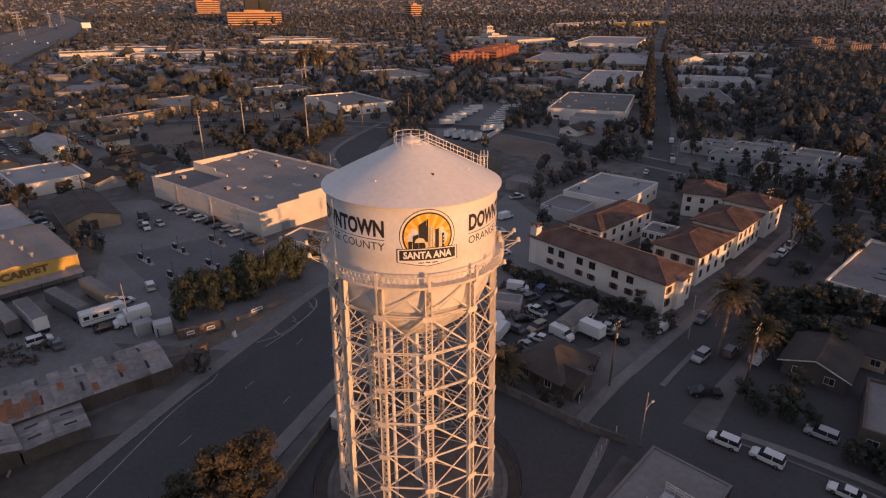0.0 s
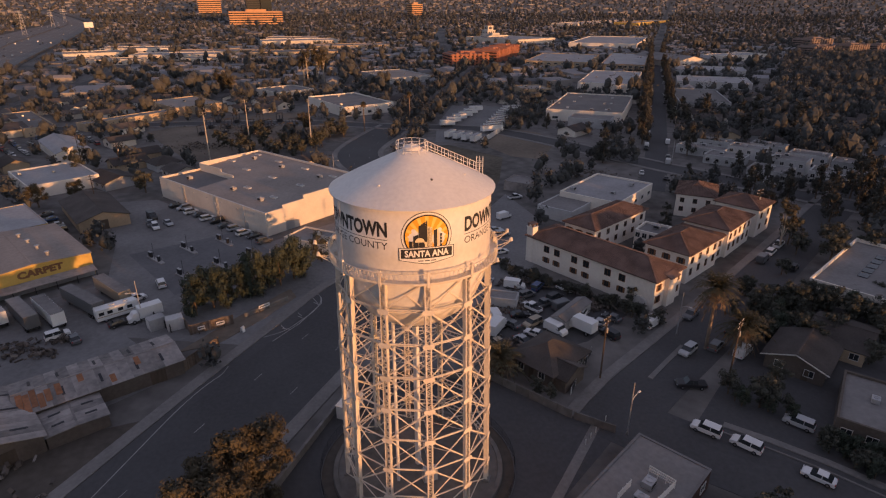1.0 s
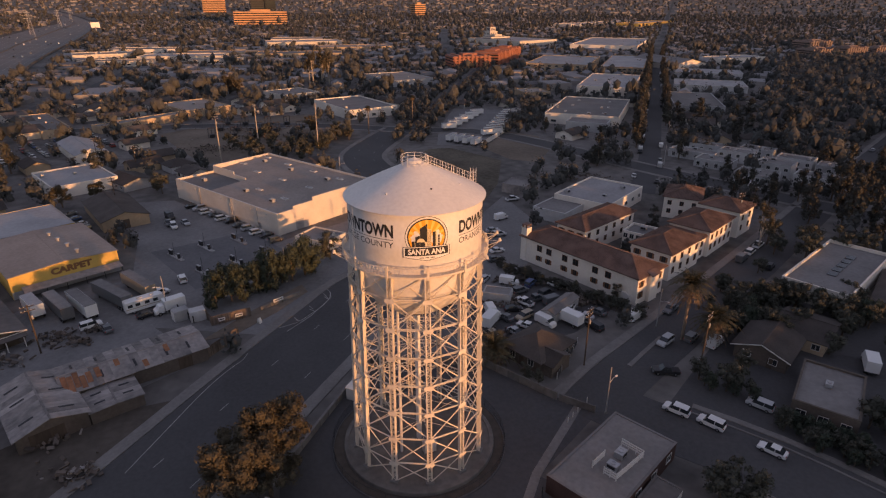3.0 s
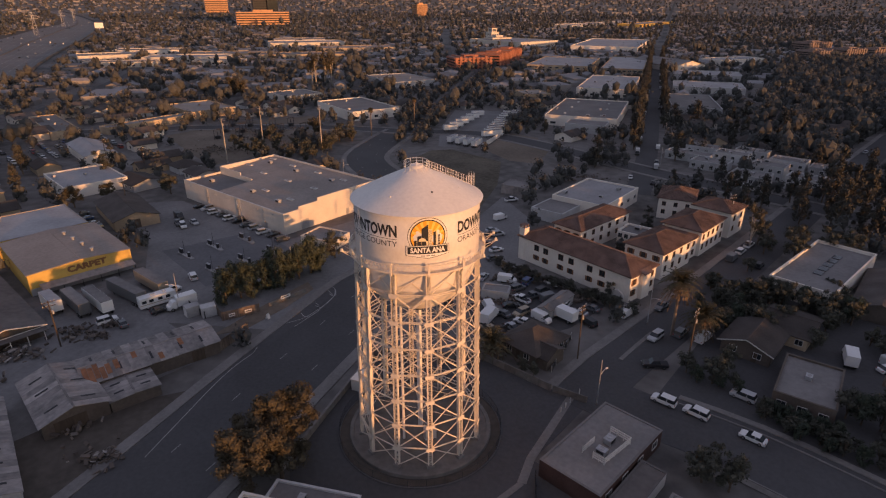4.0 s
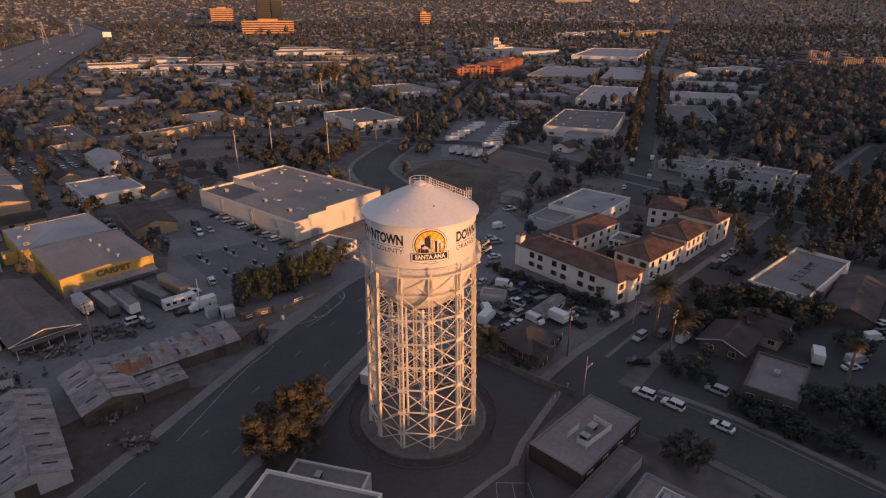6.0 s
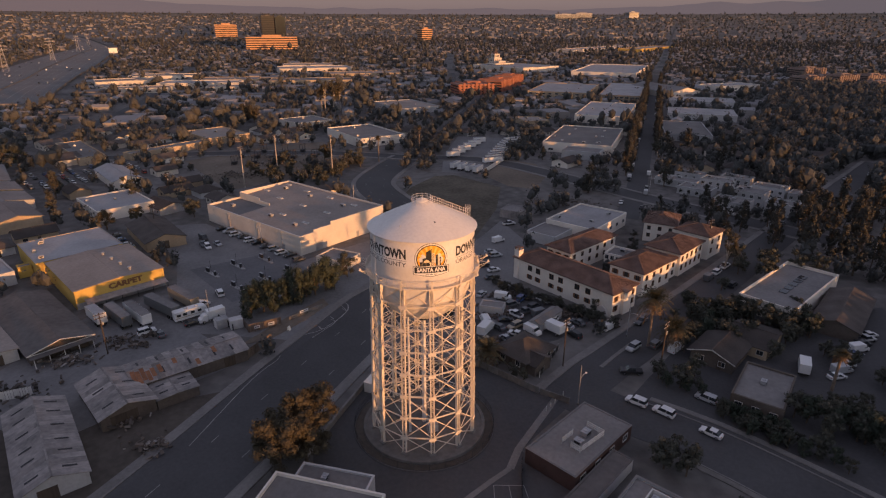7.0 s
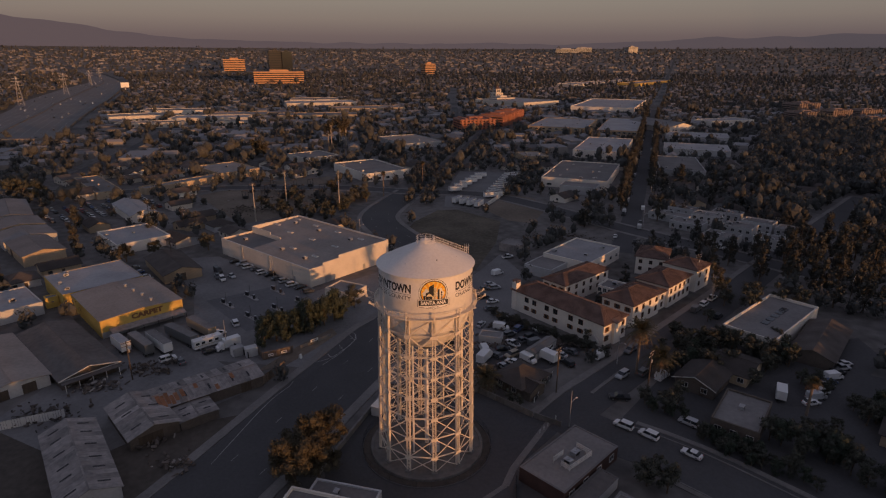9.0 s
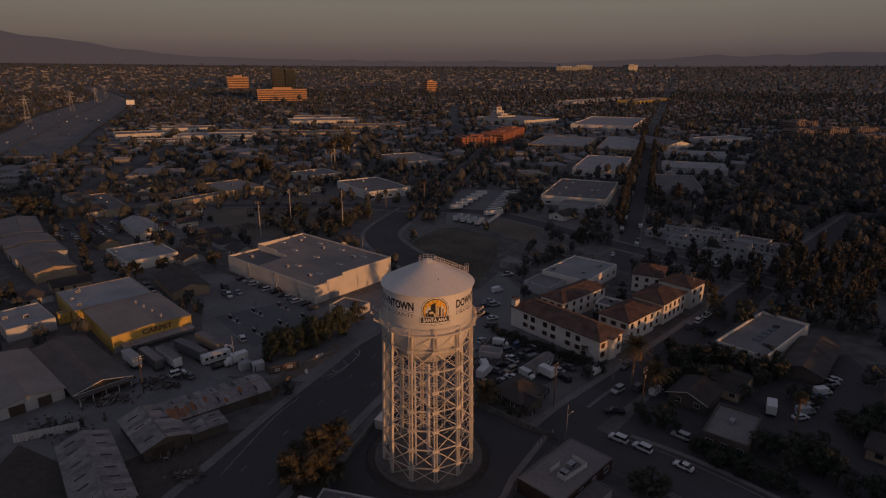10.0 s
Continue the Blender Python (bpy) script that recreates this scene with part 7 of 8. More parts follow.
for x0, y0, x1, y1, n, sc in ((59.5, 0.5, 71.0, -8.5, 9, 0.42), (60.5, -2.5, 76, -16, 9, 0.5), (51, 13, 60, 7, 6, 0.5), (84, 45, 99, 31, 9, 0.8), (60, 28, 74, 34, 7, 0.6), (74, 2, 86, -12, 7, 0.85), (84, -14, 104, -34, 9, 0.9), (50, -24, 62, -36, 6, 0.6), (98, 4, 112, 12, 6, 0.8), (63, 27, 80, 44, 8, 0.6)):
    for k in range(n):
        rr = random.Random(int(x0 * 5 + y0 + k))
        tree("hedge" if k % 2 else "broad", x0 + (x1 - x0) * (k + rr.random()) / n, y0 + (y1 - y0) * (k + rr.random()) / n, sc * rr.uniform(0.8, 1.2))
for k in range(40):
    rr = random.Random(300 + k)
    x0, y0, sp = ((92, 33, 5), (77, 30, 4), (82, 40, 4), (100, 42, 4), (74, 42, 4), (104, 8, 5), (88, -6, 4), (86, -2, 5), (97, 20, 3), (76, 46, 4))[k % 10]
    tree("broad", x0 + rr.uniform(-sp, sp), y0 + rr.uniform(-sp, sp), rr.uniform(0.55, 0.85))
for k in range(10):
    tree("hedge", 60.6 + 8.6 * k / 9, 1.9 - 6.9 * k / 9, 0.44 + 0.05 * math.sin(3 * k))
# thicket between the warehouse and the junction
for k in range(34):
    rr = random.Random(900 + k)
    x0, y0, sx = ((-87, 204, 7), (-72, 193, 8), (-58, 186, 7), (-50, 204, 7), (-44, 230, 7), (-84, 230, 9), (-64, 206, 10))[k % 7]
    tree("broad", x0 + rr.uniform(-sx, sx), y0 + rr.uniform(-sx, sx), rr.uniform(0.7, 1.15))
for x, y, s in ((14, 225, 10), (26, 210, 10), (36, 206, 8), (52, 172, 14), (45, 140, 10)):
    mark(x, y, s)
# rows along the avenue
for side in (-1, 1):
    pts = offset_line(AVENUE, side * 7.2)
    run = 0.0
    for a, b in zip(pts, pts[1:]):
        run += math.dist(a, b)
        if run > 4.4 and (200 if side > 0 else 255) < a[1] < 760:
            run = 0.0
            rr = random.Random(int(a[1] * 7))
            tree("dark" if rr.random() < 0.6 else "broad", a[0] + rr.uniform(-1.2, 1.2), a[1], rr.uniform(0.95, 1.3) if side > 0 else rr.uniform(0.7, 1.1), tall=1.12)
for side in (-1, 1):
    pts = offset_line(MAIN_FAR, side * 8.0)
    run = 0.0
    for a, b in zip(pts, pts[1:]):
        run += math.dist(a, b)
        if run > 7.0 and a[1] > 268:
            run = 0.0
            rr = random.Random(int(a[1] * 5))
            tree("broad", a[0] + rr.uniform(-1.5, 1.5), a[1], rr.uniform(0.9, 1.3))
# rows beside the junction and the truck lot
for x0, y0, x1, y1, n, kd in ((-14, 212, 6, 330, 14, "broad"), (-4, 216, 14, 330, 12, "broad"), (46, 232, 80, 340, 12, "broad"), (50, 240, 78, 320, 7, "broad"), (-58, 214, -40, 232, 6, "broad"), (-52, 205, -66, 232, 6, "broad"), (-78, 178, -52, 200, 6, "broad"), (62, 180, 92, 168, 8, "broad"), (86, 180, 104, 240, 6, "broad"), (110, 150, 150, 118, 7, "broad"), (120, 205, 160, 180, 8, "broad"), (40, 130, 62, 150, 5, "broad"), (86, 128, 104, 112, 5, "broad")):
    for k in range(n):
        rr = random.Random(int(x0 * 3 + y0 + k))
        tree(kd, x0 + (x1 - x0) * (k + rr.random()) / n, y0 + (y1 - y0) * (k + rr.random()) / n, rr.uniform(0.7, 1.15))
# ---- larger buildings of the middle distance ----
flat_building("white_warehouse", "white warehouse with a broad grey flat roof", (72.5, 267), (111, 250.5), 70, 5.6, STUCCO_WHITE, ROOF_GREY, 0.6, windows=(("f", 4, 1.2, 3.0, 1.2),), units=5, skylights=6, seed=21, category="warehouse")
flat_building("grey_workshop", "low grey workshop in front of a warehouse", (80, 246), (100, 236.5), 14, 4.6, STUCCO_GREY, ROOF_GREY, 0.4, seed=22, category="workshop", doors=(("f", 8, 4, 3.4),))
flat_building("white_warehouse", "long white warehouse with rooftop units", (120, 383), (158, 367), 92, 6.0, STUCCO_WHITE, ROOF_PALE, 0.6, windows=(("f", 5, 1.2, 3.0, 1.4),), units=6, skylights=4, seed=23, category="warehouse")
flat_building("stepped_offices", "tan offices with a stepped pale roof", (109, 556), (169, 532), 105, 7.0, STUCCO_TAN, ROOF_PALE, 0.6, windows=(("f", 9, 1.5, 3.4, 1.5), ("f", 9, 4.6, 3.4, 1.4)), units=6, seed=24, category="offices")
flat_building("stepped_offices", "tan offices with a flat pale roof", (177, 518), (215, 503), 145, 7.0, STUCCO_TAN, ROOF_PALE, 0.6, windows=(("f", 8, 1.5, 3.2, 1.5), ("f", 8, 4.6, 3.2, 1.4)), units=5, seed=25, category="offices")
flat_building("long_depot", "long pale depot with a white roof", (217, 815), (303, 776), 200, 9.0, STUCCO_WHITE, ROOF_PALE, 0.8, windows=(("f", 8, 2, 4, 2),), units=6, seed=26, category="depot")
flat_building("long_depot", "pale depot with a stepped roof", (155, 885), (225, 940), 120, 9.0, STUCCO_CREAM, ROOF_PALE, 0.8, units=4, seed=27, category="depot")
flat_building("grey_warehouse", "grey flat-roofed warehouse east of the avenue", (163, 300), (192, 291), 65, 4.4, STUCCO_GREY, ROOF_GREY, 0.5, units=2, seed=28, category="warehouse")
flat_building("grey_warehouse", "low grey warehouse with a pale roof", (204, 401), (254, 381), 42, 4.6, STUCCO_GREY, ROOF_PALE, 0.5, units=2, seed=29, category="warehouse")
flat_building("grey_warehouse", "low grey warehouse with a pale roof", (240, 489), (296, 467), 42, 4.6, STUCCO_GREY, ROOF_PALE, 0.5, units=2, seed=30, category="warehouse")
gable_building("gabled_hall", "pale gabled hall east of the avenue", (265, 549), (304, 560), 80, 6, 5, STUCCO_WHITE, ROOF_GREY, "y", 1.0, category="hall")
flat_building("white_offices", "white low offices among trees", (346, 615), (412, 640), 30, 6, STUCCO_WHITE, ROOF_PALE, 0.5, windows=(("f", 10, 1.5, 3, 1.6),), seed=31, category="offices")
flat_building("white_store", "pale flat-roofed store with white walls", (-43.0, 279), (-15.0, 297), 52, 5.2, STUCCO_WHITE, ROOF_GREY, 0.6, units=4, windows=(("f", 5, 1.2, 2.4, 1.4),), seed=32, category="store")
flat_building("tan_store", "long tan store lit along its wall", (-171, 242), (-140, 285), 9, 3.6, STUCCO_TAN, ROOF_GREY, 0.4, seed=33, category="store", doors=(("r", 4, 2, 2.4),))
flat_building("tan_store", "tan flat-roofed store beside the substation", (-142, 286), (-121, 306), 40, 4.4, STUCCO_TAN, ROOF_WARM, 0.5, units=2, seed=34, category="store")
flat_building("grey_store", "grey flat-roofed store with white units", (-98, 350), (-75, 369), 30, 4.2, STUCCO_CREAM, ROOF_GREY, 0.5, units=2, seed=35, category="store")
flat_building("grey_store", "wide grey store behind trees", (-24, 428), (12, 447), 60, 4.6, STUCCO_GREY, ROOF_WARM, 0.5, units=3, seed=36, category="store")
flat_building("long_works", "long cream industrial building lit by the low sun", (-408, 655), (-348, 690), 45, 7, STUCCO_CREAM, ROOF_WARM, 0.7, units=3, windows=(("f", 10, 1.5, 3, 1.8),), seed=37, category="works")
flat_building("long_works", "long pale industrial building", (-332, 650), (-236, 662), 40, 6, STUCCO_CREAM, ROOF_PALE, 0.7, units=4, windows=(("f", 14, 1.5, 3, 1.8),), seed=38, category="works")
flat_building("long_works", "long cream industrial building lit by the low sun", (-236, 880), (-125, 915), 60, 8, STUCCO_CREAM, ROOF_PALE, 0.7, units=4, seed=39, category="works")
for k, (x0, y0, x1, y1, d, h, mt) in enumerate(((-372, 596, -300, 606, 26, 5.5, STUCCO_CREAM), (-300, 700, -225, 712, 45, 6, STUCCO_WHITE), (-262, 620, -205, 630, 24, 5, STUCCO_CREAM), (-205, 690, -100, 706, 40, 6, STUCCO_WHITE), (-255, 985, -170, 1000, 60, 7, STUCCO_CREAM), (-150, 800, -40, 830, 50, 6, STUCCO_WHITE), (-420, 760, -330, 775, 40, 6, STUCCO_WHITE))):
    flat_building("long_works", "long pale industrial building lit by the low sun", (x0, y0), (x1, y1), d, h, STUCCO_TAN if k % 2 else mt, ROOF_WARM if k % 3 else ROOF_GREY, 0.5, units=4, windows=(("f", 9, 1.4, 3, 1.6),), seed=80 + k, category="works")
flat_building("long_works", "long yellow-lit industrial building", (396, 1555), (695, 1900), 60, 12, STUCCO_CREAM, ROOF_PALE, 1, seed=40, category="works")
flat_building("long_works", "long yellow-lit industrial building", (577, 1565), (781, 1829), 60, 14, YELLOW_WALL, ROOF_PALE, 1, seed=41, category="works")
flat_building("tan_store", "long flat-roofed tan store beside the car lot", (-233, 274), (-194, 229), 14, 4.0, STUCCO_TAN, ROOF_GREY, 0.4, units=2, seed=73, category="store")
# white terraces behind the dark trees
for k, (x, y, w, d, h) in enumerate(((114, 186, 20, 9, 3.2), (128, 196, 16, 8, 3.4), (118, 168, 15, 10, 3.2), (133, 178, 14, 9, 4.4), (146, 184, 14, 8, 4.0), (121, 140, 14, 11, 4.8), (136, 152, 13, 10, 5.6), (150, 162, 14, 9, 5.0), (160, 150, 13, 9, 4.4), (142, 136, 12, 9, 4.6), (156, 134, 11, 8, 3.6))):
    a, b = (x, y), (x + w * 0.72, y - w * 0.69)
    flat_building("white_terrace", "pale grey flat-roofed terrace house behind trees", a, b, d, h, STUCCO_GREY, ROOF_GREY, 0.5, windows=(("f", 4, h - 1.9, 1.3, 1.2), ("f", 4, 0.8, 1.3, 1.3)), units=2, seed=60 + k, category="house")
# gabled sheds west of the carpet store
for a, b, d, h, r, mt in (((-179.8, 132.6), (-160.3, 113.3), 15, 4.4, 1.6, STUCCO_TAN), ((-195.3, 147.5), (-182, 134), 20, 4.0, 1.6, STUCCO_GREY), ((-211, 165), (-198, 151), 20, 4.0, 1.6, STUCCO_TAN), ((-240, 204), (-214, 170), 18, 4, 1.6, STUCCO_GREY)):
    gable_building("long_shed", "long low shed with a pale gable roof", a, b, d, h, r, mt, ROOF_GREY, "x", 0.5, category="shed", doors=(("f", 8, 3.5, 3.2),))
flat_building("white_store", "white flat-roofed store by the car lot", (-150, 148), (-131, 128), 22, 4.0, STUCCO_WHITE, ROOF_PALE, 0.5, units=2, windows=(("f", 5, 1.0, 1.8, 1.4),), seed=44, category="store")
gable_building("white_shed", "white gabled shed with a steel roof", (-172, 204), (-149, 177), 13, 4, 2.2, STUCCO_WHITE, ROOF_PALE, "x", 0.4, category="shed")
for a, b, d in (((-250, 280), (-238, 270), 12), ((-218, 240), (-203, 226), 12), ((-232, 262), (-222, 252), 10)):
    gable_building("small_house", "small cream house lit by the low sun", a, b, d, 3.6, 2.0, STUCCO_CREAM, SHINGLE, "y", 0.6, windows=(("f", 2, 1.2, 1.4, 1.2),))
gable_building("small_house", "low brown-roofed house beside the yard", (-122, 146), (-110, 136), 12, 2.8, 1.6, STUCCO_GREY, SHINGLE, "x", 0.6, windows=(("f", 4, 1.0, 1.2, 1.1),))
flat_building("steel_hut", "small grey steel hut beside the lane", (30, 133), (38, 128), 9, 3.2, METAL_ROOF, ROOF_GREY, 0.1, seed=45, category="hut")


def block(name, label, cx, cy, w, d, h, floors, turn, wall, glass=GLASS_DARK, category="office block", bands=True):
    """A tall far building: storeys of wall and window band, roof plant on top."""
    t = thing(name, label, category, pose(cx, cy, ground_height(cx, cy), 0, 0, turn))
    mark(cx, cy, max(w, d) * 0.6)
    s = Shape()
    fh = h / floors
    part("core", Shape().box(-w / 2 + 0.6, w / 2 - 0.6, -d / 2 + 0.6, d / 2 - 0.6, 0, h), glass, t)
    for k in range(floors):
        part("storey", Shape().box(-w / 2, w / 2, -d / 2, d / 2, k * fh + fh * 0.45, (k + 1) * fh), wall, t)
    if category == "flats":
        for k in range(9):
            x = -w / 2 + w * (k + 0.5) / 9
            part("bay", Shape().box(x - w * 0.03, x + w * 0.03, -d / 2 - 0.8, d / 2 + 0.8, 0, h + (1.6 if k % 3 == 1 else 0.5)), wall, t)
    part("roof", Shape().box(-w / 2 + 0.4, w / 2 - 0.4, -d / 2 + 0.4, d / 2 - 0.4, h, h + 0.3), ROOF_GREY, t)
    part("roof_plant", Shape().box(-w * 0.18, w * 0.2, -d * 0.2, d * 0.22, h + 0.3, h + 0.3 + fh * 0.8), wall, t)
    return t


block("orange_offices", "broad stone office block glowing in the low sun", -448, 1690, 142, 40, 36, 6, 18, ORANGE_STONE)
block("brown_offices", "tall brown office block among far trees", -812, 2430, 84, 50, 48, 7, 20, ORANGE_STONE)
block("glass_tower", "dark glass office tower on the horizon", -662, 2500, 52, 50, 82, 12, 20, DARK_STEEL)
block("glass_tower", "dark glass office tower on the horizon", -614, 2510, 42, 50, 78, 12, 20, GLASS_DARK)
block("cream_tower", "cream office tower among far trees", -10, 2300, 46, 36, 42, 6, 30, ORANGE_STONE)
block("red_flats", "terracotta red apartment block with stepped roof", 52, 600, 44, 30, 11.5, 4, 15, RED_STUCCO, category="flats")
block("red_flats", "terracotta red apartment block with stepped roof", 84, 640, 40, 30, 12.5, 4, 62, RED_STUCCO, category="flats")
block("red_flats", "terracotta red apartment block with stepped roof", 106, 690, 40, 26, 13.0, 4, 62, RED_STUCCO, category="flats")
bt = thing("cream_belfry", "cream stucco bell tower of a civic building", "tower", pose(122, 1000, 0, 0, 0, 30))
mark(122, 1000, 12)
part("shaft", Shape().box(-8, 8, -8, 8, -0.3, 19).box(-8.5, 8.5, -8.5, 8.5, 19, 19.8), STUCCO_CREAM, bt)
part("belfry", Shape().box(-5.5, 5.5, -5.5, 5.5, 19.8, 26).box(-6, 6, -6, 6, 26, 26.6), STUCCO_CREAM, bt)
part("dome", Shape().lathe([(5.2, 26.6), (4.8, 28.2), (3.4, 29.8), (1.2, 30.8), (0.4, 32.4), (0.0, 32.5)], 16), TILE, bt, smooth=True)
for turn in (0, 90, 180, 270):
    for x in (-4.5, 0.0, 4.5):
        for z in (3, 9, 14.5):
            part("window", Shape().box(x - 0.9, x + 0.9, -8.06, -7.95, z, z + 2.6), GLASS_DARK, bt, m=pose(0, 0, 0, 0, 0, turn))
    for x in (-2.6, 0.0, 2.6):
        part("arch", Shape().box(x - 0.8, x + 0.8, -5.56, -5.45, 21, 24.8), GLASS_DARK, bt, m=pose(0, 0, 0, 0, 0, turn))
block("civic_hall", "cream civic building below its tower", 130, 985, 40, 24, 12, 3, 30, STUCCO_CREAM, category="hall")
for x, y, w, h in ((950, 4200, 170, 34), (1080, 4250, 120, 38), (1380, 4100, 70, 48), (2800, 3250, 60, 60), (2860, 3200, 70, 56)):
    block("far_block", "pale grey building far off on the horizon", x, y, w, 60, h * 0.8, 5, 10, STUCCO_GREY)
for x, y, w, d, h in ((520, 715, 44, 24, 10), (575, 730, 40, 24, 11), (600, 850, 50, 30, 12), (640, 760, 46, 20, 9), (560, 640, 40, 22, 9)):
    block("brown_flats", "dull brown apartment block among tall trees", x, y, w, d, h, 4, 20, FLATS_BROWN, category="flats")
# billboard beside the freeway
bb = thing("billboard", "pale billboard on a steel post beside the freeway", "billboard", pose(-705, 1300, 0, 0, 0, 30))
part("post", Shape().tube((0, 0, 0), (0, 0, 17), 0.9, n=10), GALV, bb)
part("panel", Shape().box(-8.5, 8.5, -0.5, 0.5, 14, 25), PAINTS["white"], bb)
part("walkway", Shape().box(-8.5, 8.5, -1.6, -0.5, 13.6, 14), DARK_STEEL, bb)


def pylon(x, y, h, turn):
    if "pylon" in templates:
        return copy_thing(templates["pylon"], pose(x, y, 0, 0, 0, turn))
    t = thing("pylon", "grey lattice power pylon", "pylon", pose(x, y, 0, 0, 0, turn), "pylons beside the freeway")
    s = Shape()
    for k in range(8):
        u, v = k / 8, (k + 1) / 8
        a, b = 4.5 * (1 - 0.85 * u), 4.5 * (1 - 0.85 * v)
        for sx, sy in ((1, 1), (1, -1), (-1, -1), (-1, 1)):
            s.bar((sx * a, sy * a, h * u), (sx * b, sy * b, h * v), 0.35)
            s.bar((sx * a, sy * a, h * u), (-sy * b, sx * b, h * v), 0.2)
    part("mast", s, GALV, t)
    for z, w in ((0.72, 9), (0.84, 8), (0.95, 6)):
        part("cross_arm", Shape().bar((-w, 0, h * z), (w, 0, h * z), 0.5, 0.5), GALV, t)
    templates["pylon"] = t
    return t


for x, y in ((-800, 1230), (-905, 1520), (-1050, 1840), (-700, 930)):
    pylon(x, y, 48, 25)

# ---- houses, stores and trees that fill the town ----
rnd = random.Random(77)


def house_template(k):
    L, D = ((11, 9), (13, 9), (10, 10), (14, 10), (12, 8))[k % 5]
    wall = (STUCCO_CREAM, STUCCO_TAN, STUCCO_GREY, STUCCO_WHITE, STUCCO_TAN)[k % 5]
    m, _ = front((0, 0), (L, 0))
    label = ("cream bungalow with a shingle gable roof", "tan bungalow with a brown gable roof", "grey bungalow with a hipped roof", "white bungalow with a dark gable roof", "tan bungalow with a low hipped roof")[k % 5]
    t = thing("bungalow", label, "house")
    if k % 5 in (2, 4):
        part("wall", Shape().box(-L / 2, L / 2, -D / 2, D / 2, -0.3, 2.87), wall, t)
        s, _ = hip_roof(L, D, 2.9, 0.42, 0.6)
        part("roof", s, SHINGLE, t, m=pose(-L / 2, -D / 2, 0))
    else:
        w, slopes = gable_shapes(L, D, 2.9, 1.7 + 0.2 * (k % 2), 0.6)
        part("wall", w, wall, t, m=pose(-L / 2, -D / 2, 0))
        for q in slopes:
            part("roof", slab(q), SHINGLE, t, m=pose(-L / 2, -D / 2, 0))
    for m in (pose(-L * 0.3, -D / 2, 1.0), pose(L / 2, 0, 1.0, 0, 0, 90)):
        part("window", Shape().box(-0.75, 0.75, -0.05, 0.03, 0, 1.2), GLASS_DARK, t, m=m)
    part("door", Shape().box(-0.5, 0.5, -0.06, 0.02, 0, 2.1), WOOD, t, m=pose(0.4, -D / 2, 0))
    return t


def store_template(k):
    L, D, h = ((26, 16, 4.4), (34, 20, 5.0), (20, 24, 4.2), (44, 18, 5.4))[k]
    wall = (STUCCO_CREAM, STUCCO_GREY, STUCCO_TAN, STUCCO_WHITE)[k]
    t = thing("flat_store", ("cream flat-roofed store with roof units", "grey flat-roofed workshop with roof units", "tan flat-roofed store with a parapet", "white flat-roofed depot with a parapet")[k], "store")
    w = Shape()
    a, b, e, top = L / 2, D / 2, 0.35, h + 0.6
    w.box(-a, a, -b, -b + e, -0.3, top).box(-a, a, b - e, b, -0.3, top).box(-a, -a + e, -b + e, b - e, -0.3, top).box(a - e, a, -b + e, b - e, -0.3, top)
    part("wall", w, wall, t)
    part("roof", Shape().box(-a + e, a - e, -b + e, b - e, h - 0.3, h), (ROOF_PALE, ROOF_GREY, ROOF_WARM, ROOF_PALE)[k], t)
    roof_unit(t, pose(-a * 0.4, b * 0.3, h), 1.3)
    roof_unit(t, pose(a * 0.5, -b * 0.2, h, 0, 0, 90), 1.1)
    for x in (-0.6, 0.0, 0.55):
        part("window", Shape().box(-1.2, 1.2, -0.05, 0.03, 0, 1.4), GLASS_DARK, t, m=pose(a * x, -b, 1.2))
    part("shutter_door", Shape().box(-1.6, 1.6, -0.06, 0.03, 0, 3.2), GALV, t, m=pose(a, 0, 0, 0, 0, 90))
    return t


houses, stores = {}, {}


def grain(x, y):
    """The turn of the street grid at a place."""
    if x > 0.42 * y + 30:
        return -22 if y > 60 else 45
    return 45 if y < 330 else 12


far_v, far_f, far_m = [], [], []


def far_house(x, y, w, d, h, turn, flat, roof_slot, wall_slot):
    m = pose(x, y, ground_height(x, y), 0, 0, turn)
    k = len(far_v)
    pts = [(-w, -d, 0), (w, -d, 0), (w, d, 0), (-w, d, 0), (-w, -d, h), (w, -d, h), (w, d, h), (-w, d, h)]
    if flat:
        fs = [(0, 1, 5, 4), (1, 2, 6, 5), (2, 3, 7, 6), (3, 0, 4, 7), (4, 5, 6, 7)]
        slots = [wall_slot] * 4 + [roof_slot]
    else:
        pts += [(-w, 0, h + d * 0.42), (w, 0, h + d * 0.42)]
        fs = [(0, 1, 5, 4), (1, 2, 6, 9, 5), (2, 3, 7, 6), (3, 0, 4, 8, 7), (4, 5, 9, 8), (6, 7, 8, 9)]
        slots = [wall_slot] * 4 + [roof_slot] * 2
    far_v.extend(tuple(m @ Vector(p)) for p in pts)
    far_f.extend(tuple(i + k for i in f) for f in fs)
    far_m.extend(slots)


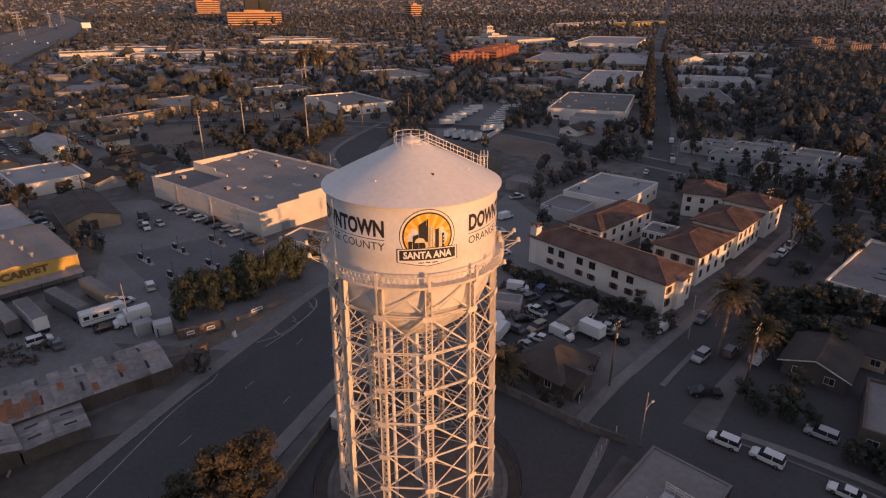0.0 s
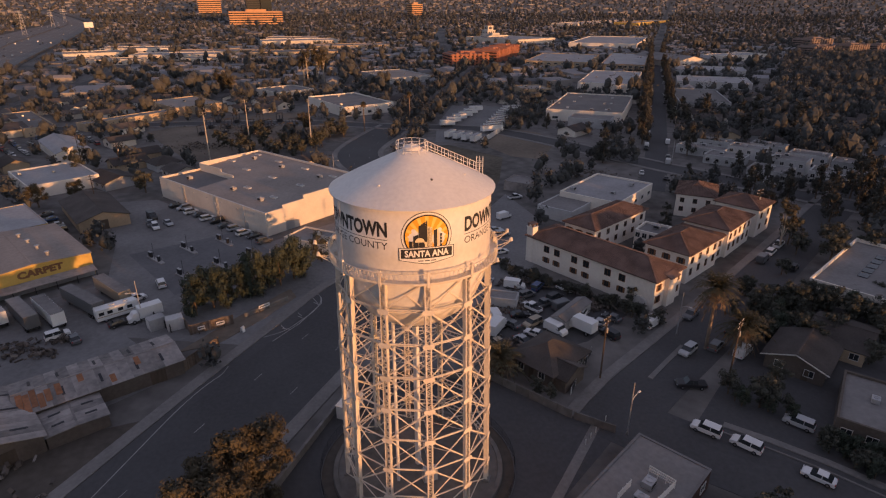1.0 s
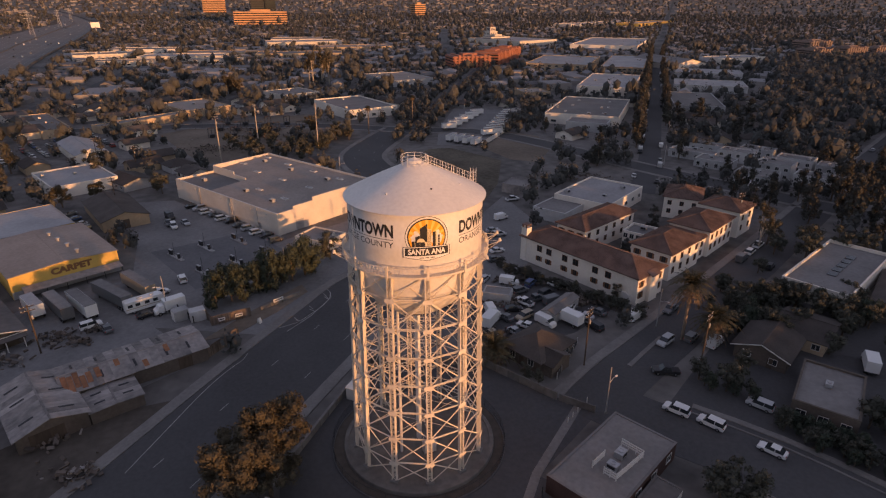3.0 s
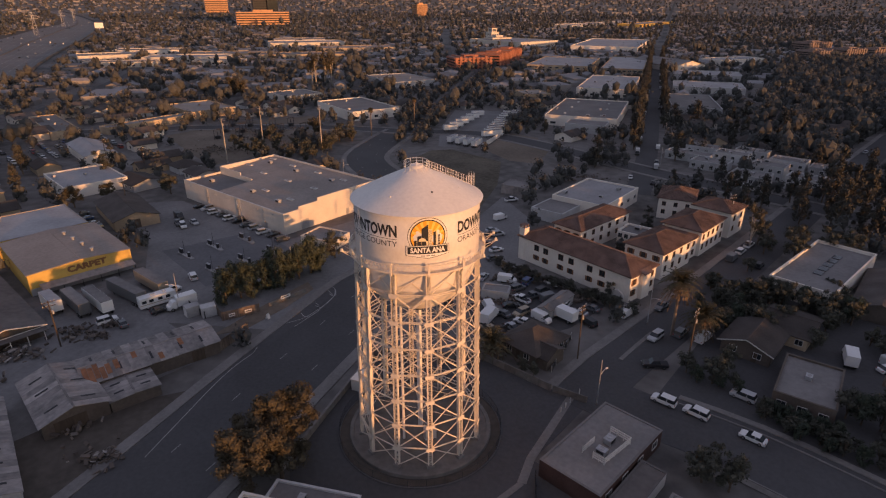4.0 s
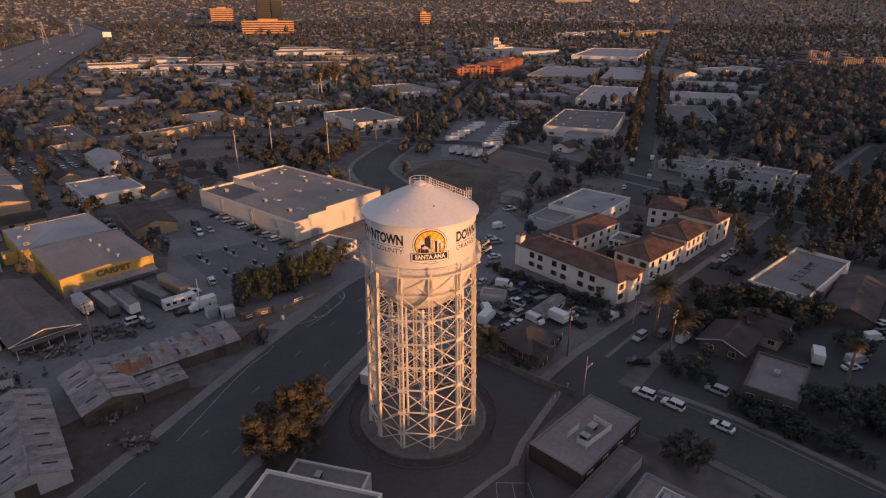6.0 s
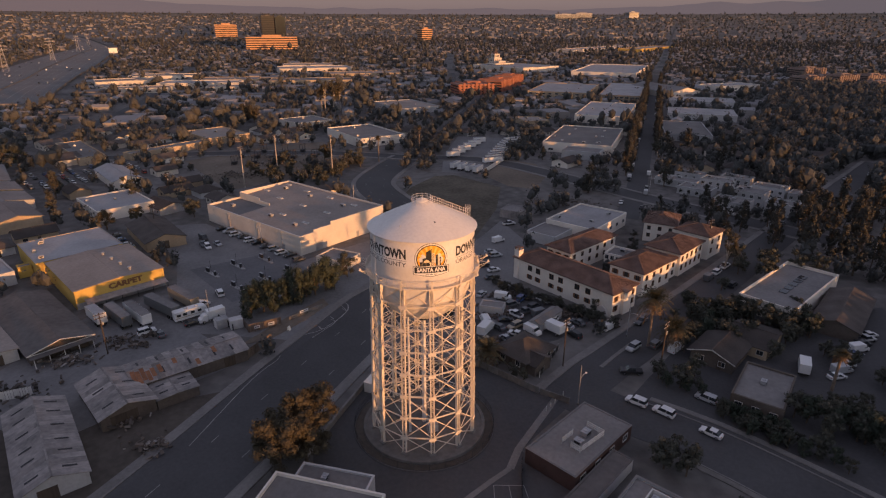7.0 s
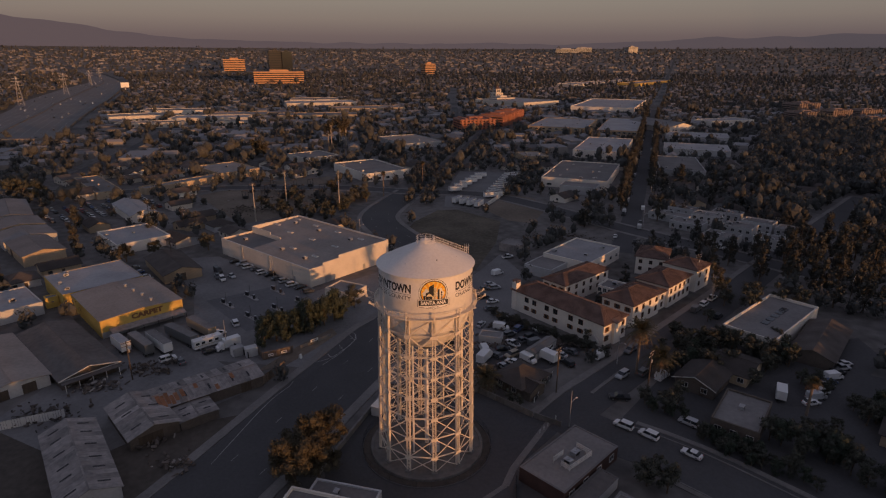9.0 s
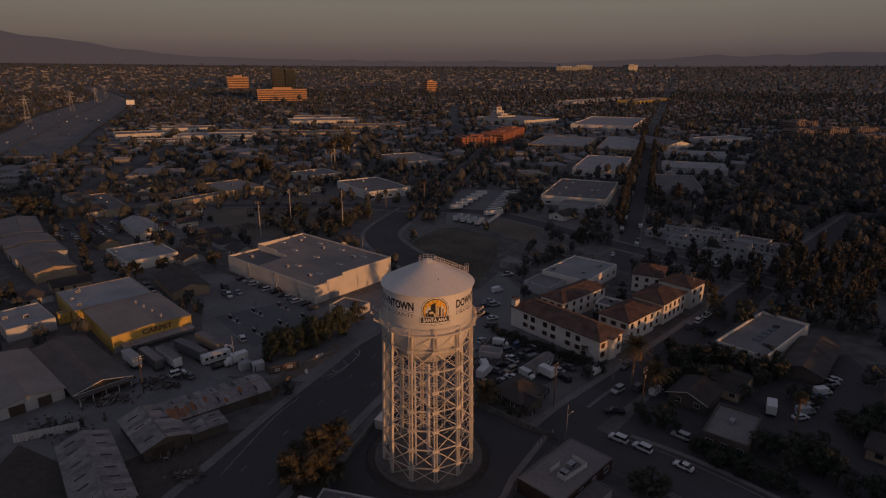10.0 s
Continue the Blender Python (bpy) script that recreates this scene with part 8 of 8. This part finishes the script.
n_house, n_store = 0, 0
for ring, (r0, r1, step) in enumerate(((0, 420, 14.5), (420, 1000, 16.5), (1000, 2000, 25.0), (2000, 4400, 48.0))):
    y = -20.0
    while y < r1:
        x = -0.8 * (y + 112) - 40
        while x < 0.8 * (y + 112) + 40:
            jit = 3.0 if ring == 0 else 0.42 * step
            px, py = x + rnd.uniform(-jit, jit), y + rnd.uniform(-jit, jit)
            x += step
            dist = math.hypot(px, py)
            if not r0 <= dist < r1 or (py < 60 and abs(px) < 90):
                continue
            industrial = px < 0.35 * py + 20 and rnd.random() < 0.12 or rnd.random() < 0.05
            turn = grain(px, py) + rnd.choice((0, 90, 180, 270)) + rnd.uniform(-2, 2)
            if ring == 0:
                if industrial and n_store < 70:
                    k = rnd.randrange(4)
                    if is_free(px, py, 15):
                        m = pose(px, py, 0, 0, 0, turn)
                        stores[k] = stores.get(k) or store_template(k)
                        if "set" not in stores[k]:
                            stores[k].matrix_world = m
                            stores[k]["set"] = 1
                        else:
                            copy_thing(stores[k], m)
                        mark(px, py, 15)
                        n_store += 1
                        continue
                if rnd.random() < 0.9 and is_free(px, py, 5) and n_house < (150 if px < 0.42 * py + 20 else 175):
                    k = rnd.randrange(5)
                    m = pose(px, py, 0, 0, 0, turn)
                    houses[k] = houses.get(k) or house_template(k)
                    if "set" not in houses[k]:
                        houses[k].matrix_world = m
                        houses[k]["set"] = 1
                    else:
                        copy_thing(houses[k], m)
                    mark(px, py, 5)
                    n_house += 1
            elif rnd.random() < (0.72 if ring == 1 else 0.5) and is_free(px, py, 6):
                if industrial:
                    w, d, h = rnd.uniform(8, 22), rnd.uniform(6, 12), rnd.uniform(4, 6.5)
                    far_house(px, py, w, d, h, turn, True, 0, 1)
                    mark(px, py, 10)
                else:
                    far_house(px, py, rnd.uniform(5, 8), rnd.uniform(4, 5.5), rnd.uniform(2.8, 4.2), turn, False, 0, 1)
                    mark(px, py, 5)
        y += step
fh = mesh("distant_houses", far_v, far_f, [FAR_ROOF, FAR_WALL])
fh.polygons.foreach_set("material_index", far_m)
tagged(new("distant_houses", fh), "distant bungalows and stores of the town", "houses", kind="stuff")

# street and garden trees, single ones first
spots = []
y = 30.0
while y < 330:
    x = -0.8 * (y + 112) - 30
    while x < 0.8 * (y + 112) + 30:
        px, py = x + rnd.uniform(-4, 4), y + rnd.uniform(-4, 4)
        x += 10.5
        if is_free(px, py, 0) and rnd.random() < (0.85 if px > 0.42 * py + 20 else 0.42):
            spots.append((px, py))
    y += 10.5
for px, py in spots:
    dark_side = px > 0.42 * py + 20
    tree("dark" if rnd.random() < (0.3 if dark_side else 0.12) else "broad", px, py, rnd.uniform(0.65, 1.25))

# distant trees and the added shade trees, joined
r = np.random.default_rng(3)
quads = []


ball_v, ball_f = np.array(BALL_V), np.array(BALL_F)
OCTA_V = np.array([(1, 0, 0), (0, 1, 0), (-1, 0, 0), (0, -1, 0), (0, 0, 1), (0, 0, -1)], float)
OCTA_F = np.array([(0, 1, 4), (1, 2, 4), (2, 3, 4), (3, 0, 4), (1, 0, 5), (2, 1, 5), (3, 2, 5), (0, 3, 5)])
cores, core_faces, core_count = [], [], [0]


def far_tree(px, py, h, w, n, leaf):
    """A crown of leaf cards round three or four dense cores."""
    z0 = ground_height(px, py)
    c = r.normal(size=(n, 3)) * np.array([0.36, 0.36, 0.23]) * np.array([w, w, h])
    c = np.clip(c, [-w, -w, -h * 0.42], [w, w, h * 0.45]) + np.array([px, py, z0 + h * 0.55])
    d = r.normal(size=(n, 3))
    d /= np.linalg.norm(d, axis=1)[:, None]
    u = np.cross(d, r.normal(size=(n, 3)))
    u /= np.linalg.norm(u, axis=1)[:, None]
    v = np.cross(d, u)
    s = (leaf * r.uniform(0.7, 1.4, n))[:, None]
    quads.append(np.stack([c - u * s, c - v * s * 0.6, c + u * s, c + v * s * 0.6], 1).reshape(-1, 3))
    for k in range(3 if n > 20 else 1):
        o = np.array([px, py, z0 + h * 0.5]) + r.normal(size=3) * np.array([0.32 * w, 0.32 * w, 0.14 * h])
        bv, bf = (ball_v, ball_f) if n > 20 else (OCTA_V, OCTA_F)
        cores.append(o + bv * np.array([0.5 * w, 0.5 * w, 0.29 * h]) * (1.0 if n > 20 else 1.25) * r.uniform(0.7, 1.2, (len(bv), 1)))
        core_faces.append(bf + core_count[0])
        core_count[0] += len(bv)


for r0, r1, step, n, leaf, p in ((0, 330, 10.5, 0, 0, 0), (260, 700, 8.5, 70, 0.55, 0.92), (700, 1300, 11.0, 30, 0.95, 0.95), (1300, 2400, 18.0, 9, 2.3, 0.95), (2400, 4700, 35.0, 6, 4.0, 0.62)):
    if not n:
        continue
    y = 60.0 if r0 else -300.0
    while y < r1:
        x = -0.8 * (y + 112) - 40
        while x < 0.8 * (y + 112) + 40:
            px, py = x + rnd.uniform(-0.45, 0.45) * step, y + rnd.uniform(-0.45, 0.45) * step
            x += step
            if not r0 <= math.hypot(px, py) < r1 or not is_free(px, py, 0):
                continue
            if rnd.random() < p * ((1.0 if math.hypot(px, py) < 420 else 0.72) if px > 0.42 * py else 0.66):
                h = rnd.uniform(4.5, 8.5) if rnd.random() < 0.90 else rnd.uniform(9, 17)
                k = 1.0 if r1 < 2000 else 1.5
                far_tree(px, py, h * k, h * 0.42 * k * rnd.uniform(0.8, 1.3), n, leaf)
        y += step
# tall dense groves east of the avenue
y = 150.0
while y < 640:
    x = 0.62 * y + 42
    while x < 0.62 * y + 185:
        px, py = x + rnd.uniform(-3, 3), y + rnd.uniform(-3, 3)
        x += 6.5
        if is_free(px, py, 0) and rnd.random() < 0.85:
            h = rnd.uniform(8, 14)
            far_tree(px, py, h, h * 0.34 * rnd.uniform(0.8, 1.3), 80, 0.55)
    y += 6.5
for px, py, k in spare_trees:
    far_tree(px, py, 7.5 * k, 3.2 * k, 120, 0.5)
# unseen trees added on the sunny side, behind the camera, to shade the streets
y = -330.0
while y < 70:
    x = -230.0
    while x < 400:
        px, py = x + rnd.uniform(-3.5, 3.5), y + rnd.uniform(-3.5, 3.5)
        x += 8.0
        if rnd.random() > 0.94 or not (py < -50 or px > 0.82 * (py + 112) + 22):
            continue
        across = 0.73 * px + 0.68 * py
        # heights set the shade line; lower ones let sun reach the tower
        h = 7.5 if py > -50 else (6.2 if -9 < across < 8 else 10.0) - 0.05 * (py + 50) * (1 if py > -190 else 0.6)
        far_tree(px, py, h + rnd.uniform(-1.2, 1.2), rnd.uniform(3, 4.5), 24, 1.0)
    y += 8.0
allq = np.concatenate(quads)
me = bpy.data.meshes.new("distant_trees")
me.from_pydata(allq.tolist() + np.concatenate(cores).tolist(), [], np.arange(len(allq)).reshape(-1, 4).tolist() + (np.concatenate(core_faces) + len(allq)).tolist())
me.materials.append(FAR_LEAF)
tagged(new("distant_trees", me), "dark trees spread over the distant town, and unseen trees added for shade", "trees", kind="stuff")

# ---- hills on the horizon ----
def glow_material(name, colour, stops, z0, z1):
    """A distant thing with haze painted on as emission colour, by its height."""
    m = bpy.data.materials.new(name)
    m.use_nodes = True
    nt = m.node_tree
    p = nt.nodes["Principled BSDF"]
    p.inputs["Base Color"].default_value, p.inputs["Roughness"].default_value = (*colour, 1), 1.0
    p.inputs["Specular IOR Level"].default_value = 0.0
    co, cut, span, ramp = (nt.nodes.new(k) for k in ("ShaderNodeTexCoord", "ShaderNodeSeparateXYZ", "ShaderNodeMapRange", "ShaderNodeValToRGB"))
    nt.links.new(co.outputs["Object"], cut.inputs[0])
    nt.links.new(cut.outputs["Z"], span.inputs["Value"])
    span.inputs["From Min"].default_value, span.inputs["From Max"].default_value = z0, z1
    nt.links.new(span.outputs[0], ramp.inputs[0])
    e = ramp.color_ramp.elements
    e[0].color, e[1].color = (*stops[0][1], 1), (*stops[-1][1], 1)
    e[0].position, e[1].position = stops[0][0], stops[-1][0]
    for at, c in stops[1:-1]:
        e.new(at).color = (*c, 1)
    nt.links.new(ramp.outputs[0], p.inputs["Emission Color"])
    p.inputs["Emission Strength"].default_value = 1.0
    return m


def hills(name, y_far, base, spans, mat, label):
    vs, fs, n = [], [], 160
    for i in range(n + 1):
        a = radians(-62 + 124 * i / n)
        h = base + 20 * noise.noise(Vector((i * 0.11, 3.1, 0))) + 14 * noise.noise(Vector((i * 0.35, 7.1, 0)))
        for deg, wdt, top in spans:
            h += top * math.exp(-(((-62 + 124 * i / n) - deg) / wdt) ** 2) * (1 + 0.12 * noise.noise(Vector((i * 0.22, deg, 1))))
        for k, z in ((1.0, -5), (1.004, h * 0.8), (1.012, h)):
            vs.append((y_far * k * math.sin(a), y_far * k * math.cos(a), z))
    for i in range(n):
        fs += [(3 * i, 3 * i + 3, 3 * i + 4, 3 * i + 1), (3 * i + 1, 3 * i + 4, 3 * i + 5, 3 * i + 2)]
    tagged(new(name, mesh(name, vs, fs, mat, True)), label, "hills", kind="structure")


# the hills' haze is painted as emission, brighter than the light on them
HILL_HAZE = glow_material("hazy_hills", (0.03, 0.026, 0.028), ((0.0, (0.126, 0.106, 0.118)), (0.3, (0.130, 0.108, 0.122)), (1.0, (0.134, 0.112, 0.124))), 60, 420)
hills("backdrop_hills", 4720, 190, ((-46, 17, 235), (24, 9, 22), (38, 10, 42)), HILL_HAZE, "mauve hills along the horizon with haze painted as glow")
# dusty evening haze over the horizon: glow painted on a sheet behind the hills
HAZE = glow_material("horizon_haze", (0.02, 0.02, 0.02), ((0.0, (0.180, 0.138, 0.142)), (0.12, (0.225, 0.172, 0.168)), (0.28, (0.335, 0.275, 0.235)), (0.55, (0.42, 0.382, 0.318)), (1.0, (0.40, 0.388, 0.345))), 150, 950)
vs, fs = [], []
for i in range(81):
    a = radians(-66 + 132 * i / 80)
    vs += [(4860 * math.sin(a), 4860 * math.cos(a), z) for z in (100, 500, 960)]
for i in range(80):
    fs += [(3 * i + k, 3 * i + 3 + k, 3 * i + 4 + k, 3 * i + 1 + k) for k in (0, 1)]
tagged(new("backdrop_haze", mesh("backdrop_haze", vs, fs, HAZE, True)), "glowing backdrop sheet painted as dusty mauve evening haze", "sky", kind="structure")
